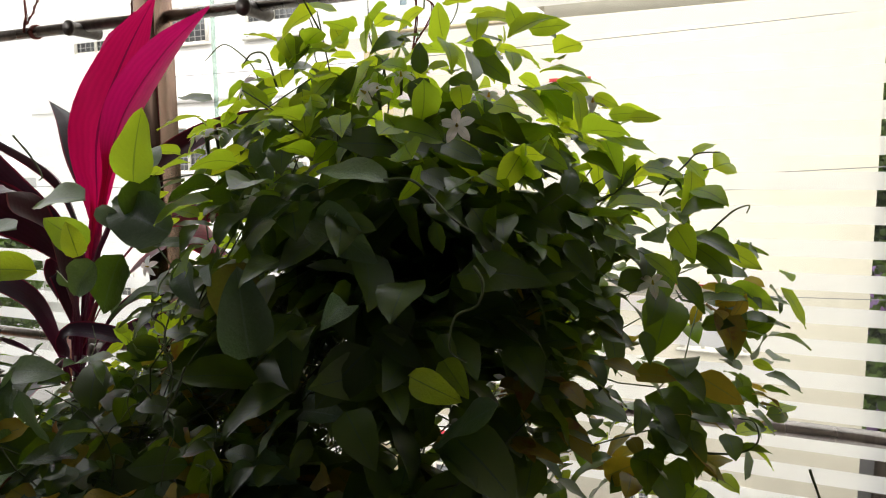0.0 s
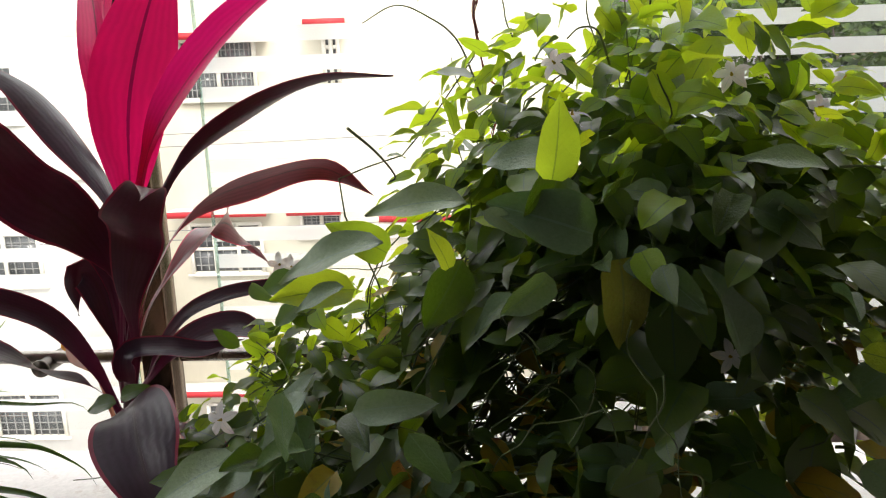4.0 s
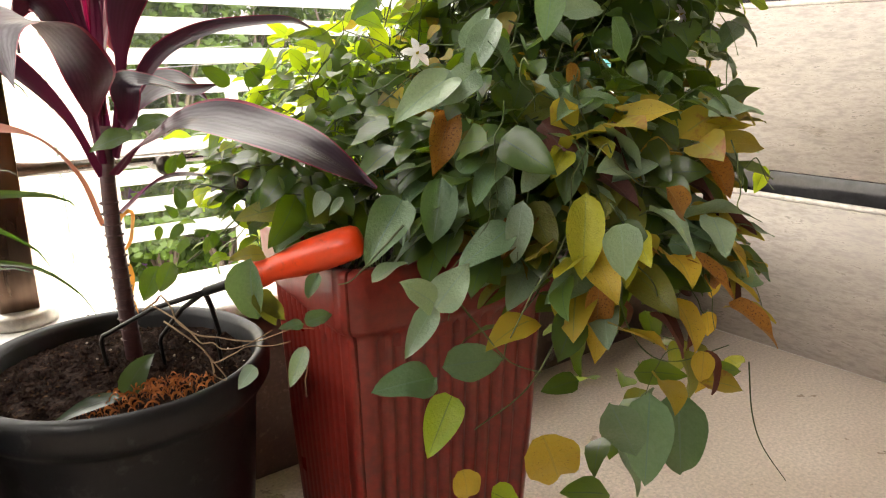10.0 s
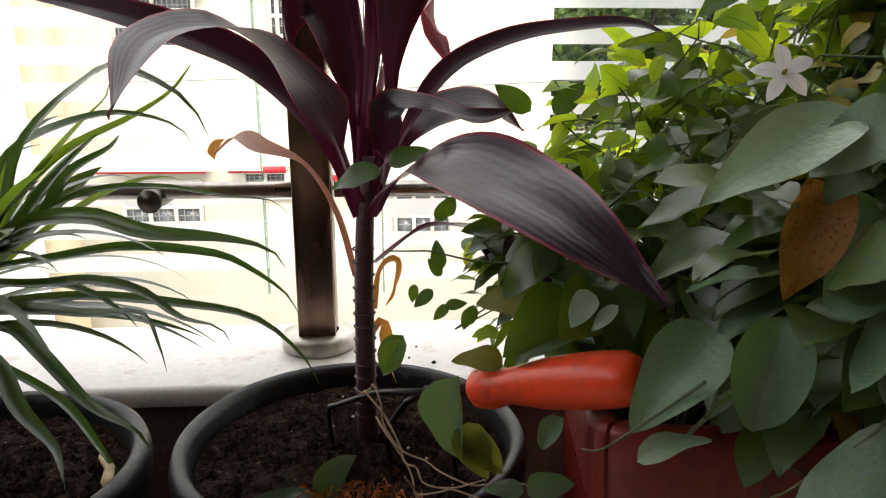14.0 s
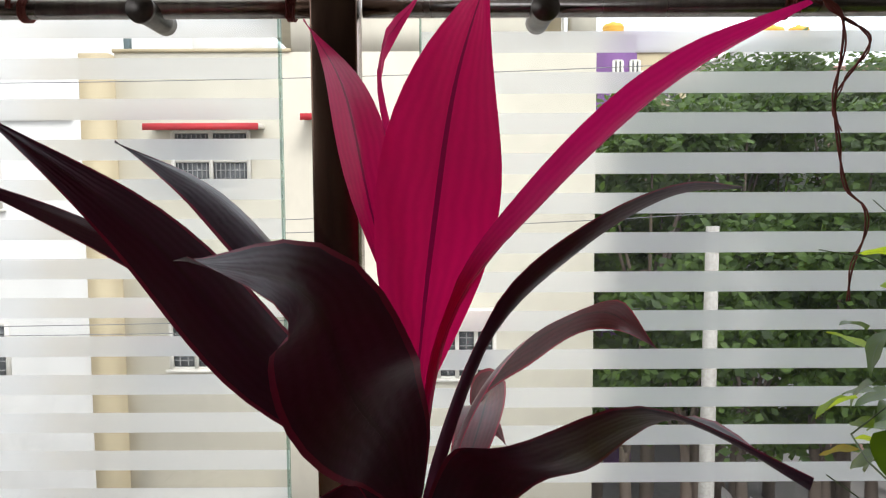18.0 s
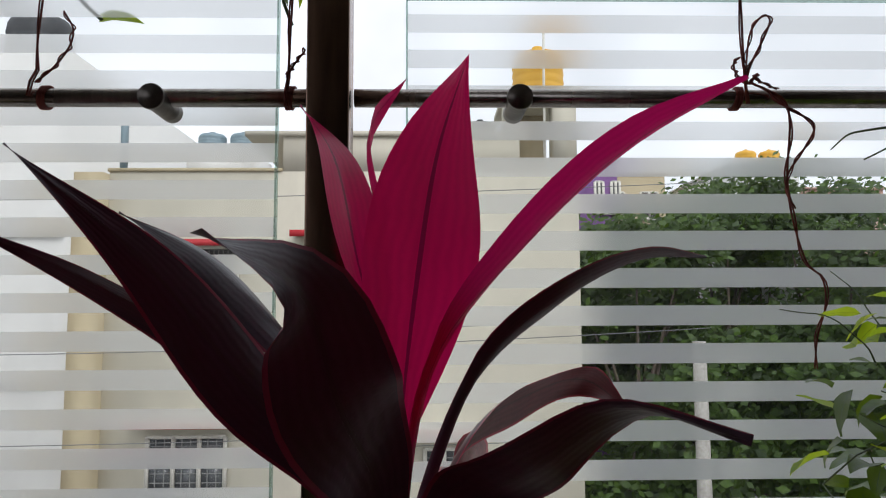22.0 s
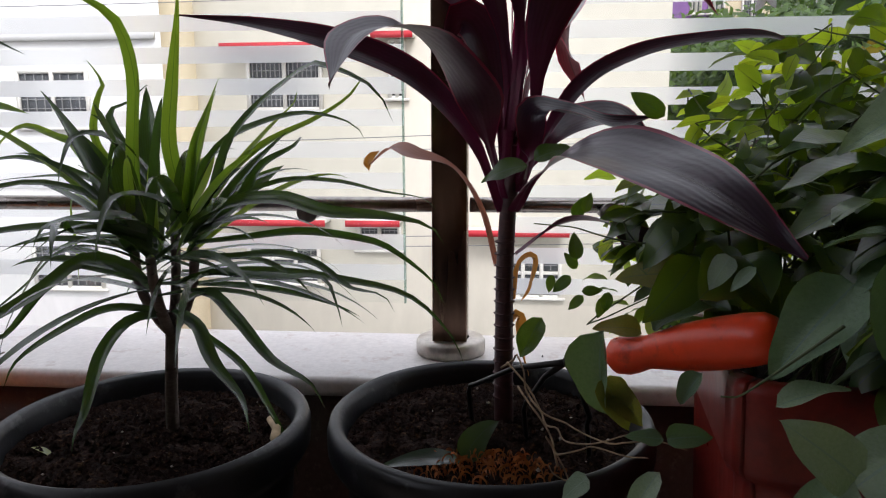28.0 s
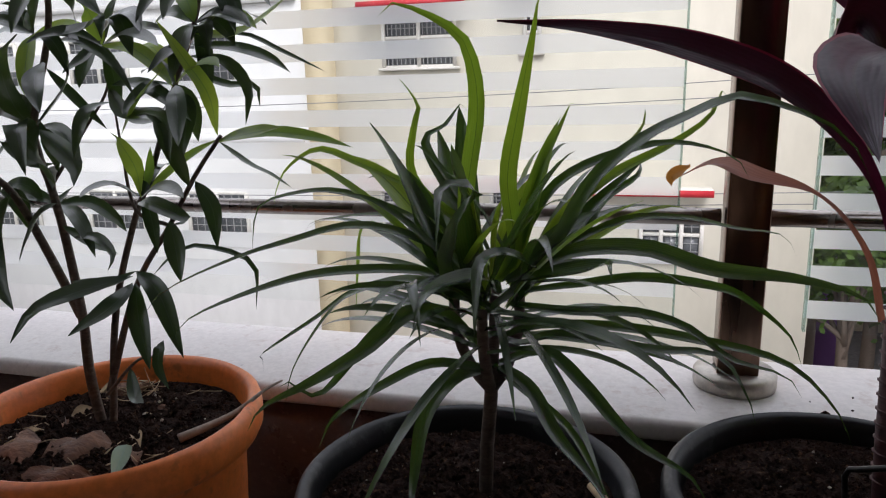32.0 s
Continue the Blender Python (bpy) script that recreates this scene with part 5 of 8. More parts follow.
lance_leaf([(-0.749, 0.657, 0.73), (-0.773, 0.677, 0.723), (-0.798, 0.696, 0.703), (-0.823, 0.715, 0.682)], 0.0165175, M_LANCE, 0)
lance_leaf([(-0.734, 0.642, 0.728), (-0.726, 0.626, 0.717), (-0.718, 0.61, 0.695), (-0.707, 0.595, 0.676)], 0.0160842, M_LANCE_LIGHT, 0)
lance_leaf([(-0.764, 0.672, 0.731), (-0.804, 0.686, 0.738), (-0.844, 0.699, 0.731), (-0.874, 0.712, 0.72)], 0.0171466, M_LANCE, 0)
lance_leaf([(-0.758, 0.65, 0.645), (-0.789, 0.654, 0.636), (-0.817, 0.658, 0.614), (-0.838, 0.662, 0.593)], 0.0149548, M_LANCE, 0)
lance_leaf([(-0.796, 0.688, 0.643), (-0.757, 0.674, 0.644), (-0.727, 0.66, 0.632), (-0.706, 0.645, 0.619)], 0.0171489, M_LANCE, 0)
lance_leaf([(-0.773, 0.666, 0.644), (-0.751, 0.643, 0.668), (-0.73, 0.62, 0.675), (-0.709, 0.597, 0.675)], 0.0134354, M_LANCE, 0)
lance_leaf([(-0.745, 0.638, 0.646), (-0.736, 0.641, 0.641), (-0.732, 0.643, 0.624), (-0.733, 0.646, 0.606)], 0.0141269, M_LANCE, 0)
lance_leaf([(-0.78, 0.672, 0.644), (-0.777, 0.66, 0.668), (-0.773, 0.647, 0.675), (-0.766, 0.635, 0.674)], 0.0185604, M_LANCE, 0)
lance_leaf([(-0.788, 0.681, 0.643), (-0.801, 0.694, 0.668), (-0.817, 0.707, 0.676), (-0.832, 0.72, 0.676)], 0.016962, M_LANCE, 0)
lance_leaf([(-0.771, 0.663, 0.644), (-0.77, 0.647, 0.663), (-0.767, 0.631, 0.666), (-0.759, 0.615, 0.664)], 0.0141524, M_LANCE, 0)
lance_leaf([(-0.698, 0.681, 0.719), (-0.687, 0.683, 0.747), (-0.681, 0.686, 0.759), (-0.678, 0.688, 0.763)], 0.0135387, M_LANCE, 0)
lance_leaf([(-0.68, 0.659, 0.717), (-0.645, 0.657, 0.73), (-0.62, 0.654, 0.729), (-0.605, 0.652, 0.724)], 0.0143079, M_LANCE, 0)
lance_leaf([(-0.688, 0.668, 0.718), (-0.64, 0.649, 0.712), (-0.603, 0.63, 0.694), (-0.578, 0.611, 0.679)], 0.0154848, M_LANCE_LIGHT, 0)
lance_leaf([(-0.688, 0.669, 0.718), (-0.681, 0.668, 0.704), (-0.677, 0.667, 0.679), (-0.675, 0.666, 0.656)], 0.0146487, M_LANCE, 0)
lance_leaf([(-0.659, 0.634, 0.715), (-0.614, 0.611, 0.722), (-0.578, 0.587, 0.715), (-0.552, 0.563, 0.707)], 0.0134972, M_LANCE, 0)
lance_leaf([(-0.664, 0.64, 0.716), (-0.685, 0.627, 0.726), (-0.7, 0.615, 0.723), (-0.704, 0.602, 0.717)], 0.0171519, M_LANCE, 0)
lance_leaf([(-0.699, 0.682, 0.719), (-0.701, 0.671, 0.715), (-0.703, 0.66, 0.698), (-0.7, 0.648, 0.681)], 0.0174465, M_LANCE, 0)
lance_leaf([(-0.692, 0.674, 0.719), (-0.694, 0.666, 0.744), (-0.696, 0.659, 0.753), (-0.694, 0.651, 0.754)], 0.0173601, M_LANCE_LIGHT, 0)
lance_leaf([(-0.6, 0.683, 0.735), (-0.599, 0.664, 0.725), (-0.596, 0.646, 0.704), (-0.59, 0.627, 0.685)], 0.0182807, M_LANCE, 0)
lance_leaf([(-0.573, 0.642, 0.73), (-0.541, 0.628, 0.735), (-0.517, 0.615, 0.728), (-0.5, 0.601, 0.72)], 0.0179672, M_LANCE, 0)
lance_leaf([(-0.577, 0.647, 0.731), (-0.595, 0.665, 0.753), (-0.613, 0.683, 0.762), (-0.629, 0.701, 0.765)], 0.0182331, M_LANCE_LIGHT, 0)
lance_leaf([(-0.599, 0.681, 0.734), (-0.587, 0.671, 0.719), (-0.578, 0.661, 0.693), (-0.571, 0.651, 0.671)], 0.0146758, M_LANCE, 0)
lance_leaf([(-0.599, 0.68, 0.734), (-0.618, 0.682, 0.744), (-0.635, 0.684, 0.74), (-0.646, 0.686, 0.732)], 0.0176498, M_LANCE, 0)
lance_leaf([(-0.579, 0.651, 0.731), (-0.563, 0.675, 0.742), (-0.553, 0.698, 0.74), (-0.552, 0.722, 0.734)], 0.0172031, M_LANCE, 0)
lance_leaf([(-0.595, 0.675, 0.734), (-0.57, 0.664, 0.734), (-0.552, 0.654, 0.723), (-0.539, 0.643, 0.711)], 0.0161007, M_LANCE, 0)
lance_leaf([(-0.598, 0.68, 0.734), (-0.556, 0.657, 0.738), (-0.524, 0.634, 0.73), (-0.501, 0.612, 0.72)], 0.0158735, M_LANCE_LIGHT, 0)
lance_leaf([(-0.592, 0.634, 0.682), (-0.556, 0.612, 0.695), (-0.528, 0.589, 0.696), (-0.507, 0.566, 0.692)], 0.0162328, M_LANCE_LIGHT, 0)
lance_leaf([(-0.61, 0.66, 0.682), (-0.604, 0.664, 0.673), (-0.601, 0.669, 0.652), (-0.602, 0.673, 0.632)], 0.0167231, M_LANCE, 0)
lance_leaf([(-0.601, 0.647, 0.682), (-0.626, 0.662, 0.697), (-0.65, 0.678, 0.697), (-0.67, 0.694, 0.693)], 0.0139185, M_LANCE, 0)
lance_leaf([(-0.589, 0.63, 0.681), (-0.572, 0.605, 0.671), (-0.555, 0.58, 0.652), (-0.539, 0.555, 0.637)], 0.0157693, M_LANCE, 0)
lance_leaf([(-0.614, 0.665, 0.682), (-0.633, 0.675, 0.707), (-0.651, 0.685, 0.717), (-0.666, 0.696, 0.719)], 0.0153457, M_LANCE_LIGHT, 0)
lance_leaf([(-0.615, 0.666, 0.682), (-0.624, 0.646, 0.682), (-0.629, 0.627, 0.67), (-0.625, 0.607, 0.658)], 0.0143663, M_LANCE, 0)
lance_leaf([(-0.86, 0.686, 0.66), (-0.852, 0.674, 0.649), (-0.846, 0.662, 0.626), (-0.838, 0.65, 0.604)], 0.0138717, M_LANCE, 0)
lance_leaf([(-0.8, 0.633, 0.662), (-0.823, 0.628, 0.676), (-0.843, 0.624, 0.675), (-0.853, 0.619, 0.67)], 0.0130256, M_LANCE, 0)
lance_leaf([(-0.817, 0.648, 0.661), (-0.848, 0.674, 0.679), (-0.882, 0.7, 0.682), (-0.915, 0.726, 0.679)], 0.0188273, M_LANCE, 0)
lance_leaf([(-0.828, 0.658, 0.661), (-0.847, 0.677, 0.688), (-0.869, 0.696, 0.698), (-0.891, 0.715, 0.7)], 0.0140351, M_LANCE, 0)
lance_leaf([(-0.842, 0.671, 0.661), (-0.798, 0.668, 0.66), (-0.767, 0.665, 0.646), (-0.749, 0.662, 0.632)], 0.0170294, M_LANCE, 0)
lance_leaf([(-0.831, 0.66, 0.661), (-0.844, 0.68, 0.68), (-0.862, 0.7, 0.684), (-0.882, 0.72, 0.681)], 0.0185652, M_LANCE, 0)
lance_leaf([(-0.82, 0.651, 0.661), (-0.798, 0.627, 0.645), (-0.778, 0.603, 0.619), (-0.756, 0.58, 0.598)], 0.0172893, M_LANCE, 0)
lance_leaf([(-0.831, 0.66, 0.661), (-0.823, 0.656, 0.685), (-0.819, 0.651, 0.692), (-0.816, 0.647, 0.692)], 0.0147429, M_LANCE, 0)
lance_leaf([(-0.845, 0.684, 0.581), (-0.845, 0.67, 0.611), (-0.844, 0.657, 0.621), (-0.837, 0.644, 0.624)], 0.0185189, M_LANCE, 0)
lance_leaf([(-0.794, 0.637, 0.589), (-0.843, 0.651, 0.593), (-0.89, 0.665, 0.582), (-0.927, 0.679, 0.568)], 0.0140394, M_LANCE, 0)
lance_leaf([(-0.826, 0.667, 0.584), (-0.81, 0.666, 0.581), (-0.8, 0.666, 0.564), (-0.796, 0.665, 0.546)], 0.0170489, M_LANCE, 0)
lance_leaf([(-0.828, 0.668, 0.584), (-0.807, 0.672, 0.592), (-0.794, 0.676, 0.584), (-0.79, 0.68, 0.572)], 0.0169039, M_LANCE, 0)
lance_leaf([(-0.816, 0.657, 0.586), (-0.856, 0.659, 0.6), (-0.891, 0.661, 0.598), (-0.913, 0.663, 0.591)], 0.0171458, M_LANCE_LIGHT, 0)
lance_leaf([(-0.795, 0.638, 0.589), (-0.786, 0.612, 0.593), (-0.774, 0.585, 0.585), (-0.754, 0.559, 0.577)], 0.0142582, M_LANCE, 0)
lance_leaf([(-0.773, 0.679, 0.572), (-0.806, 0.679, 0.58), (-0.835, 0.678, 0.572), (-0.853, 0.677, 0.561)], 0.0183487, M_LANCE, 0)
lance_leaf([(-0.761, 0.667, 0.574), (-0.746, 0.655, 0.602), (-0.734, 0.643, 0.612), (-0.722, 0.631, 0.614)], 0.0186256, M_LANCE, 0)
lance_leaf([(-0.783, 0.69, 0.57), (-0.741, 0.666, 0.565), (-0.707, 0.642, 0.549), (-0.68, 0.618, 0.535)], 0.0148169, M_LANCE, 0)
lance_leaf([(-0.758, 0.664, 0.574), (-0.733, 0.677, 0.574), (-0.717, 0.689, 0.558), (-0.713, 0.701, 0.54)], 0.016305, M_LANCE, 0)
lance_leaf([(-0.728, 0.633, 0.58), (-0.751, 0.636, 0.569), (-0.773, 0.639, 0.545), (-0.79, 0.642, 0.522)], 0.0155164, M_LANCE, 0)
lance_leaf([(-0.637, 0.632, 0.587), (-0.601, 0.612, 0.6), (-0.572, 0.592, 0.6), (-0.551, 0.572, 0.597)], 0.0141565, M_LANCE, 0)
lance_leaf([(-0.657, 0.658, 0.583), (-0.663, 0.632, 0.598), (-0.662, 0.605, 0.598), (-0.652, 0.579, 0.595)], 0.0153548, M_LANCE, 0)
lance_leaf([(-0.644, 0.642, 0.585), (-0.646, 0.664, 0.606), (-0.651, 0.687, 0.61), (-0.662, 0.709, 0.607)], 0.0155449, M_LANCE, 0)
lance_leaf([(-0.651, 0.651, 0.584), (-0.641, 0.645, 0.576), (-0.633, 0.639, 0.556), (-0.628, 0.634, 0.537)], 0.0131334, M_LANCE, 0)
lance_leaf([(-0.735, 0.667, 0.787), (-0.731, 0.678, 0.779), (-0.732, 0.688, 0.758), (-0.738, 0.699, 0.738)], 0.0147516, M_LANCE, 0)
lance_leaf([(-0.709, 0.639, 0.782), (-0.725, 0.661, 0.806), (-0.743, 0.682, 0.817), (-0.762, 0.704, 0.822)], 0.0130785, M_LANCE, 0)
lance_leaf([(-0.755, 0.689, 0.792), (-0.761, 0.685, 0.782), (-0.768, 0.682, 0.761), (-0.772, 0.679, 0.741)], 0.0172953, M_LANCE, 0)
lance_leaf([(-0.728, 0.659, 0.786), (-0.677, 0.637, 0.794), (-0.638, 0.614, 0.788), (-0.609, 0.592, 0.779)], 0.0151818, M_LANCE, 0)
lance_leaf([(-0.713, 0.643, 0.782), (-0.72, 0.642, 0.772), (-0.729, 0.642, 0.751), (-0.735, 0.642, 0.731)], 0.016168, M_LANCE, 0)
lance_leaf([(-0.725, 0.655, 0.785), (-0.719, 0.653, 0.808), (-0.716, 0.651, 0.817), (-0.714, 0.648, 0.818)], 0.018241, M_LANCE, 0)
lance_leaf([(-0.752, 0.685, 0.791), (-0.753, 0.688, 0.82), (-0.756, 0.691, 0.833), (-0.759, 0.693, 0.838)], 0.0148307, M_LANCE, 0)
lance_leaf([(-0.72, 0.65, 0.784), (-0.726, 0.648, 0.804), (-0.732, 0.646, 0.81), (-0.735, 0.643, 0.81)], 0.0134907, M_LANCE, 0)
lance_leaf([(-0.592, 0.688, 0.781), (-0.563, 0.669, 0.768), (-0.541, 0.651, 0.746), (-0.524, 0.633, 0.726)], 0.0131698, M_LANCE, 0)
lance_leaf([(-0.558, 0.634, 0.771), (-0.562, 0.616, 0.762), (-0.564, 0.599, 0.744), (-0.56, 0.582, 0.727)], 0.017173, M_LANCE, 0)
lance_leaf([(-0.569, 0.652, 0.775), (-0.55, 0.658, 0.795), (-0.538, 0.664, 0.803), (-0.532, 0.671, 0.805)], 0.0156861, M_LANCE, 0)
lance_leaf([(-0.579, 0.667, 0.778), (-0.595, 0.648, 0.768), (-0.605, 0.629, 0.748), (-0.605, 0.61, 0.729)], 0.0171864, M_LANCE, 0)
lance_leaf([(-0.556, 0.631, 0.771), (-0.544, 0.647, 0.787), (-0.538, 0.663, 0.791), (-0.538, 0.68, 0.791)], 0.0185912, M_LANCE, 0)
lance_leaf([(-0.584, 0.675, 0.779), (-0.592, 0.654, 0.775), (-0.596, 0.633, 0.761), (-0.591, 0.612, 0.746)], 0.0177082, M_LANCE, 0)
lance_leaf([(-0.571, 0.654, 0.775), (-0.53, 0.633, 0.767), (-0.499, 0.612, 0.749), (-0.477, 0.591, 0.733)], 0.0140428, M_LANCE, 0)
lance_leaf([(-0.586, 0.678, 0.78), (-0.559, 0.656, 0.763), (-0.537, 0.634, 0.739), (-0.519, 0.612, 0.718)], 0.0156123, M_LANCE, 0)
lance_leaf([(-0.847, 0.653, 0.703), (-0.896, 0.66, 0.709), (-0.942, 0.666, 0.701), (-0.975, 0.673, 0.689)], 0.0142811, M_LANCE, 0)
lance_leaf([(-0.843, 0.649, 0.703), (-0.811, 0.641, 0.723), (-0.787, 0.633, 0.727), (-0.771, 0.625, 0.725)], 0.0165681, M_LANCE_LIGHT, 0)
lance_leaf([(-0.844, 0.65, 0.703), (-0.859, 0.641, 0.71), (-0.871, 0.631, 0.703), (-0.874, 0.622, 0.693)], 0.0180072, M_LANCE, 0)
lance_leaf([(-0.821, 0.631, 0.702), (-0.816, 0.627, 0.694), (-0.814, 0.623, 0.675), (-0.813, 0.619, 0.657)], 0.0180637, M_LANCE, 0)
lance_leaf([(-0.881, 0.682, 0.705), (-0.914, 0.684, 0.711), (-0.945, 0.685, 0.701), (-0.966, 0.687, 0.689)], 0.016292, M_LANCE, 0)
lance_leaf([(-0.828, 0.636, 0.702), (-0.796, 0.638, 0.697), (-0.775, 0.64, 0.679), (-0.765, 0.642, 0.662)], 0.0185561, M_LANCE, 0)


# ---- flowering vine bush in the square planter ----
bush = thing("flowering_vine", "dense flowering vine bush with green, yellowing leaves and white flowers", "plant", (0.283, 0.605, 0.41), "potted plants")
BB = Vector((0.283, 0.605, 0.41))
LOBES = [((0.58, 0.62, 0.79), (0.235, 0.20, 0.22)), ((0.27, 0.69, 0.60), (0.12, 0.14, 0.11)), ((0.34, 0.46, 0.56), (0.15, 0.12, 0.13)),
         ((0.62, 0.58, 0.58), (0.12, 0.13, 0.25)), ((0.42, 0.38, 0.44), (0.15, 0.11, 0.22)), ((0.61, 0.50, 0.72), (0.18, 0.15, 0.21)), ((0.53, 0.45, 0.24), (0.11, 0.10, 0.16)),
         ((0.80, 0.69, 0.70), (0.13, 0.11, 0.18)), ((0.15, 0.76, 0.49), (0.08, 0.08, 0.12)), ((0.46, 0.86, 0.76), (0.08, 0.05, 0.14)), ((0.15, 0.62, 0.53), (0.075, 0.09, 0.075)), ((0.40, 0.60, 0.69), (0.09, 0.11, 0.09))]


def inside(p, lobes, grow=1.0):
    return any(sum(((a - c) / (r * grow)) ** 2 for a, c, r in zip(p, cen, rad)) < 1 for cen, rad in lobes)


def leaf_mesh(name, mat, profile, ratio, fold, curl, seed, nv=6, n=10, twist=0.0):
    """A leaf one long, from the origin along x, face up."""
    spine = bezier([(0, 0, 0), (0.35, 0, 0.05), (0.7, 0, -curl * 0.3), (1.0, 0, -curl)], n)
    return blade(spine, ratio, profile, (0, 0, 1), fold * 1.3, twist, 0.05, nv, seed).mesh(name, mat)


LEAVES = [leaf_mesh("leaf", M_LEAF, ovate, 0.54 + 0.04 * k, 0.08 + 0.1 * k, 0.05 + 0.09 * ((k * 3) % 5), k) for k in range(5)]
LEAVES_BIG = [leaf_mesh("leaf", M_LEAF_BIG, heart if k % 2 else ovate, 0.54 + 0.03 * k, 0.10 + 0.13 * ((k * 2) % 5), 0.08 + 0.1 * k, 10 + k, twist=-30 + 15 * k) for k in range(5)]
LEAVES_PALE = [leaf_mesh("leaf", M_LEAF_PALE, heart if k % 2 == 0 else ovate, 0.64 if k % 2 == 0 else 0.44, 0.12 + 0.12 * k, 0.10 + 0.08 * k, 20 + k, twist=10 * k) for k in range(4)]
LEAVES_YOUNG_LIT = [leaf_mesh("leaf", M_LEAF_YOUNG_LIT, ovate if k % 2 == 0 else heart, 0.54 + 0.05 * (k % 2), 0.08 + 0.1 * k, 0.08 + 0.06 * k, 30 + k) for k in range(4)]
LEAVES_YELLOW = [leaf_mesh("leaf", M_LEAF_YELLOW, heart, 0.60, 0.25, 0.3, 9), leaf_mesh("leaf", M_LEAF_OCHRE, ovate, 0.52, 0.4, 0.35, 10, twist=40), leaf_mesh("leaf", M_LEAF_OLIVE, heart, 0.60, 0.2, 0.25, 11),
                 leaf_mesh("leaf", M_LEAF_LEMON, ovate, 0.46, 0.35, 0.1, 12), leaf_mesh("leaf", M_LEAF_MAROON, ovate, 0.5, 0.5, 0.5, 13, twist=60)]


def leaf_pose(p, tip_dir, normal, size):
    x = Vector(tip_dir).normalized()
    z = (Vector(normal) - x * Vector(normal).dot(x)).normalized()
    y = z.cross(x)
    return Matrix.Translation(p) @ Matrix((x, y, z)).transposed().to_4x4() @ Matrix.Diagonal((size, size, size, 1))


def bush_leaf(p, tip_dir, normal, size, mesh, label=""):
    ob = new("leaf", mesh)
    ob.parent = bush
    ob.matrix_local = leaf_pose(Vector(p) - BB, tip_dir, normal, size)
    return tagged(ob, label)


# spots kept open round the flowers and the broadest leaves
CLEARINGS = [(0.478, 0.512, 0.939), (0.200, 0.655, 0.744), (0.199, 0.451, 0.661), (0.610, 0.456, 0.707), (0.614, 0.500, 0.930), (0.481, 0.460, 0.896), (0.685, 0.500, 0.898),
             (0.821, 0.600, 0.767), (0.469, 0.402, 0.883), (0.296, 0.400, 0.782), (0.525, 0.450, 0.755), (0.379, 0.442, 0.768), (0.457, 0.416, 0.839), (0.633, 0.456, 0.868), (0.209, 0.208, 0.525)]
rb = random.Random(42)
spots = []
tries = 0
while len(spots) < 4300 and tries < 120000:
    tries += 1
    core = len(spots) >= 3100
    cen, rad = LOBES[rb.choices(range(12), (6, 0.7, 1.5, 0.3, 1.3, 3.0, 0.2, 0.1, 0.0, 0.0, 0.25, 0.7) if core else (5.2, 1.7, 1.4, 0.8, 1.2, 2.3, 0.35, 1.25, 0.4, 0.35, 0.7, 0.5))[0]]
    d = Vector((rb.gauss(0, 1), rb.gauss(0, 1), rb.gauss(0, 1))).normalized()
    q = rb.uniform(0.1, 0.72) if core else (rb.uniform(0.72, 1.07) if rb.random() < 0.85 else rb.uniform(0.5, 0.8))
    p = Vector([c + r * k * q for c, r, k in zip(cen, rad, d)])
    if not core and inside(p, LOBES, 0.62) and rb.random() < 0.75:
        continue
    if abs(p.x - 0.283) < 0.155 and abs(p.y - 0.605) < 0.155 and p.z < 0.46:
        continue
    if p.z < 0.06 or p.y > 0.93 or p.x > 1.3 or (p.y > 0.83 and p.z < 0.36):
        continue
    if p.z < 0.41 and rb.random() < 0.86:
        continue
    if any(abs(p.x - f[0]) < 0.024 and abs(p.z - f[2]) < 0.024 and -0.10 < p.y - f[1] < 0.02 for f in CLEARINGS):
        continue
    if 0.33 < p.x < 0.68 and p.y < 0.56 and 0.64 < p.z < 0.82 and rb.random() < (0.75 if p.y < 0.50 else 0.5):  # a hollow under the overhanging crown
        continue
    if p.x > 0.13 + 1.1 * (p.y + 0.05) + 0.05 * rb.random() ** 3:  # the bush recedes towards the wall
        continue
    spots.append((p, d, core))
mass, mass_young_lit, mass_old = Shape(), Shape(), Shape()
near = sorted(range(len(spots)), key=lambda i: spots[i][2] * 9 + spots[i][0].y + 0.3 * abs(spots[i][0].x - 0.35) - 0.2 * spots[i][0].z + rb.uniform(-0.18, 0.18))
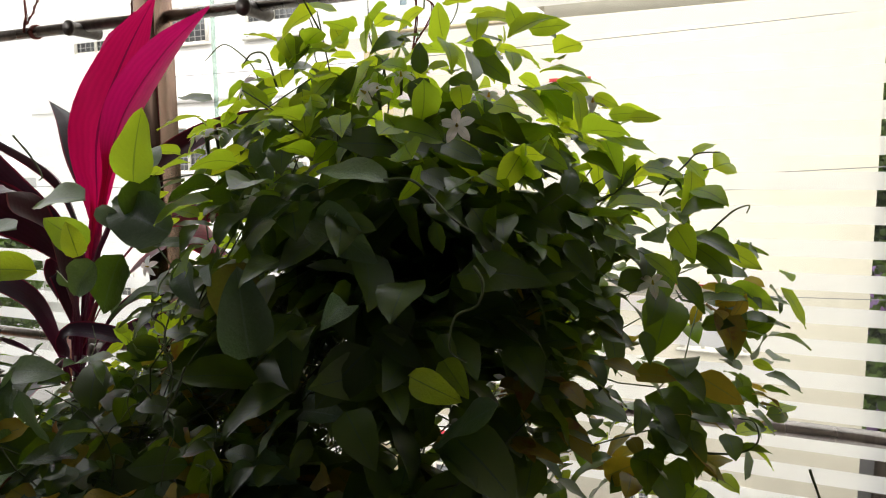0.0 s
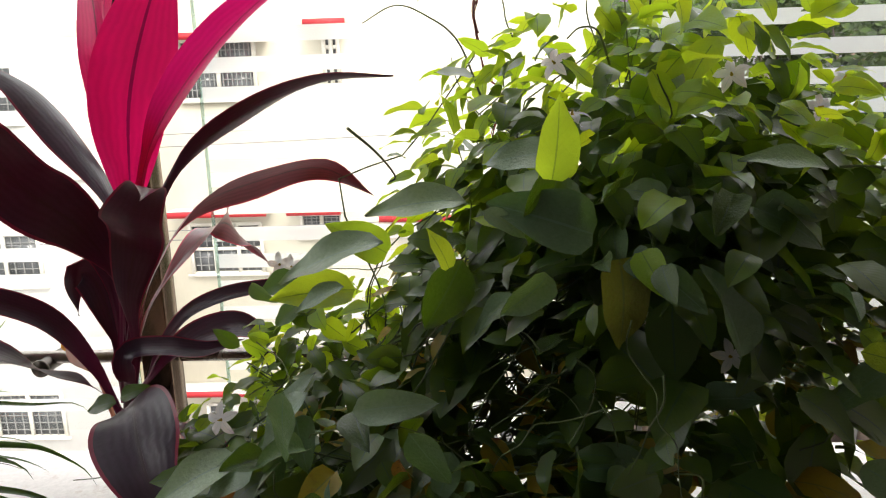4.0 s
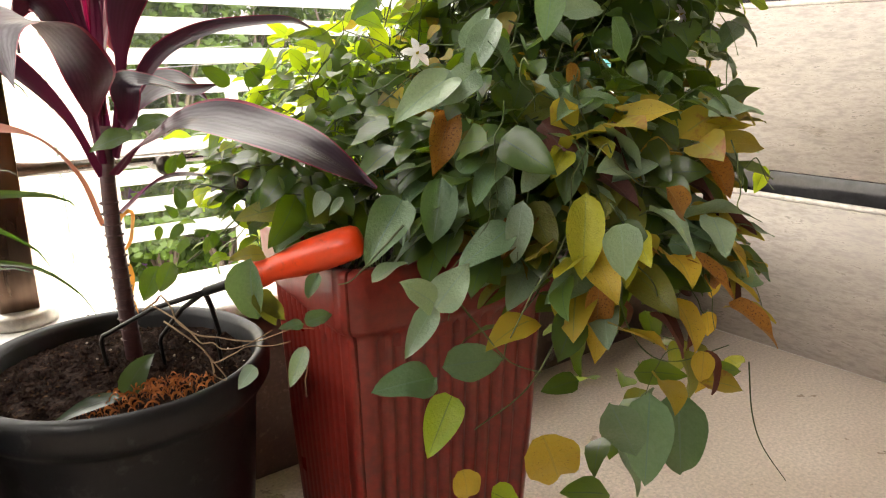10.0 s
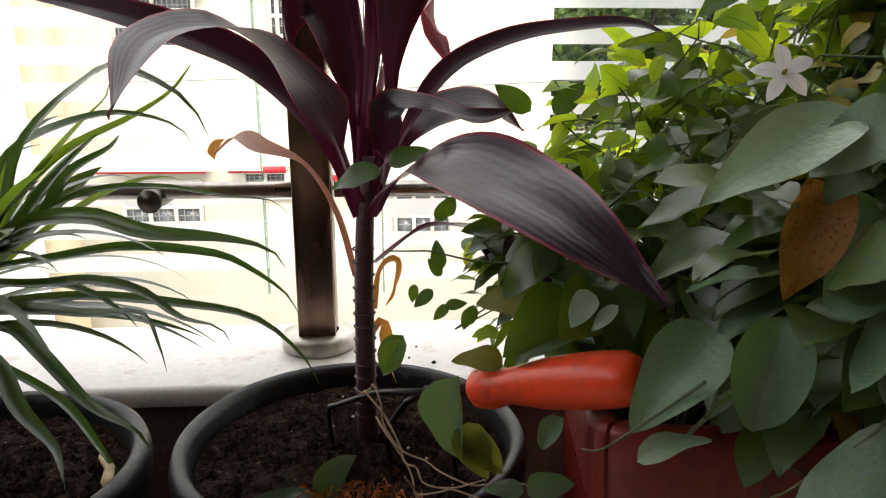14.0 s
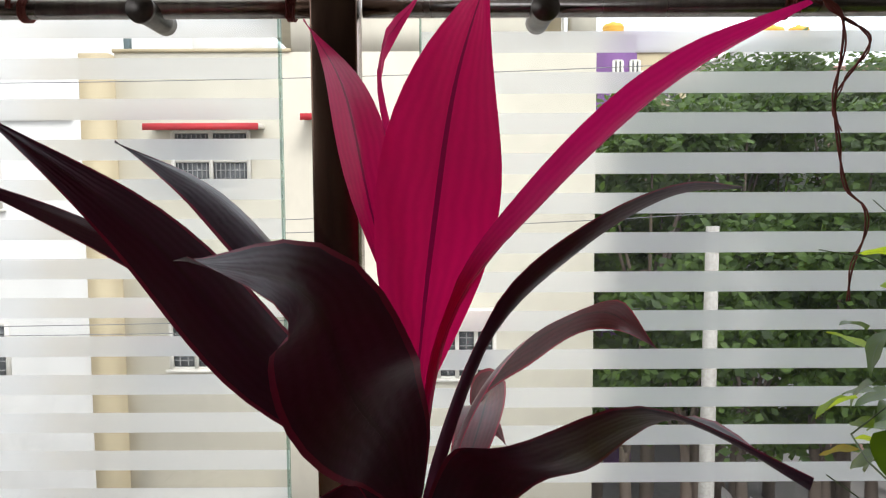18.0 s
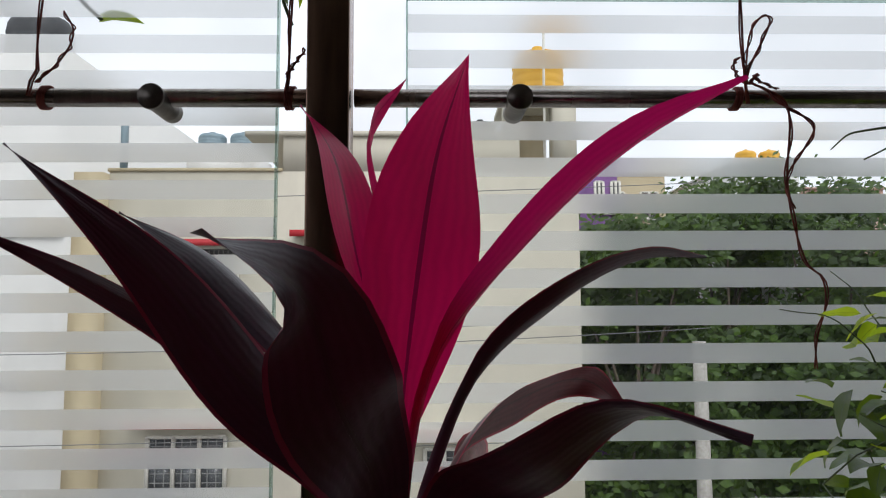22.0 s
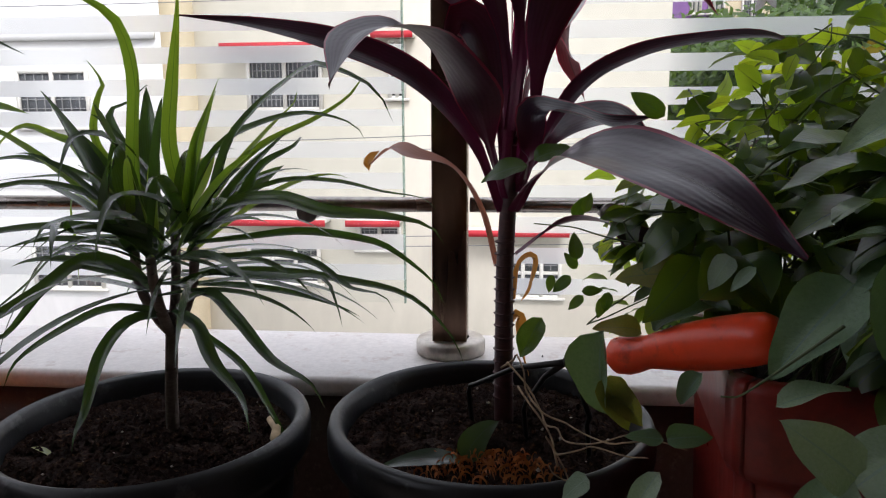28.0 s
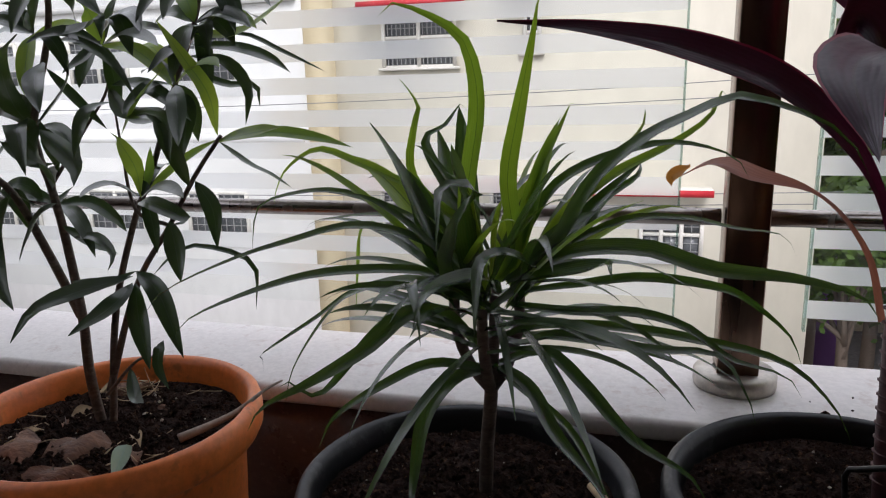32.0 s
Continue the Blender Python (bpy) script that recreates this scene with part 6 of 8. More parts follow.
for k, i in enumerate(near):
    p, d, core = spots[i]
    out = Vector((d.x, d.y, d.z * 0.5))
    tip_dir = Vector((out.x * 0.8 + rb.uniform(-0.7, 0.7), out.y * 0.8 + rb.uniform(-0.7, 0.7), -0.15 + rb.uniform(-0.5, 0.45)))
    normal = Vector((out.x * 0.5 + rb.uniform(-0.6, 0.6), out.y * 0.5 + rb.uniform(-0.6, 0.6), 0.8 + rb.uniform(-0.4, 0.3)))
    low = p.z < 0.60 and p.y < 0.55
    size = rb.uniform(0.045, 0.072) if low or core else rb.uniform(0.024, 0.046)
    if p.x < 0.36 and p.y > 0.58 and not core:
        size *= 0.82
    # top and outer leaves take the lighter colours, standing in for skylight there
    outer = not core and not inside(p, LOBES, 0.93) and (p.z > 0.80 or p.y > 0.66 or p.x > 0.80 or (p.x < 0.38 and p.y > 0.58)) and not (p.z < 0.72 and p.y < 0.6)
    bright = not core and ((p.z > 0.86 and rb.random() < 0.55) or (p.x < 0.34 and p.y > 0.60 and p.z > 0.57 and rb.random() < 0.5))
    if k < 280:
        roll = rb.random()
        if (low and p.x > 0.26 and roll < 0.48) or (p.z < 0.78 and p.y < 0.6 and p.x > 0.30 and roll > 0.86):
            mesh = rb.choice(LEAVES_YELLOW + [LEAVES_YELLOW[0], LEAVES_YELLOW[2], LEAVES_YELLOW[3], LEAVES_YELLOW[3]])
        elif low:
            mesh = rb.choice(LEAVES_BIG + LEAVES_PALE + LEAVES_PALE)
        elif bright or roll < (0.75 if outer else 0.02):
            mesh = rb.choice(LEAVES_YOUNG_LIT)
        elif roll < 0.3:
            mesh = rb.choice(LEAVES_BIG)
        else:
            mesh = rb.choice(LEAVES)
        bush_leaf(p, tip_dir, normal, size, mesh)
    else:
        m = leaf_pose(p - BB, tip_dir, normal, size)
        sag = rb.uniform(0.05, 0.3)
        spine = [m @ q for q in bezier([(0, 0, 0), (0.35, 0, 0.07), (0.7, 0, -0.02), (1.0, 0, -sag)], 6)]
        blade(spine, size * rb.uniform(0.52, 0.76), ovate, m.to_3x3() @ Vector((0, 0, 1)), rb.uniform(0.08, 0.35), 0, 0.04, 2, k, mass_young_lit if bright or (outer and rb.random() < 0.88) else (mass_old if not core and p.x > 0.24 and p.z < 0.75 and rb.random() < (0.36 if low else 0.2) else mass))
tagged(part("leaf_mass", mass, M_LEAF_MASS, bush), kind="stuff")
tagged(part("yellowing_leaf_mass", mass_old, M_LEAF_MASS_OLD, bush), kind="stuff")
tagged(part("young_leaf_mass", mass_young_lit, M_LEAF_MASS_YOUNG_LIT, bush), kind="stuff")
vines = Shape()
for k in range(0, len(near), 26):
    p, d, core = spots[near[k]]
    root = Vector((0.283 + rb.uniform(-0.1, 0.1), 0.605 + rb.uniform(-0.1, 0.1), 0.41))
    way = [root] + [root.lerp(p, f) + Vector((rb.uniform(-0.07, 0.07), rb.uniform(-0.07, 0.07), 0.10 * (1 - f) + rb.uniform(-0.05, 0.05))) for f in (0.25, 0.45, 0.65, 0.85)] + [p]
    tube([q - BB for q in smooth_line(way, 18)], 0.0012, 5, 0.0007, vines)
for k in range(70):
    p, d, core = spots[rb.randrange(2600)]
    if p.x > 0.62 or p.z < 0.45:
        continue
    a, run = p.copy(), []
    step = Vector((d.x, d.y, d.z + rb.uniform(-0.6, 0.5))).normalized() * 0.018
    for n_ in range(7):
        run.append(a - BB)
        a = a + step
        step = (step + Vector((rb.uniform(-1, 1), rb.uniform(-1, 1), rb.uniform(-1, 1))) * 0.006).normalized() * 0.018
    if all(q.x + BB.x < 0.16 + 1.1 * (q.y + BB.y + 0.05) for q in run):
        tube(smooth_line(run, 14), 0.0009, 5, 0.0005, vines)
for k in range(34):
    cen, rad = LOBES[rb.choice((2, 4, 5, 5))]
    a = rb.uniform(-2.6, -1.0)
    p = Vector((cen[0] + rad[0] * math.cos(a), cen[1] + rad[1] * math.sin(a), cen[2] + rad[2] * rb.uniform(-0.3, 0.7)))
    run, step = [], Vector((rb.uniform(-0.5, 0.5), rb.uniform(-0.3, 0.1), rb.uniform(-0.6, 0.5)))
    for n_ in range(rb.randrange(5, 9)):
        run.append(p - BB)
        step = step * 0.7 + Vector((rb.uniform(-0.6, 0.6), rb.uniform(-0.3, 0.25), rb.uniform(-0.9, 0.25)))
        p = p + step.normalized() * 0.018
    thick = rb.uniform(0.0006, 0.0010)
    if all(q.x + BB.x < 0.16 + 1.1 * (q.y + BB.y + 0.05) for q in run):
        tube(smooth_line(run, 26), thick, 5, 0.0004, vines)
tagged(part("vine_tangle", vines, M_VINE, bush, "thin green twining stems"), kind="stuff")
# leaves in front of the planter
bush_leaf((0.136, 0.345, 0.461), (-0.77, -0.11, 0.63), (-0.29, -0.64, 0.58), 0.044, LEAVES_PALE[0])
bush_leaf((0.136, 0.345, 0.457), (0.76, 0.00, 0.66), (-0.29, -0.64, 0.59), 0.050, LEAVES_PALE[0])
bush_leaf((0.135, 0.345, 0.460), (-0.79, -0.38, -0.48), (-0.29, -0.64, 0.58), 0.052, LEAVES_PALE[1])
bush_leaf((0.238, 0.360, 0.510), (-0.86, 0.15, -0.48), (-0.45, -0.61, 0.46), 0.066, LEAVES_BIG[0])
bush_leaf((0.239, 0.350, 0.534), (-0.15, 0.00, -0.99), (-0.29, -0.38, 0.64), 0.060, LEAVES_PALE[1])
bush_leaf((0.187, 0.400, 0.554), (-0.29, -0.17, -0.94), (-0.27, -0.52, 0.54), 0.059, LEAVES_BIG[2])
bush_leaf((0.222, 0.420, 0.643), (-0.93, -0.12, -0.36), (-0.25, -0.43, 0.51), 0.083, LEAVES_PALE[1], "large pale green leaf")
bush_leaf((0.235, 0.410, 0.645), (-0.83, 0.00, -0.55), (-0.32, -0.51, 0.41), 0.050, LEAVES_PALE[0])
bush_leaf((0.277, 0.430, 0.693), (-0.66, -0.14, -0.73), (-0.23, -0.33, 0.57), 0.071, LEAVES_PALE[1])
bush_leaf((0.212, 0.440, 0.611), (0.21, -0.20, -0.96), (-0.33, -0.62, 0.36), 0.051, LEAVES_YELLOW[1], "curled ochre leaf")
bush_leaf((0.238, 0.380, 0.554), (0.05, -0.24, -0.97), (-0.44, -0.64, 0.38), 0.041, LEAVES_BIG[0])
bush_leaf((0.199, 0.390, 0.559), (0.85, 0.00, 0.52), (-0.29, -0.51, 0.53), 0.042, LEAVES_BIG[1])
bush_leaf((0.277, 0.310, 0.542), (-0.14, -0.13, -0.98), (-0.54, -0.55, 0.41), 0.078, LEAVES_YELLOW[3], "large yellow-green leaf")
bush_leaf((0.200, 0.212, 0.543), (0.16, -0.06, -0.98), (-0.62, -0.57, 0.41), 0.044, LEAVES_PALE[0], "pale grey-green heart leaf")
bush_leaf((0.455, 0.360, 0.553), (-1.00, 0.00, -0.09), (-0.54, -0.42, 0.42), 0.053, LEAVES_YELLOW[0], "yellow leaf")
bush_leaf((0.155, 0.370, 0.380), (-0.97, -0.14, 0.19), (-0.43, -0.58, 0.55), 0.072, LEAVES_BIG[0])
bush_leaf((0.155, 0.360, 0.394), (0.99, -0.14, -0.09), (-0.44, -0.58, 0.53), 0.069, LEAVES_BIG[0])
bush_leaf((0.158, 0.350, 0.369), (-0.63, -0.18, -0.75), (-0.44, -0.56, 0.56), 0.057, LEAVES_YOUNG_LIT[1])
bush_leaf((0.222, 0.300, 0.330), (0.41, 0.00, -0.91), (-0.57, -0.54, 0.55), 0.089, LEAVES_YELLOW[0], "bright yellow leaf")
bush_leaf((0.350, 0.280, 0.339), (-0.11, -0.10, -0.99), (-0.59, -0.41, 0.55), 0.100, LEAVES_BIG[0])
bush_leaf((0.415, 0.290, 0.311), (0.05, -0.10, -0.99), (-0.61, -0.38, 0.55), 0.103, LEAVES_BIG[1])
bush_leaf((0.406, 0.260, 0.374), (0.00, 0.00, -1.00), (-0.64, -0.37, 0.50), 0.038, LEAVES_YELLOW[0])
bush_leaf((0.170, 0.310, 0.288), (0.76, -0.23, -0.60), (-0.44, -0.49, 0.65), 0.043, LEAVES_YOUNG_LIT[1])
bush_leaf((0.154, 0.330, 0.307), (0.22, 0.00, -0.98), (-0.32, -0.39, 0.72), 0.045, LEAVES_YELLOW[0])
bush_leaf((0.322, 0.260, 0.549), (0.64, -0.21, -0.74), (-0.57, -0.39, 0.42), 0.049, LEAVES_YELLOW[1])
bush_leaf((0.301, 0.310, 0.455), (0.00, 0.00, -1.00), (-0.44, -0.36, 0.58), 0.057, LEAVES_YELLOW[1])
bush_leaf((0.525, 0.330, 0.458), (0.11, 0.00, -0.99), (-0.59, -0.34, 0.46), 0.070, LEAVES_YELLOW[1])
bush_leaf((0.546, 0.340, 0.595), (-0.98, 0.00, -0.22), (-0.52, -0.30, 0.44), 0.095, LEAVES_PALE[1])
bush_leaf((0.430, 0.330, 0.565), (-1.00, 0.00, -0.05), (-0.49, -0.33, 0.47), 0.055, LEAVES_YELLOW[0])
bush_leaf((0.223, 0.430, 0.610), (-0.51, -0.16, -0.85), (-0.44, -0.55, 0.35), 0.061, LEAVES_YELLOW[1])
bush_leaf((0.350, 0.400, 0.652), (0.20, 0.00, -0.98), (-0.44, -0.40, 0.40), 0.031, LEAVES_YELLOW[1])
bush_leaf((0.233, 0.370, 0.555), (0.05, -0.27, -0.96), (-0.54, -0.58, 0.33), 0.036, LEAVES_BIG[0])
bush_leaf((0.402, 0.420, 0.611), (-1.00, 0.00, -0.02), (-0.53, -0.46, 0.34), 0.085, LEAVES_YELLOW[2])
bush_leaf((0.440, 0.400, 0.589), (0.88, 0.00, 0.48), (-0.55, -0.43, 0.36), 0.058, LEAVES_BIG[0])
bush_leaf((0.276, 0.270, 0.356), (0.48, -0.09, -0.87), (-0.66, -0.47, 0.49), 0.080, LEAVES_BIG[0])
bush_leaf((0.552, 0.340, 0.455), (0.01, 0.00, -1.00), (-0.59, -0.33, 0.46), 0.076, LEAVES_YELLOW[1])
# withered leaves hanging low by the wall
bush_leaf((0.611, 0.378, 0.263), (-0.38, -0.19, -0.90), (-0.28, -0.72, 0.55), 0.044, LEAVES_YELLOW[0])
bush_leaf((0.517, 0.399, 0.494), (0.40, -0.18, -0.90), (-0.43, -0.49, 0.31), 0.048, LEAVES_YELLOW[1])
bush_leaf((0.636, 0.384, 0.432), (-0.82, -0.17, -0.54), (-0.69, -0.77, 0.44), 0.048, LEAVES_YELLOW[1])
bush_leaf((0.610, 0.395, 0.324), (-0.61, -0.19, -0.77), (-0.71, -0.45, 0.16), 0.044, LEAVES_YELLOW[4])
bush_leaf((0.434, 0.393, 0.393), (0.16, -0.12, -0.98), (-0.62, -0.55, 0.35), 0.062, LEAVES_YELLOW[4])
bush_leaf((0.657, 0.408, 0.374), (-0.02, -0.21, -0.98), (-0.64, -0.69, 0.15), 0.040, LEAVES_YELLOW[0])
bush_leaf((0.617, 0.386, 0.330), (0.09, -0.23, -0.97), (-0.71, -0.73, 0.58), 0.037, LEAVES_YELLOW[0])
bush_leaf((0.727, 0.437, 0.212), (0.71, -0.14, -0.69), (-0.69, -0.79, 0.12), 0.060, LEAVES_YELLOW[4])
bush_leaf((0.596, 0.416, 0.286), (0.18, -0.11, -0.98), (-0.33, -0.79, 0.35), 0.062, LEAVES_YELLOW[2])
bush_leaf((0.474, 0.360, 0.464), (-0.29, -0.17, -0.94), (-0.49, -0.54, 0.59), 0.050, LEAVES_YELLOW[0])
bush_leaf((0.478, 0.381, 0.264), (-0.50, -0.14, -0.85), (-0.32, -0.45, 0.55), 0.061, LEAVES_YELLOW[2])
bush_leaf((0.548, 0.360, 0.507), (0.05, -0.23, -0.97), (-0.52, -0.41, 0.24), 0.037, LEAVES_YELLOW[4])
bush_leaf((0.533, 0.425, 0.458), (-0.67, -0.22, -0.71), (-0.47, -0.49, 0.29), 0.038, LEAVES_YELLOW[1])
bush_leaf((0.509, 0.362, 0.395), (0.86, -0.24, -0.45), (-0.75, -0.76, 0.15), 0.036, LEAVES_YELLOW[4])
bush_leaf((0.427, 0.437, 0.379), (0.15, -0.13, -0.98), (-0.42, -0.47, 0.34), 0.062, LEAVES_YELLOW[0])
bush_leaf((0.519, 0.411, 0.413), (-0.09, -0.15, -0.98), (-0.31, -0.43, 0.55), 0.056, LEAVES_YELLOW[2])
bush_leaf((0.756, 0.426, 0.213), (0.78, -0.15, -0.60), (-0.74, -0.66, 0.02), 0.055, LEAVES_YELLOW[2])
bush_leaf((0.475, 0.404, 0.513), (-0.99, -0.15, 0.07), (-0.32, -0.78, 0.11), 0.057, LEAVES_YELLOW[0])
bush_leaf((0.519, 0.389, 0.556), (-0.99, -0.13, -0.03), (-0.65, -0.48, 0.21), 0.062, LEAVES_YELLOW[0])
bush_leaf((0.583, 0.431, 0.681), (0.97, -0.19, 0.17), (-0.40, -0.57, 0.86), 0.044, LEAVES_BIG[1])
bush_leaf((0.492, 0.455, 0.610), (0.99, -0.08, 0.12), (-0.63, -0.46, 0.51), 0.062, LEAVES_BIG[2])
bush_leaf((0.627, 0.388, 0.547), (-1.00, -0.09, -0.03), (-0.47, -0.60, 0.88), 0.062, LEAVES_PALE[0])
bush_leaf((0.551, 0.410, 0.528), (-0.81, -0.14, -0.57), (-0.69, -0.46, 0.37), 0.062, LEAVES_PALE[2])
bush_leaf((0.466, 0.418, 0.447), (-0.69, -0.19, -0.70), (-0.19, -0.59, 0.57), 0.046, LEAVES_PALE[0])
bush_leaf((0.850, 0.444, 0.321), (-0.99, -0.08, 0.11), (-0.69, -0.57, 0.55), 0.062, LEAVES_BIG[3])
bush_leaf((0.774, 0.459, 0.414), (0.90, -0.11, -0.42), (-0.22, -0.78, 0.41), 0.062, LEAVES_BIG[1])
bush_leaf((0.783, 0.416, 0.504), (-0.69, -0.18, -0.70), (-0.28, -0.67, 0.52), 0.047, LEAVES_YOUNG_LIT[0])
bush_leaf((0.736, 0.451, 0.700), (-0.82, -0.14, -0.56), (-0.12, -0.49, 0.76), 0.062, LEAVES_BIG[0])
bush_leaf((0.699, 0.437, 0.732), (0.68, -0.26, -0.68), (-0.28, -0.49, 0.88), 0.032, LEAVES_YOUNG_LIT[1])
bush_leaf((0.685, 0.410, 0.727), (0.95, -0.20, -0.24), (-0.65, -0.70, 0.43), 0.043, LEAVES_YOUNG_LIT[0])
bush_leaf((0.715, 0.445, 0.617), (0.86, -0.15, -0.48), (-0.54, -0.77, 0.45), 0.055, LEAVES_BIG[1])
bush_leaf((0.319, 0.387, 0.696), (0.98, -0.13, 0.17), (-0.22, -0.73, 0.42), 0.062, LEAVES_PALE[1])
bush_leaf((0.138, 0.445, 0.454), (0.82, -0.21, 0.53), (-0.21, -0.56, 0.85), 0.040, LEAVES_PALE[3])
bush_leaf((0.237, 0.385, 0.532), (0.31, -0.18, -0.93), (-0.12, -0.57, 0.48), 0.047, LEAVES_BIG[3])
bush_leaf((0.249, 0.446, 0.662), (0.49, -0.16, 0.85), (-0.30, -0.41, 0.36), 0.052, LEAVES_PALE[1])
# leaves trailing over the round pot
bush_leaf((0.045, 0.500, 0.483), (-0.10, 0.00, -0.99), (-0.6, -0.55, 0.37), 0.063, LEAVES_BIG[2])
bush_leaf((0.046, 0.500, 0.449), (0.49, -0.26, -0.83), (-0.08, -0.64, 0.57), 0.039, LEAVES_YELLOW[2])
bush_leaf((0.083, 0.480, 0.416), (-1.00, 0.00, 0.08), (-0.12, -0.61, 0.62), 0.025, LEAVES_BIG[0])
bush_leaf((0.085, 0.480, 0.416), (0.99, 0.00, 0.16), (-0.13, -0.61, 0.62), 0.030, LEAVES_BIG[1])
bush_leaf((0.079, 0.470, 0.398), (-0.60, -0.25, -0.76), (-0.09, -0.43, 0.74), 0.040, LEAVES_PALE[1])
bush_leaf((0.036, 0.490, 0.382), (-0.73, 0.00, -0.69), (-0.05, -0.52, 0.70), 0.025, LEAVES_PALE[0])
bush_leaf((0.079, 0.550, 0.469), (-0.98, 0.00, 0.18), (-0.08, -0.47, 0.66), 0.034, LEAVES_YELLOW[2])
bush_leaf((0.086, 0.540, 0.472), (0.75, -0.23, 0.62), (-0.07, -0.37, 0.73), 0.044, LEAVES_BIG[2])
bush_leaf((0.178, 0.450, 0.527), (-0.67, -0.14, -0.73), (-0.27, -0.62, 0.48), 0.071, LEAVES_BIG[1])
bush_leaf((0.108, 0.490, 0.458), (-0.62, 0.00, -0.78), (-0.11, -0.45, 0.69), 0.026, LEAVES_BIG[2])
bush_leaf((0.124, 0.500, 0.534), (-0.51, 0.00, -0.86), (-0.16, -0.56, 0.54), 0.026, LEAVES_PALE[0])
bush_leaf((0.137, 0.490, 0.529), (-0.73, 0.00, -0.68), (-0.17, -0.55, 0.55), 0.022, LEAVES_PALE[1])
bush_leaf((0.050, 0.500, 0.442), (0.72, -0.30, -0.63), (-0.08, -0.64, 0.58), 0.033, LEAVES_YELLOW[2])
bush_leaf((0.112, 0.560, 0.509), (-0.98, 0.20, 0.02), (-0.13, -0.57, 0.55), 0.051, LEAVES_YELLOW[2])
bush_leaf((0.462, 0.395, 0.858), (0.15, 0.00, 0.99), (0.35, -0.93, 0.10), 0.056, LEAVES_YOUNG_LIT[1], "broad lime green leaf")
# leaves high on the bush
bush_leaf((0.322, 0.414, 0.779), (-0.85, -0.50, 0.12), (0.25, -0.75, 0.62), 0.060, LEAVES_YOUNG_LIT[2], "broad lime green leaf")
bush_leaf((0.518, 0.440, 0.792), (0.12, -0.10, -0.98), (0.30, -0.92, 0.20), 0.074, LEAVES_YELLOW[2], "hanging olive leaf")
bush_leaf((0.400, 0.436, 0.795), (-0.45, -0.10, -0.88), (0.40, -0.85, 0.35), 0.062, LEAVES[2], "broad dark green leaf")
bush_leaf((0.470, 0.412, 0.862), (-0.35, -0.15, -0.92), (0.30, -0.80, 0.50), 0.056, LEAVES[4], "broad dark green leaf")
bush_leaf((0.404, 0.400, 0.844), (-1.00, 0.00, 0.01), (-0.26, -0.41, 0.61), 0.071, LEAVES_PALE[1], "large pale green leaf")
bush_leaf((0.465, 0.420, 0.874), (-1.00, 0.00, -0.08), (-0.35, -0.48, 0.49), 0.049, LEAVES_PALE[0])
bush_leaf((0.342, 0.450, 0.798), (-0.81, -0.24, 0.53), (-0.1, -0.75, 0.55), 0.052, LEAVES_YOUNG_LIT[1], "broad lime green leaf")
bush_leaf((0.348, 0.380, 0.821), (-0.98, 0.00, -0.22), (-0.18, -0.34, 0.71), 0.078, LEAVES_PALE[1])
bush_leaf((0.320, 0.380, 0.791), (-0.94, 0.00, -0.35), (-0.20, -0.43, 0.67), 0.040, LEAVES_PALE[1])
bush_leaf((0.279, 0.360, 0.724), (-0.11, 0.00, -0.99), (-0.26, -0.66, 0.58), 0.054, LEAVES_BIG[0])
bush_leaf((0.362, 0.360, 0.693), (0.56, 0.00, -0.83), (-0.36, -0.60, 0.59), 0.050, LEAVES_BIG[0])
bush_leaf((0.491, 0.400, 0.819), (-0.94, 0.00, 0.34), (-0.50, -0.60, 0.39), 0.076, LEAVES_BIG[1])
bush_leaf((0.415, 0.400, 0.837), (0.87, 0.00, -0.49), (-0.32, -0.49, 0.53), 0.037, LEAVES_PALE[1])
bush_leaf((0.391, 0.400, 0.797), (-0.37, 0.00, 0.93), (0.58, -0.54, 0.29), 0.032, LEAVES_YOUNG_LIT[1])
bush_leaf((0.662, 0.430, 0.857), (-0.97, 0.00, 0.26), (0.15, -0.37, 0.61), 0.062, LEAVES_PALE[1])
bush_leaf((0.627, 0.420, 0.839), (-0.71, 0.00, -0.71), (0.27, -0.54, 0.44), 0.023, LEAVES_PALE[1])
bush_leaf((0.607, 0.420, 0.832), (0.89, -0.17, -0.43), (0.38, -0.70, 0.26), 0.059, LEAVES_BIG[1])
bush_leaf((0.585, 0.370, 0.740), (-0.26, 0.15, 0.95), (0.43, -0.64, 0.41), 0.065, LEAVES_BIG[1])
bush_leaf((0.456, 0.360, 0.801), (-0.70, 0.00, -0.72), (0.57, -0.55, 0.30), 0.042, LEAVES_BIG[1])
bush_leaf((0.524, 0.500, 0.913), (0.98, 0.00, -0.18), (0.26, -0.42, 0.46), 0.033, LEAVES_YOUNG_LIT[0])
bush_leaf((0.507, 0.500, 0.918), (-0.68, 0.00, 0.74), (0.27, -0.42, 0.46), 0.034, LEAVES_YOUNG_LIT[0])
bush_leaf((0.558, 0.550, 0.971), (-0.46, 0.00, 0.89), (0.36, -0.71, 0.07), 0.030, LEAVES_YOUNG_LIT[0])
bush_leaf((0.646, 0.520, 0.941), (-0.07, 0.00, 1.00), (0.31, -0.84, -0.01), 0.027, LEAVES[1])
bush_leaf((0.711, 0.580, 0.978), (-0.39, 0.00, 0.92), (0.15, -0.67, 0.18), 0.030, LEAVES_YOUNG_LIT[0])
bush_leaf((0.718, 0.580, 0.980), (1.00, 0.00, 0.06), (0.14, -0.67, 0.18), 0.035, LEAVES_YOUNG_LIT[0])
bush_leaf((0.765, 0.620, 0.927), (0.91, 0.00, -0.41), (0.10, -0.79, 0.13), 0.024, LEAVES_YOUNG_LIT[0])
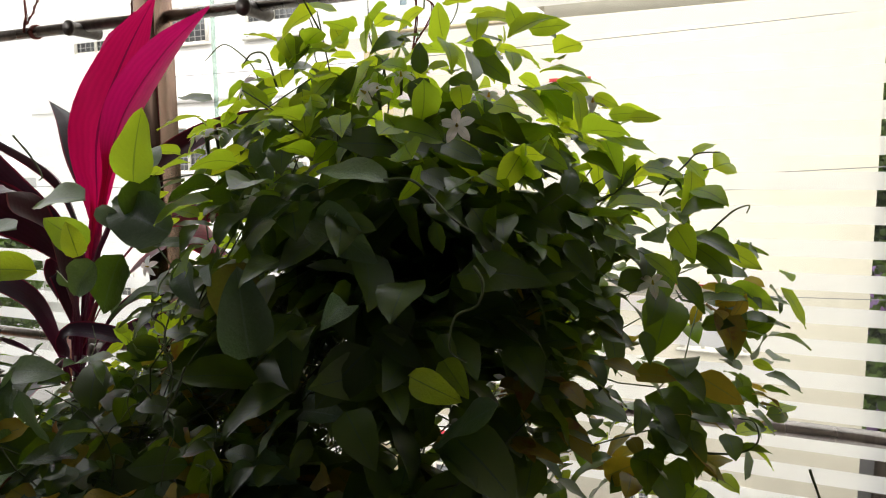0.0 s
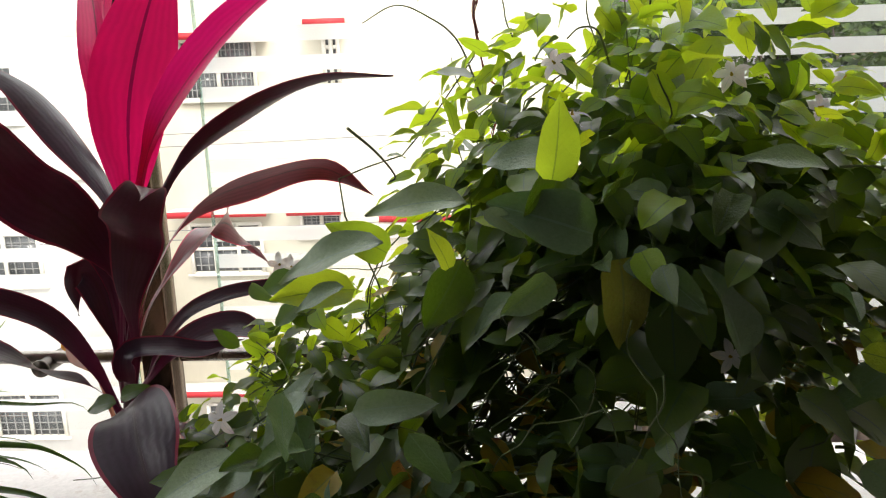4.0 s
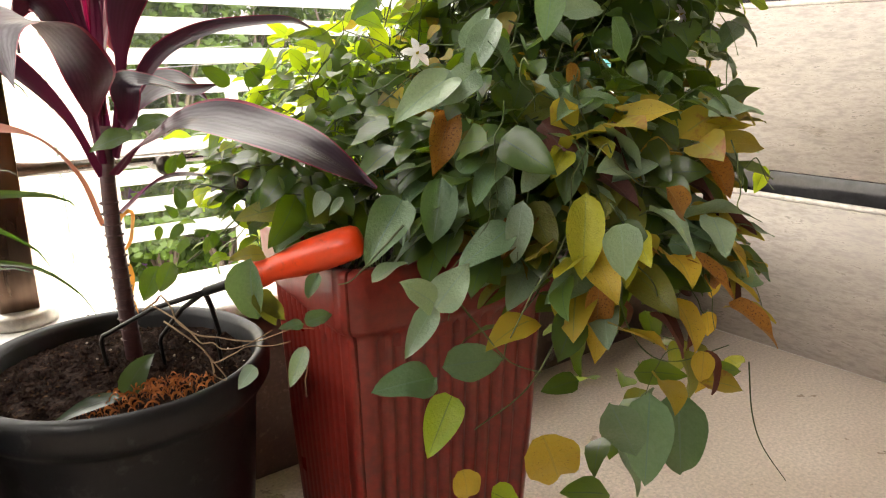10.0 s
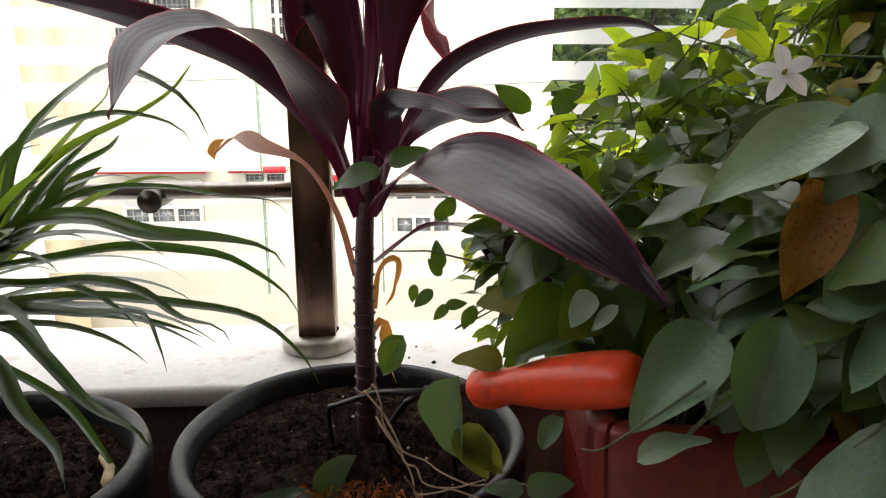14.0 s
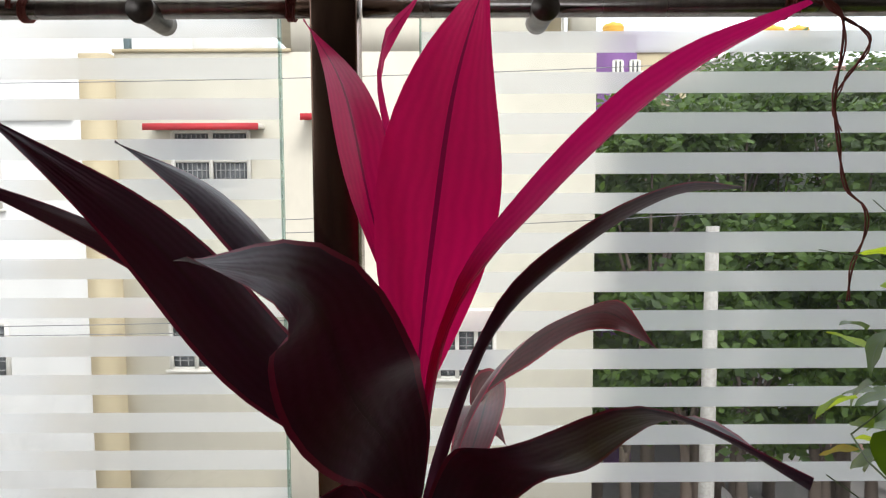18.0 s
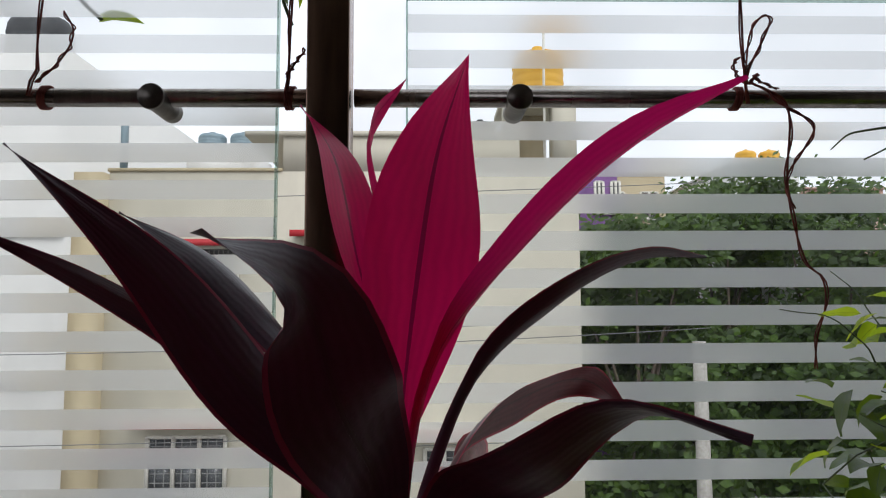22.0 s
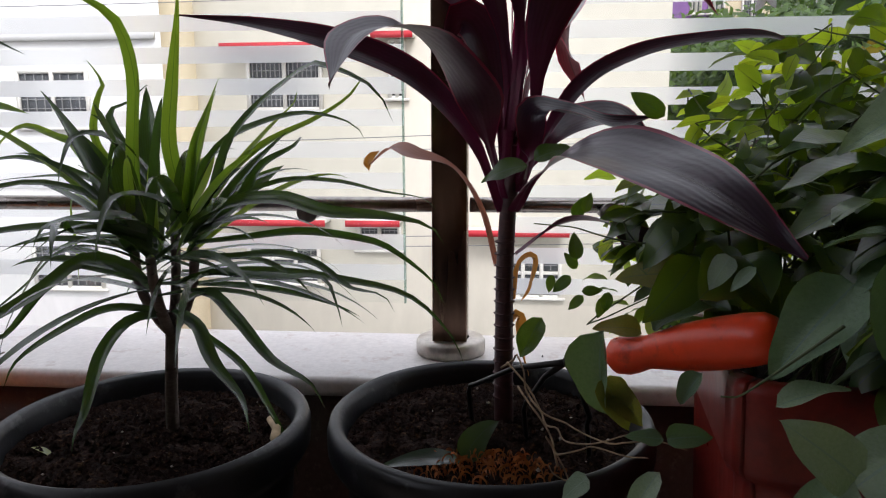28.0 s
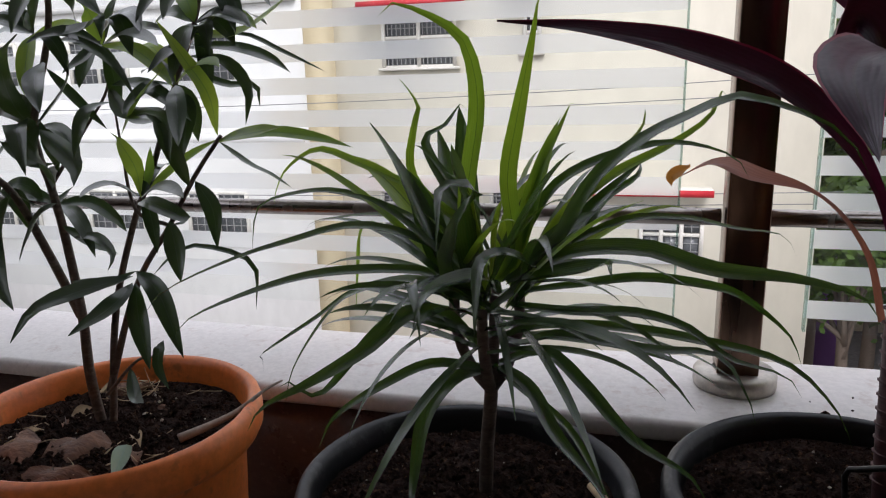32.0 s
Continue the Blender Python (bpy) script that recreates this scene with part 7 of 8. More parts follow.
bush_leaf((0.778, 0.620, 0.910), (1.00, 0.00, 0.04), (0.08, -0.79, 0.15), 0.028, LEAVES_YOUNG_LIT[0])
bush_leaf((0.776, 0.620, 0.888), (0.36, 0.00, -0.93), (0.09, -0.79, 0.18), 0.036, LEAVES_YOUNG_LIT[1])
bush_leaf((0.874, 0.660, 0.793), (0.89, 0.00, -0.46), (-0.02, -0.60, 0.47), 0.037, LEAVES_YOUNG_LIT[0])
bush_leaf((0.880, 0.660, 0.760), (0.91, 0.00, -0.42), (-0.03, -0.59, 0.49), 0.045, LEAVES_YOUNG_LIT[0])
bush_leaf((0.834, 0.640, 0.842), (0.98, 0.00, -0.22), (0.01, -0.70, 0.33), 0.018, LEAVES_YOUNG_LIT[0])
bush_leaf((0.901, 0.660, 0.693), (0.95, 0.00, -0.32), (-0.05, -0.68, 0.47), 0.019, LEAVES_YOUNG_LIT[0])
bush_leaf((0.229, 0.600, 0.746), (-0.88, 0.00, -0.48), (-0.37, -0.80, -0.07), 0.042, LEAVES_BIG[1])
bush_leaf((0.235, 0.580, 0.719), (-0.77, 0.00, -0.64), (-0.39, -0.80, -0.03), 0.033, LEAVES_BIG[1])
bush_leaf((0.125, 0.720, 0.628), (-0.81, 0.00, 0.58), (-0.16, -0.78, 0.21), 0.039, LEAVES[0])
bush_leaf((0.145, 0.720, 0.626), (0.71, 0.00, 0.71), (-0.19, -0.78, 0.21), 0.038, LEAVES[1])
bush_leaf((0.211, 0.520, 0.758), (0.75, 0.00, -0.66), (-0.35, -0.69, 0.01), 0.030, LEAVES_BIG[1])
bush_leaf((0.023, 0.700, 0.480), (-0.16, 0.00, -0.99), (-0.04, -0.77, 0.40), 0.018, LEAVES[0])
bush_leaf((0.053, 0.700, 0.460), (-0.71, 0.00, -0.71), (-0.07, -0.77, 0.42), 0.020, LEAVES[0])
bush_leaf((0.047, 0.710, 0.484), (-0.57, 0.00, 0.82), (-0.06, -0.77, 0.39), 0.019, LEAVES[1])
bush_leaf((0.071, 0.680, 0.464), (-0.32, 0.00, -0.95), (-0.09, -0.76, 0.42), 0.022, LEAVES[0])
bush_leaf((0.012, 0.680, 0.440), (-0.50, 0.00, -0.86), (-0.02, -0.57, 0.59), 0.042, LEAVES[2])
bush_leaf((0.044, 0.720, 0.532), (0.48, 0.00, 0.88), (-0.06, -0.79, 0.34), 0.025, LEAVES[1])
bush_leaf((-0.003, 0.660, 0.585), (-0.99, 0.00, -0.14), (-0.01, -0.50, 0.55), 0.042, LEAVES[1])
bush_leaf((0.002, 0.660, 0.590), (0.90, 0.00, 0.44), (-0.01, -0.50, 0.55), 0.037, LEAVES[1])
bush_leaf((0.037, 0.660, 0.487), (-0.73, 0.00, -0.68), (-0.06, -0.78, 0.38), 0.022, LEAVES[0])
bush_leaf((0.047, 0.660, 0.473), (0.99, 0.00, 0.10), (-0.07, -0.77, 0.40), 0.019, LEAVES[0])
bush_leaf((0.010, 0.620, 0.459), (-0.47, 0.00, -0.88), (-0.02, -0.67, 0.50), 0.034, LEAVES[2])
bush_leaf((0.071, 0.660, 0.473), (-0.20, 0.00, -0.98), (-0.10, -0.77, 0.40), 0.020, LEAVES[1])
bush_leaf((0.044, 0.680, 0.498), (-0.12, 0.00, 0.99), (-0.07, -0.78, 0.36), 0.025, LEAVES[1])
bush_leaf((0.052, 0.700, 0.540), (0.27, 0.00, 0.96), (-0.07, -0.79, 0.31), 0.019, LEAVES[1])


def flower(p, facing, size):
    """A white flower of five narrow petals on a green tube."""
    f = Vector(facing).normalized()
    side = f.orthogonal().normalized()
    up_ = f.cross(side)
    c = Vector(p) - BB
    head = part("flower", tube([c - f * 0.016, c - f * 0.008, c], 0.0012, 6, 0.002), M_VINE, bush, "small white five-petalled flower")
    for k in range(5):
        a = 6.2832 * k / 5 + 0.3
        d = side * math.cos(a) + up_ * math.sin(a)
        pts = bezier([c, c + d * size * 0.2 + f * 0.003, c + d * size * 0.38 + f * 0.002, c + d * size * 0.52 - f * 0.003], 6)
        part("petal", blade(pts, size * 0.26, lance, f, 0.15, 0, 0.0, 2, k), M_PETAL, head)
    part("centre", tube([c - f * 0.001, c + f * 0.002, c + f * 0.005], 0.0016, 6, 0.0006), M_LEAF_YELLOW, head)


def tendril(points):
    part("tendril", tube([Vector(p) - BB for p in smooth_line(points, 26)], 0.0011, 6, 0.0006), M_VINE, bush, "thin green tendril")


def dry_tendril(points):
    r = random.Random(len(points) * 7 + int(points[0][0] * 1000))
    for k in range(1):
        way = [Vector(p) - BB + Vector((r.uniform(-1, 1), r.uniform(-1, 1), r.uniform(-1, 1))) * 0.003 for p in points]
        way = [q for a, b in zip(way, way[1:]) for q in (a, a.lerp(b, 0.5) + Vector((r.uniform(-1, 1), r.uniform(-1, 1), r.uniform(-1, 1))) * 0.004)] + way[-1:]
        part("tendril", tube(smooth_line(way, 36), 0.0010, 6, 0.0005), M_DRYVINE, bush, "dry tan tendril")


flower((0.485, 0.462, 0.898), (0, -0.2, 1), 0.029)
flower((0.478, 0.512, 0.939), (-0.5, -0.7, 0.4), 0.029)
flower((0.200, 0.655, 0.744), (0, -1, 0.2), 0.029)
flower((0.199, 0.451, 0.661), (-0.3, -1, 0.3), 0.030)
flower((0.610, 0.456, 0.707), (0, -1, 0.3), 0.029)
flower((0.617, 0.500, 0.928), (0, -0.3, 1), 0.029)
flower((0.477, 0.460, 0.893), (0, -0.1, 1), 0.029)
flower((0.685, 0.500, 0.898), (0.3, -0.8, 0.2), 0.029)
flower((0.821, 0.600, 0.767), (0, -0.6, 0.8), 0.029)
flower((0.613, 0.550, 0.944), (0.2, -0.4, 0.8), 0.029)
flower((0.675, 0.600, 0.928), (0.3, -0.5, 0.8), 0.029)
flower((0.764, 0.620, 0.921), (0.2, -0.5, 0.8), 0.029)
flower((0.201, 0.700, 0.731), (0, -1, 0.2), 0.029)
flower((0.612, 0.490, 0.925), (-0.4, -0.8, 0.4), 0.029)
tendril([(0.818, 0.66, 0.839), (0.826, 0.66, 0.852), (0.84, 0.66, 0.867), (0.849, 0.66, 0.876), (0.868, 0.66, 0.877)])
tendril([(0.861, 0.66, 0.806), (0.873, 0.66, 0.819), (0.882, 0.66, 0.827), (0.893, 0.66, 0.831), (0.891, 0.66, 0.824)])
tendril([(0.664, 0.42, 0.859), (0.686, 0.415, 0.859), (0.703, 0.41, 0.849), (0.72, 0.405, 0.835), (0.738, 0.4, 0.826)])
tendril([(0.52, 0.5, 0.936), (0.51, 0.5, 0.962), (0.496, 0.5, 0.965), (0.486, 0.5, 0.957)])
tendril([(0.864, 0.62, 0.618), (0.892, 0.62, 0.622), (0.907, 0.62, 0.634), (0.904, 0.62, 0.651), (0.891, 0.62, 0.653)])
tendril([(0.42, 0.62, 0.915), (0.398, 0.63, 0.969), (0.368, 0.64, 0.994), (0.337, 0.65, 1.006), (0.302, 0.66, 0.991)])
tendril([(0.325, 0.4, 0.896), (0.344, 0.4, 0.879), (0.356, 0.4, 0.863), (0.352, 0.4, 0.859)])
tendril([(0.736, 0.4, 0.806), (0.743, 0.398, 0.796), (0.74, 0.396, 0.782), (0.726, 0.394, 0.774), (0.723, 0.392, 0.753), (0.735, 0.39, 0.747)])
tendril([(0.165, 0.43, 0.508), (0.146, 0.438, 0.487), (0.129, 0.445, 0.469), (0.119, 0.453, 0.457), (0.111, 0.46, 0.454)])
tendril([(0.34, 0.4, 0.459), (0.305, 0.393, 0.421), (0.264, 0.387, 0.396), (0.246, 0.38, 0.366)])
tendril([(0.319, 0.36, 0.427), (0.312, 0.36, 0.404), (0.301, 0.36, 0.382), (0.259, 0.36, 0.339), (0.193, 0.36, 0.319)])
tendril([(0.166, 0.36, 0.46), (0.193, 0.353, 0.423), (0.223, 0.347, 0.385), (0.261, 0.34, 0.364)])
tendril([(0.945, 0.6, 0.625), (0.96, 0.6, 0.577), (0.952, 0.6, 0.544)])
tendril([(0.279, 0.33, 0.504), (0.26, 0.33, 0.478), (0.234, 0.33, 0.453), (0.208, 0.33, 0.417)])
tendril([(0.298, 0.3, 0.532), (0.323, 0.298, 0.497), (0.318, 0.296, 0.433), (0.356, 0.294, 0.377), (0.413, 0.292, 0.35), (0.507, 0.29, 0.344)])
tendril([(0.674, 0.35, 0.255), (0.685, 0.343, 0.178), (0.716, 0.337, 0.116), (0.787, 0.33, 0.035)])
tendril([(1.114, 0.6, 0.249), (1.179, 0.6, 0.169), (1.195, 0.6, 0.138)])
tendril([(0.379, 0.75, 1.037), (0.368, 0.76, 1.037), (0.36, 0.77, 1.036), (0.351, 0.78, 1.026)])
dry_tendril([(-0.025, 0.62, 0.415), (-0.014, 0.6, 0.432), (-0.002, 0.58, 0.413), (0.01, 0.56, 0.395), (0.036, 0.54, 0.389), (0.07, 0.52, 0.392), (0.102, 0.5, 0.401)])
dry_tendril([(-0.017, 0.61, 0.423), (0.003, 0.585, 0.405), (0.012, 0.56, 0.39), (0.026, 0.535, 0.388), (0.064, 0.51, 0.402)])
dry_tendril([(-0.011, 0.6, 0.406), (0.008, 0.575, 0.383), (0.022, 0.55, 0.371), (0.043, 0.525, 0.386), (0.079, 0.5, 0.389)])
dry_tendril([(0.023, 0.56, 0.357), (0.009, 0.553, 0.383), (0.026, 0.547, 0.348), (0.012, 0.54, 0.364)])
dry_tendril([(0.076, 0.47, 0.394), (0.077, 0.47, 0.371), (0.075, 0.47, 0.345)])



# ---- strings tied to the top rail, and a trailing pothos ----
hanging = thing("hanging_string", "thin maroon strings tied to the top rail", "string")


def string_line(points):
    way = smooth_line(points, 44)
    part("strand", tube(way, 0.0015, 6, 0.0011), M_STRING, hanging)
    turn = [p + Vector((math.cos(k * 0.55) * 0.0028, math.sin(k * 0.55) * 0.0028, 0)) for k, p in enumerate(way)]
    part("strand", tube(turn, 0.0011, 6, 0.0008), M_STRING, hanging)


string_line([(-0.434, 0.982, 1.135), (-0.433, 0.982, 1.15), (-0.425, 0.982, 1.157), (-0.425, 0.982, 1.197), (-0.421, 0.982, 1.252), (-0.419, 0.982, 1.315), (-0.42, 0.982, 1.482), (-0.433, 0.982, 1.891)])
string_line([(-0.426, 0.982, 1.15), (-0.407, 0.982, 1.166), (-0.39, 0.982, 1.19), (-0.386, 0.982, 1.212), (-0.397, 0.982, 1.232)])
string_line([(-0.147, 0.982, 1.123), (-0.147, 0.982, 1.144), (-0.144, 0.982, 1.156), (-0.142, 0.982, 1.215), (-0.14, 0.982, 1.278), (-0.141, 0.982, 1.484), (-0.144, 0.982, 1.895)])
string_line([(-0.146, 0.982, 1.156), (-0.137, 0.982, 1.172), (-0.126, 0.982, 1.187), (-0.128, 0.982, 1.19)])
string_line([(0.377, 0.982, 1.127), (0.376, 0.982, 1.144), (0.375, 0.982, 1.178), (0.375, 0.982, 1.234), (0.375, 0.982, 1.292), (0.381, 0.982, 1.487), (0.397, 0.982, 1.903)])
string_line([(0.376, 0.982, 1.15), (0.383, 0.982, 1.172), (0.399, 0.982, 1.203), (0.408, 0.982, 1.225), (0.4, 0.982, 1.231), (0.384, 0.982, 1.209), (0.377, 0.982, 1.165)])
string_line([(0.379, 0.982, 1.15), (0.366, 0.982, 1.162), (0.364, 0.982, 1.175), (0.371, 0.982, 1.181)])
string_line([(0.38, 0.982, 1.152), (0.399, 0.982, 1.144), (0.42, 0.982, 1.131), (0.425, 0.982, 1.103), (0.419, 0.982, 1.042), (0.423, 0.982, 0.994), (0.436, 0.982, 0.946), (0.453, 0.982, 0.928), (0.455, 0.982, 0.898), (0.444, 0.982, 0.863), (0.439, 0.982, 0.828)])
string_line([(0.399, 0.982, 1.144), (0.423, 0.982, 1.122), (0.453, 0.982, 1.103), (0.439, 0.982, 1.073), (0.419, 0.982, 1.042), (0.424, 0.982, 1.006)])
string_line([(0.381, 0.982, 1.15), (0.391, 0.982, 1.162), (0.388, 0.982, 1.156), (0.412, 0.982, 1.144)])

for x in (-0.422, -0.144, 0.372):
    for k in range(3):
        ringz = [(x + 0.003 * (k - 1) + 0.002 * math.sin(a), 1.0 - 0.0125 * math.cos(a), 1.138 + 0.0125 * math.sin(a)) for a in np.linspace(0, 6.2832, 18)]
        part("knot_loop", tube(ringz, 0.0017, 6), M_STRING, hanging)
pothos = thing("pothos_vine", "trailing pothos with green and yellow leaves outside the glass", "plant", (0, 0, 0))
part("stem", tube(smooth_line([(-0.50, 1.09, 1.80), (-0.48, 1.09, 1.45), (-0.46, 1.09, 1.338), (-0.445, 1.09, 1.313), (-0.423, 1.09, 1.284), (-0.405, 1.09, 1.268)], 20), 0.0032, 8, 0.0024), M_VINE, pothos)
part("leaf", blade(bezier([(-0.408, 1.09, 1.268), (-0.385, 1.085, 1.272), (-0.37, 1.08, 1.268), (-0.345, 1.078, 1.258)], 8), 0.022, heart, (0, -0.8, 0.6), 0.2, 0, 0.02, 4, 3), M_LEAF_YOUNG_LIT, pothos)
part("stem", tube(smooth_line([(-0.150, 1.0, 1.80), (-0.152, 1.0, 1.45), (-0.155, 1.0, 1.338), (-0.158, 1.0, 1.28), (-0.150, 1.0, 1.235), (-0.144, 1.0, 1.225)], 20), 0.0030, 8, 0.0020), M_VINE, pothos)
part("leaf", blade(bezier([(-0.138, 1.0, 1.36), (-0.130, 0.995, 1.33), (-0.128, 0.99, 1.29), (-0.134, 0.99, 1.24)], 8), 0.030, heart, (0.4, -0.9, 0.2), 0.2, 0, 0.02, 4, 5), M_LEAF_YOUNG_LIT, pothos)
part("leaf", blade(bezier([(-0.153, 1.0, 1.30), (-0.150, 0.99, 1.28), (-0.150, 0.985, 1.26), (-0.146, 0.985, 1.24)], 8), 0.016, heart, (-0.6, -0.8, 0.2), 0.3, 0, 0.02, 4, 6), M_LEAF, pothos)

# ---- litter on the soil ----
rl = random.Random(5)
coir = thing("coir_litter", "rust-brown coir husk scraps on the soil", "litter", (-0.035, 0.585, 0.335), kind="stuff")
scraps = Shape()
for k in range(170):
    a, q = rl.random() * 6.283, rl.random() ** 0.7 * 0.052
    c = Vector((q * math.cos(a) * 1.25, q * math.sin(a) * 0.6, rl.uniform(0.002, 0.016) * (1 - q / 0.07)))
    d = Vector((rl.uniform(-1, 1), rl.uniform(-1, 1), 0)).normalized()
    rad, turn = rl.uniform(0.002, 0.006), rl.uniform(2.0, 5.0)
    arc = [c + d * rad * math.cos(w) + Vector((0, 0, rad * math.sin(w))) + d.cross(Vector((0, 0, 1))) * w * 0.0012 for w in np.linspace(-0.4, turn, 8)]
    blade(arc, rl.uniform(0.002, 0.0055), strap, d.cross(Vector((0, 0, 1))), 0.2, rl.uniform(-50, 50), 0.05, 2, k, scraps)
part("husk", scraps, M_PEAT, coir)
sprout = thing("seedling", "small green seedling growing in the dark soil", "plant", (-0.055, 0.60, 0.335))
part("leaf", blade(bezier([(0, 0, 0.002), (-0.02, -0.012, 0.012), (-0.046, -0.02, 0.012), (-0.072, -0.026, 0.004)], 8), 0.020, ovate, (0, -0.4, 1), 0.2, 0, 0.02, 4, 1), M_LANCE, sprout)
part("leaf", blade(bezier([(0, 0, 0.002), (0.006, -0.004, 0.018), (0.016, -0.006, 0.034), (0.030, -0.008, 0.042)], 8), 0.026, ovate, (0, -0.8, 0.6), 0.2, 0, 0.02, 4, 2), M_LANCE, sprout)
root = thing("dry_root", "pale bare root lying on the soil", "root", (-0.239, 0.655, 0.330))
part("root_piece", tube([(-0.012, 0.02, 0.006), (0.0, 0.004, 0.004), (0.004, -0.012, 0.002), (0.012, -0.022, 0.0)], 0.0035, 8, 0.006), M_LITTER, root)
fallen = thing("fallen_leaf", "narrow fallen leaf on the dark soil", "leaf", (-0.436, 0.60, 0.327))
part("blade_piece", blade(bezier([(-0.018, 0.008, 0.003), (0, 0, 0.006), (0.02, -0.012, 0.002)], 6), 0.007, lance, (0, 0, 1), 0.3, 0, 0, 2, 1), M_LEAF_OLIVE, fallen)
# broad brown husks, straw, a pale folded leaf and scraps in the orange pot
for k, (x, y, ln, w, a, lift) in enumerate(((-0.725, 0.620, 0.070, 0.045, 0.5, 0.016), (-0.712, 0.576, 0.075, 0.034, 0.2, 0.010), (-0.795, 0.612, 0.068, 0.040, 2.4, 0.014), (-0.772, 0.745, 0.055, 0.030, 0.9, 0.014))):
    husk = thing("bark_husk", "curled dark brown dry husk on the soil", "litter", (x, y, 0.336), "soil litter")
    d = Vector((math.cos(a), math.sin(a), 0))
    run = bezier([d * -ln * 0.5 + Vector((0, 0, 0.002)), d * -ln * 0.2 + Vector((0, 0, lift * 1.3)), d * ln * 0.2 + Vector((0, 0, lift)), d * ln * 0.5 + Vector((0, 0, 0.003))], 9)
    part("husk_piece", blade(run, w, strap if k % 2 else ovate, (0.1, -0.5, 0.9), -0.35, 25 - 18 * k, 0.16, 6, 40 + k), M_HUSK, husk)
straw = thing("straw_litter", "thin tan straw strands on the soil", "litter", (POT_O[0], POT_O[1], 0.338), kind="stuff")
strands = Shape()
for k in range(46):
    a, q = rl.random() * 6.283, 0.02 + rl.random() ** 0.6 * 0.09
    c = Vector((q * math.cos(a), q * math.sin(a), rl.uniform(0.001, 0.006)))
    if k < 18:
        c = Vector((-0.03, 0.07, 0.006)) + Vector((rl.uniform(-1, 1), rl.uniform(-1, 1), rl.uniform(0, 0.5))) * 0.022
    d = Vector((rl.uniform(-1, 1), rl.uniform(-1, 1), rl.uniform(-0.1, 0.15))).normalized() * rl.uniform(0.008, 0.026)
    bow = Vector((-d.y, d.x, abs(d.length) * 0.5)) * rl.uniform(-0.6, 0.6)
    tube(bezier([c - d, c - d * 0.3 + bow, c + d * 0.3 + bow, c + d], 7), rl.uniform(0.0004, 0.0009), 5, 0.0004, strands)
part("strand", strands, M_LITTER, straw)
pale_leaf = thing("fallen_leaf", "pale green folded leaf on the soil of the orange pot", "leaf", (-0.668, 0.600, 0.341))
part("blade_piece", blade(bezier([(-0.006, 0.018, 0.014), (0, 0.004, 0.012), (0.003, -0.008, 0.006), (0.008, -0.020, 0.001)], 8), 0.017, ovate, (0.3, -0.5, 0.8), 0.55, 20, 0.03, 4, 3), M_LEAF_PALE, pale_leaf)
for k in range(16):
    a, q = rl.random() * 6.283, 0.03 + rl.random() * 0.085
    scrap = thing("dry_leaf_scrap", "small curled brown leaf scrap on the soil", "litter", (POT_O[0] + q * math.cos(a), POT_O[1] + q * math.sin(a), 0.338), "soil litter")
    ln, w = rl.uniform(0.010, 0.032), rl.uniform(0.25, 0.5)
    a2 = rl.random() * 6.283
    d = Vector((math.cos(a2), math.sin(a2), 0))
    run = bezier([d * -ln * 0.5, d * -ln * 0.15 + Vector((0, 0, 0.007)), d * ln * 0.2 + Vector((0, 0, 0.008)), d * ln * 0.5 + Vector((0, 0, 0.001))], 8)
    part("scrap", blade(run, ln * w, lance, (0, 0, 1), 0.7, rl.uniform(-80, 80), 0.12, 4, k), (M_HUSK, M_BARK, M_LITTER, M_HUSK)[k % 4], scrap)
twig = thing("dry_twig", "pale grey dry twig leaning on the orange pot's rim", "twig", (-0.645, 0.655, 0.343))
part("stick", tube(smooth_line([(0.0, 0.0, 0.002), (0.018, 0.022, 0.006), (0.036, 0.046, 0.012), (0.055, 0.075, 0.026), (0.066, 0.092, 0.030)], 14), 0.0048, 9, 0.0010), M_TWIG, twig)
for k, (x, y) in enumerate(((0.02, 0.93), (0.05, 0.91), (-0.02, 0.945), (0.10, 0.93), (0.03, 0.965), (-0.01, 0.915))):
    crumb = thing("soil_crumb", "dark soil crumb on the pale ledge", "crumb", (x, y, 0.311), "ledge crumbs")
    part("lump", clods(0.001, 0.0015, 1, k, 0.0045), M_SOIL, crumb, "", False)


# ---- outside: street, houses, trees ----
GZ = -7.2
ground = part("ground", Shape().add([(-900, -900, GZ), (900, -900, GZ), (900, 900, GZ), (-900, 900, GZ)], [(0, 1, 2, 3)]), M_ASPHALT, None, "", False)
tagged(ground, "grey dusty yard and street ground", "ground", kind="structure")


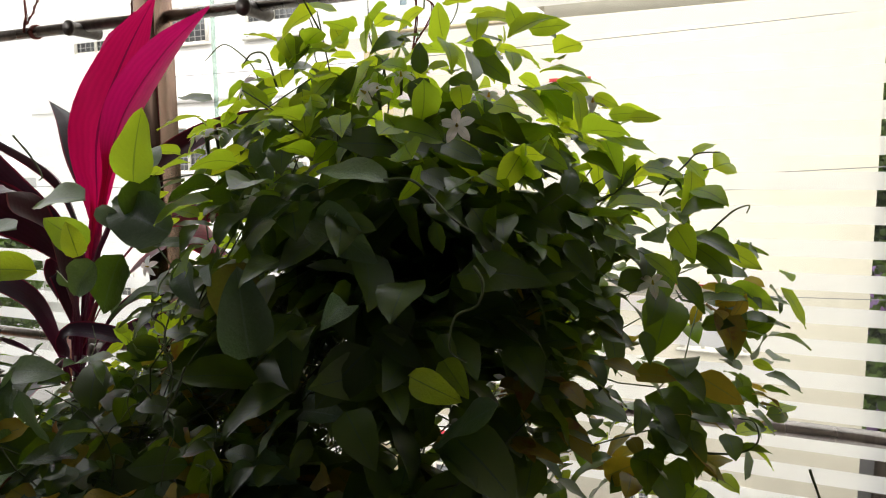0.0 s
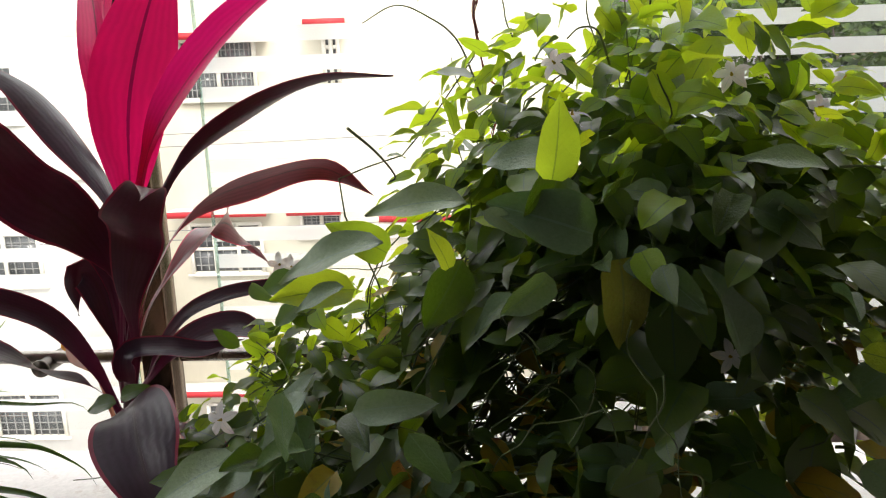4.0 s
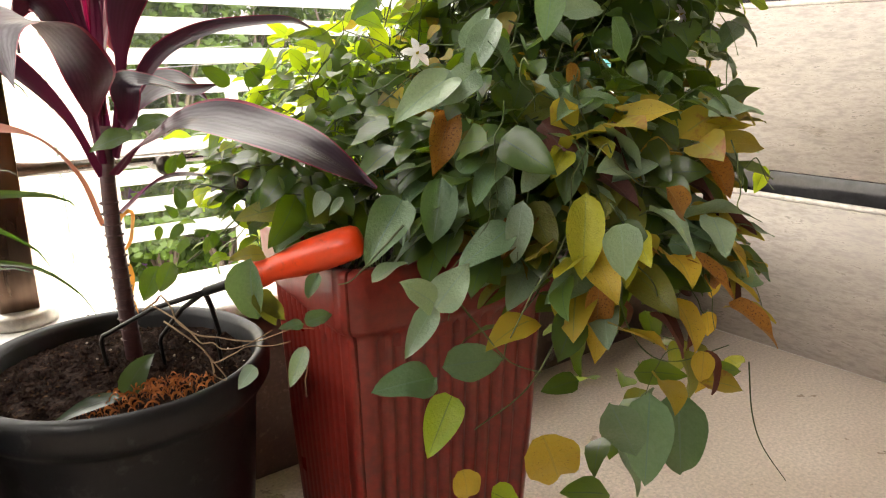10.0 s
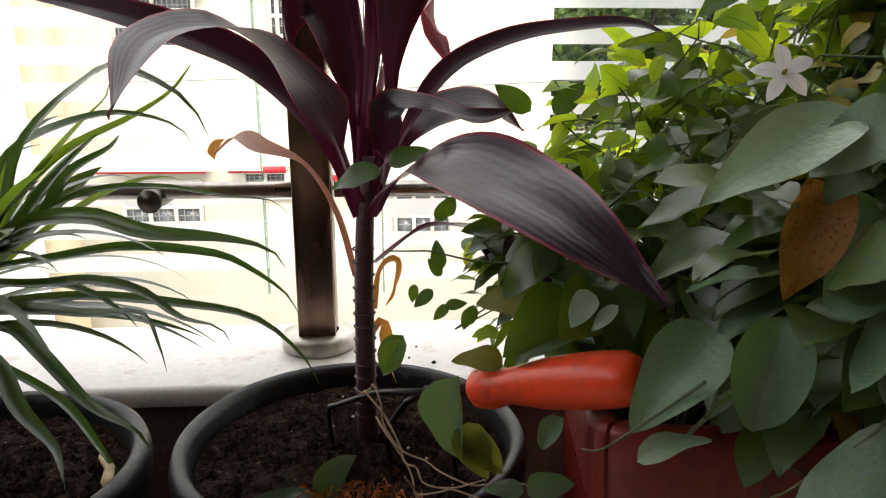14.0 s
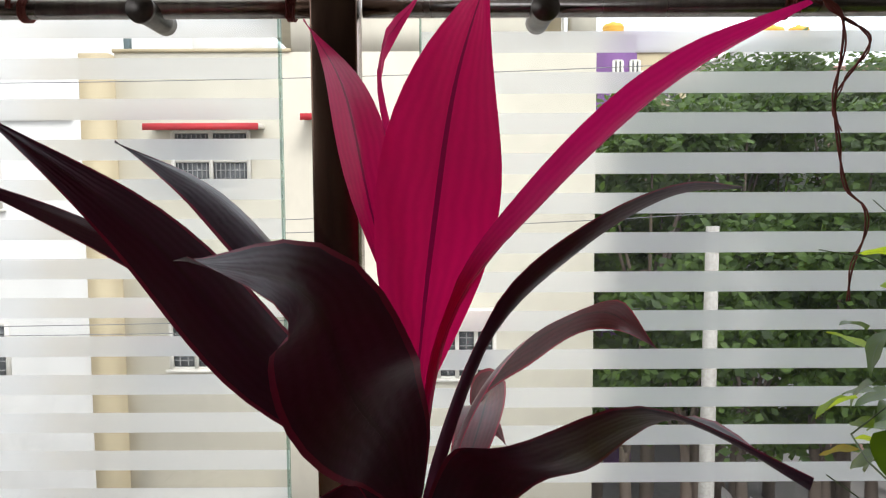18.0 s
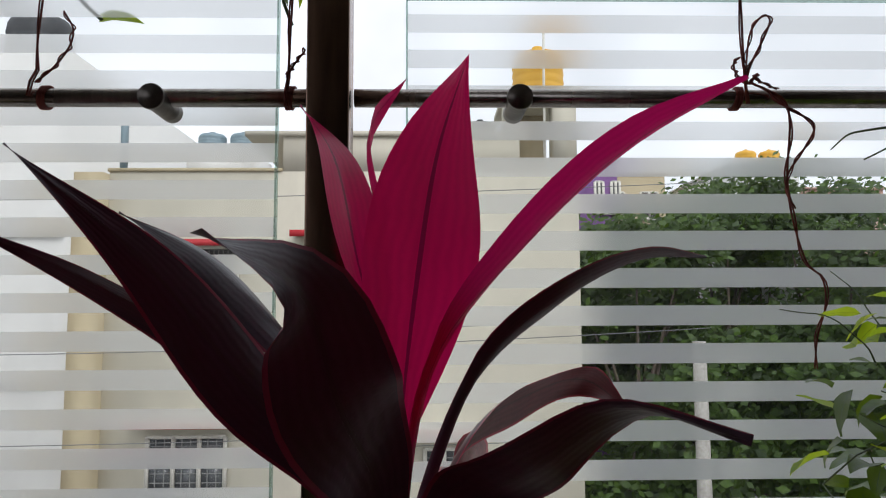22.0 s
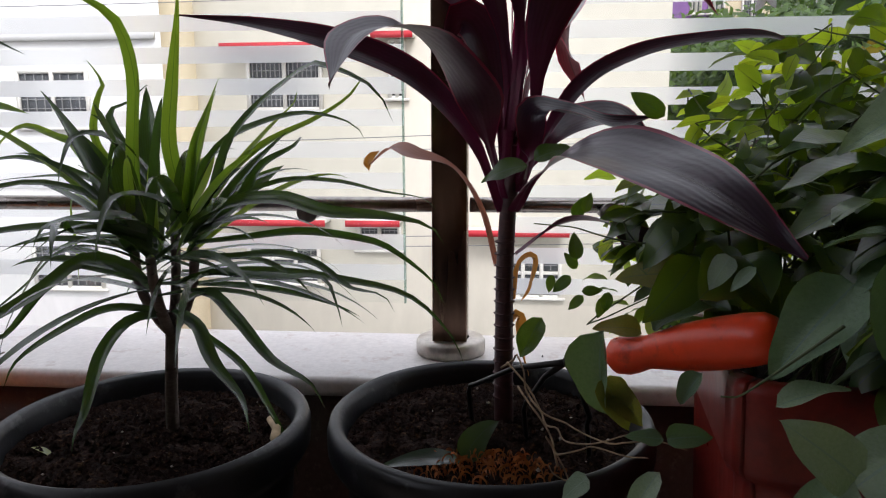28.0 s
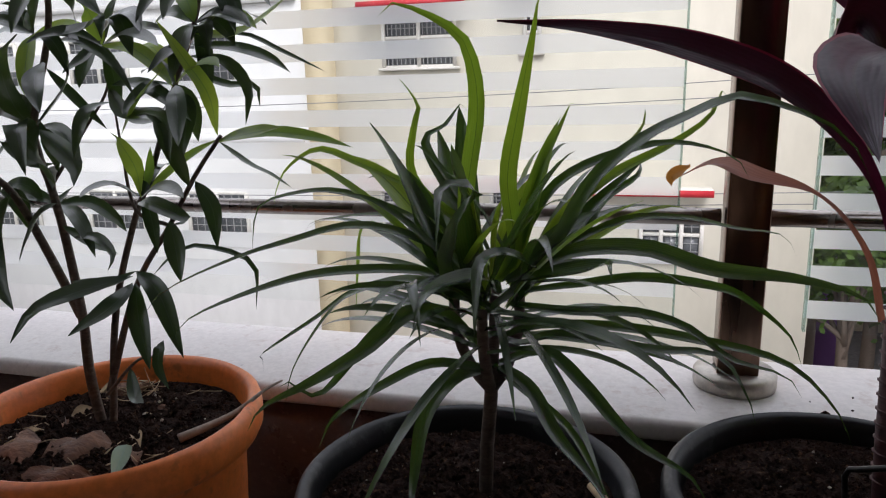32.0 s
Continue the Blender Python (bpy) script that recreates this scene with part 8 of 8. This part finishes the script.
def window_unit(house, x0, x1, z0, z1, y, columns=2, rows=1, bars=6):
    """A framed window with its panes and grille, on a wall that faces -y."""
    win = part("window", box(x0 - 0.05, x1 + 0.05, y - 0.03, y - 0.002, z0 - 0.05, z0 - 0.005), M_WINFRAME, house, "window with frame and grille")
    part("sill", box(x0 - 0.1, x1 + 0.1, y - 0.09, y - 0.031, z0 - 0.06, z0 - 0.01), M_WINFRAME, win)
    w = (x1 - x0) / columns
    h = (z1 - z0) / rows
    for c in range(columns):
        for r in range(rows):
            a, b = x0 + c * w, z0 + r * h
            part("pane", box(a + 0.04, a + w - 0.04, y - 0.012, y - 0.004, b + 0.04, b + h - 0.04), M_DARKPANE, win)
    for c in range(columns + 1):
        part("frame", box(x0 + c * w - 0.035, x0 + c * w + 0.035, y - 0.05, y - 0.003, z0, z1), M_WINFRAME, win)
    for r in range(rows + 1):
        part("frame", box(x0, x1, y - 0.048, y - 0.0035, z0 + r * h - 0.03, z0 + r * h + 0.03), M_WINFRAME, win)
    grille = Shape()
    for b in range(1, bars * columns):
        xx = x0 + (x1 - x0) * b / (bars * columns)
        g = box(xx - 0.008, xx + 0.008, y - 0.038, y - 0.024, z0, z1)
        grille.add(g.v, g.f)
    for b in range(1, 6):
        zz_ = z0 + (z1 - z0) * b / 6
        g = box(x0, x1, y - 0.036, y - 0.026, zz_ - 0.008, zz_ + 0.008)
        grille.add(g.v, g.f)
    part("grille", grille, M_GRILLE, win, "", False)
    return win


def awning(house, x0, x1, z, y, out=0.45):
    a = part("awning", box(x0, x1, y - out, y - 0.001, z, z + 0.07, 0.01, 1), M_WINFRAME, house, "sloping cream awning slab with a red edge")
    part("edge", box(x0, x1, y - out - 0.03, y - out - 0.001, z - 0.05, z + 0.065), M_RED, a, "red painted edge")


HY = 13.0
house = thing("apartment_building", "cream apartment building with red-edged awnings and grilled windows", "building", (0, HY, GZ), "buildings outside")
house.location = (0, 0, 0)
part("wall", box(-5.80, 2.80, HY, HY + 9, GZ, 3.50), M_CREAM, house)
part("parapet", box(-5.83, -2.66, HY - 0.03, HY + 0.2, 3.501, 3.56), M_RECESS, house, "weathered roof edge")
part("roof_block", box(-2.65, 1.72, HY + 0.002, HY + 6, 3.501, 4.16), M_CREAM, house)
part("roof_slab", box(-3.35, 1.75, HY - 0.05, HY + 6.1, 4.161, 4.25), M_CREAM, house)
window_unit(house, -4.80, -3.44, 1.06, 2.10, HY, 2, 2, 8)
awning(house, -5.15, -3.15, 2.14, HY)
window_unit(house, -4.95, -3.58, -2.22, -1.27, HY, 3, 2, 3)
awning(house, -5.2, -3.33, -1.02, HY)
window_unit(house, -2.78, -2.02, -1.55, -1.12, HY, 2, 1, 4)
awning(house, -2.95, -1.95, -1.02, HY)
window_unit(house, -2.16, -1.90, 1.25, 2.25, HY, 2, 3, 1)
awning(house, -2.42, -1.68, 2.30, HY)
window_unit(house, -0.05, 0.98, -2.42, -1.52, HY, 3, 2, 2)
awning(house, -1.25, 1.10, -1.18, HY)
window_unit(house, -4.95, -3.60, -5.85, -4.95, HY, 3, 2, 3)
awning(house, -5.5, -3.1, -4.55, HY)
window_unit(house, -1.02, -0.55, -5.6, -4.9, HY, 2, 1, 4)
window_unit(house, 0.30, 1.20, -5.9, -4.9, HY, 3, 2, 2)
# side wing with open galleries
wing = thing("gallery_building", "off-white building with stacked open galleries and long windows", "building", group="buildings outside")
part("wall", box(-16.0, -6.34, 12.6, 22.0, GZ, 5.6), M_WHITEWALL, wing)
part("stair_wall", box(-6.339, -5.81, 12.78, 22.0, GZ, 3.45), M_RECESS, wing)
for z0, z1 in ((-5.4, -4.5), (-2.3, -1.3), (0.75, 1.75), (3.6, 4.4)):
    for x0 in (-14.2, -11.5, -9.05):
        window_unit(wing, x0, x0 + 1.35, z0, z1, 12.6, 2, 1, 4)
for zb in (-0.3, 2.3):
    part("band", box(-16.0, -6.35, 12.5, 12.599, zb, zb + 0.18), M_WHITEWALL, wing)


def water_tank(x, y, z, r, h, mat, label, group="roof tanks"):
    t = thing("water_tank", label, "water tank", (x, y, z), group)
    prof = [(0, 0), (r, 0)]
    for k in range(5):
        zz0 = h * 0.78 * k / 5
        prof += [(r, zz0 + 0.01), (r * 1.03, zz0 + h * 0.05), (r, zz0 + h * 0.12)]
    prof += [(r, h * 0.78), (r * 0.86, h * 0.90), (r * 0.45, h * 0.97), (r * 0.22, h * 0.98), (r * 0.22, h * 1.06), (0.0, h * 1.06)]
    part("body", lathe(prof, sides=28), mat, t)
    return t


tower = thing("tank_tower", "cream concrete stand carrying a yellow water tank", "tower", (0, 0, 0))
part("column", box(1.46, 1.74, 13.25, 13.6, 4.251, 4.90), M_CREAM, tower)
part("column", box(2.38, 2.80, 13.05, 13.6, 3.501, 4.90), M_CREAM, tower)
part("tank_room", box(1.76, 2.37, 14.2, 14.6, 3.501, 4.90), M_RECESS, tower, "tan wall under the tank")
part("platform", box(1.42, 2.88, 13.2, 14.8, 4.901, 5.02), M_CREAM, tower)
water_tank(2.22, 13.85, 5.021, 0.50, 1.10, M_YELLOW, "yellow plastic water tank on a concrete stand")
pipe_ = thing("roof_pipe", "thin white pipe beside the yellow tank", "pipe")
part("rod", tube([(2.22, 13.15, 3.51), (2.22, 13.15, 5.2), (2.23, 13.15, 6.3)], 0.025, 8), M_WINFRAME, pipe_)
for xx in (-4.75, -4.05):
    water_tank(xx, 15.6, 4.461, 0.30, 0.42, M_BLUEGREY, "grey-blue roof water tank")
for xx in (0.36, 1.08):
    water_tank(xx, 14.2, 4.251, 0.30, 0.52, M_BLACKTANK, "small black roof water tank")
for xx, rr in ((-8.0, 0.62), (-9.6, 0.55)):
    water_tank(xx, 14.5, 5.61, rr, 1.5, M_BLACKTANK, "black plastic roof water tank")
stairhead = thing("roof_room", "cream roof room with a green door frame", "roof room")
part("wall", box(-5.10, -3.75, 15.0, 17.0, 3.501, 4.46), M_WHITEWALL, stairhead)
part("post", box(-5.76, -5.66, 13.3, 13.42, 3.501, 4.95), M_BLUEGREY, stairhead)

right_house = thing("turquoise_building", "orange and cream building with turquoise balcony panels", "building", group="buildings outside")
part("wall", box(9.3, 12.5, 8.2, 13.0, GZ, 5.0), M_WHITEWALL, right_house)
part("corner_strip", box(9.25, 9.6, 8.0, 8.199, GZ, 5.0), M_ORANGEWALL, right_house, "orange painted strip")
for k in range(5):
    part("balcony_panel", box(9.25, 10.05, 7.7, 8.0, -1.35 + 0.92 * k, -0.95 + 0.92 * k), M_TURQ, right_house, "turquoise balcony panel")
for (x0, x1, y0, zt, mat, lab) in ((11.2, 14.5, 22.0, 5.1, M_PINKWALL, "pink painted house behind the trees"), (4.5, 5.45, 20.0, 5.62, M_PURPLE, "purple painted house behind the trees"),
                                   (8.9, 10.9, 20.3, 5.55, M_WHITEWALL, "off-white house with roof tanks behind the trees"), (5.9, 8.2, 24.0, 6.0, M_RECESS, "tan house behind the trees")):
    h = thing("far_house", lab, "building", group="buildings outside")
    part("wall", box(x0, x1, y0, y0 + 5, GZ, zt - 0.35), mat, h)
    part("roof", box(x0 - 0.08, x1 + 0.08, y0 - 0.08, y0 + 5.1, zt - 0.349, zt - 0.29), mat, h)
    for k in range(2):
        window_unit(h, x0 + 0.3 + k * (x1 - x0) / 2, x0 + 0.3 + k * (x1 - x0) / 2 + (x1 - x0) * 0.25, zt - 1.9, zt - 1.0, y0, 2, 1, 3)
for x, y, z in ((4.95, 20.7, 5.331), (9.62, 20.9, 5.261), (10.34, 20.9, 5.261)):
    water_tank(x, y, z, 0.30, 0.48, M_YELLOW, "small yellow plastic water tank on a far roof")

pole = thing("utility_pole", "grey concrete utility pole with cables", "pole", (4.64, 12.2, GZ))
part("shaft", tube([(0, 0, 0), (0, 0, 3.79), (0, 0, 7.59)], 0.15, 14, 0.11), M_CONCRETE, pole)
for k, (z0, z1, sag) in enumerate(((0.45, 0.9, 0.2), (0.3, 0.6, 0.25), (-1.25, -1.1, 0.12), (-1.4, -1.3, 0.15), (2.9, 3.3, 0.2))):
    wire = thing("overhead_cable", "thin black overhead cable", "cable")
    part("strand", tube(bezier([(-16, 11.8 + 0.1 * k, z0), (-5, 12.2, min(z0, z1) - sag), (5.2, 13.05, z1)], 24), 0.008, 5), M_WIRE, wire)


def tree(x, y, z_top, spread, seed, count=6500, label="leafy green street tree"):
    r = random.Random(seed)
    t = thing("tree", label, "tree", (x, y, GZ), "street trees")
    height = z_top - GZ
    part("trunk", tube(bezier([(0, 0, 0), (0.1, 0.1, height * 0.3), (-0.1, 0.05, height * 0.6)], 8), 0.17, 10, 0.08), M_BARK, t)
    blobs = []
    for k in range(9):
        a = k * 2.4 + r.uniform(-0.4, 0.4)
        tipp = Vector((math.cos(a) * spread * r.uniform(0.4, 0.9), math.sin(a) * spread * r.uniform(0.4, 0.9), height * r.uniform(0.52, 0.92)))
        part("limb", tube(bezier([(0, 0, height * r.uniform(0.4, 0.55)), tipp * 0.5 + Vector((0, 0, height * 0.25)), tipp], 6), 0.06, 6, 0.015), M_BARK, t)
        blobs.append((tipp, spread * r.uniform(0.35, 0.55)))
    crown_ = Shape()
    for _ in range(count):
        c, rad = r.choice(blobs)
        p = c + Vector((r.gauss(0, 1), r.gauss(0, 1), r.gauss(0, 0.8))) * rad * 0.5
        p.z = min(p.z, height * 1.0 + r.uniform(-0.2, 0.05))
        d = Vector((r.uniform(-1, 1), r.uniform(-1, 1), r.uniform(-0.8, 0.3))).normalized()
        s_ = r.uniform(0.12, 0.27)
        side = d.orthogonal().normalized() * s_ * 0.36
        crown_.add([p, p + d * s_ * 0.5 + side, p + d * s_, p + d * s_ * 0.5 - side], [(0, 1, 2, 3)], [(0, 0.5), (0.5, 1), (1, 0.5), (0.5, 0)])
    tagged(part("crown", crown_, M_TREE, t, "", False), kind="stuff")


for k, (x, y, zt, sp) in enumerate(((4.4, 15.0, 3.7, 1.5), (6.6, 15.6, 3.8, 1.7), (8.8, 15.2, 3.9, 1.7), (7.6, 13.8, 1.2, 1.3), (5.2, 14.2, 1.0, 1.2), (10.8, 14.0, 3.0, 1.6), (3.9, 17.5, 3.4, 1.4), (-17.8, 12.2, 0.6, 1.5))):
    tree(x, y, zt, sp, 60 + k)
for k, (x, y) in enumerate(((4.0, 18.2), (5.6, 18.8), (7.2, 18.0), (8.8, 18.6), (10.4, 18.2), (12.2, 18.6), (14.0, 18.0))):
    tree(x, y, 4.55 + 0.25 * (k % 3), 1.9, 120 + k, 6000, "tall dark green street tree")
for k, (x, y, zt) in enumerate(((3.7, 14.0, -0.5), (4.9, 13.9, -0.8), (6.1, 14.1, -0.6), (7.4, 13.7, -0.9), (8.7, 14.0, -0.5), (10.0, 13.9, -0.7))):
    tree(x, y, zt, 1.15, 90 + k, 3000, "low dark green garden shrub")
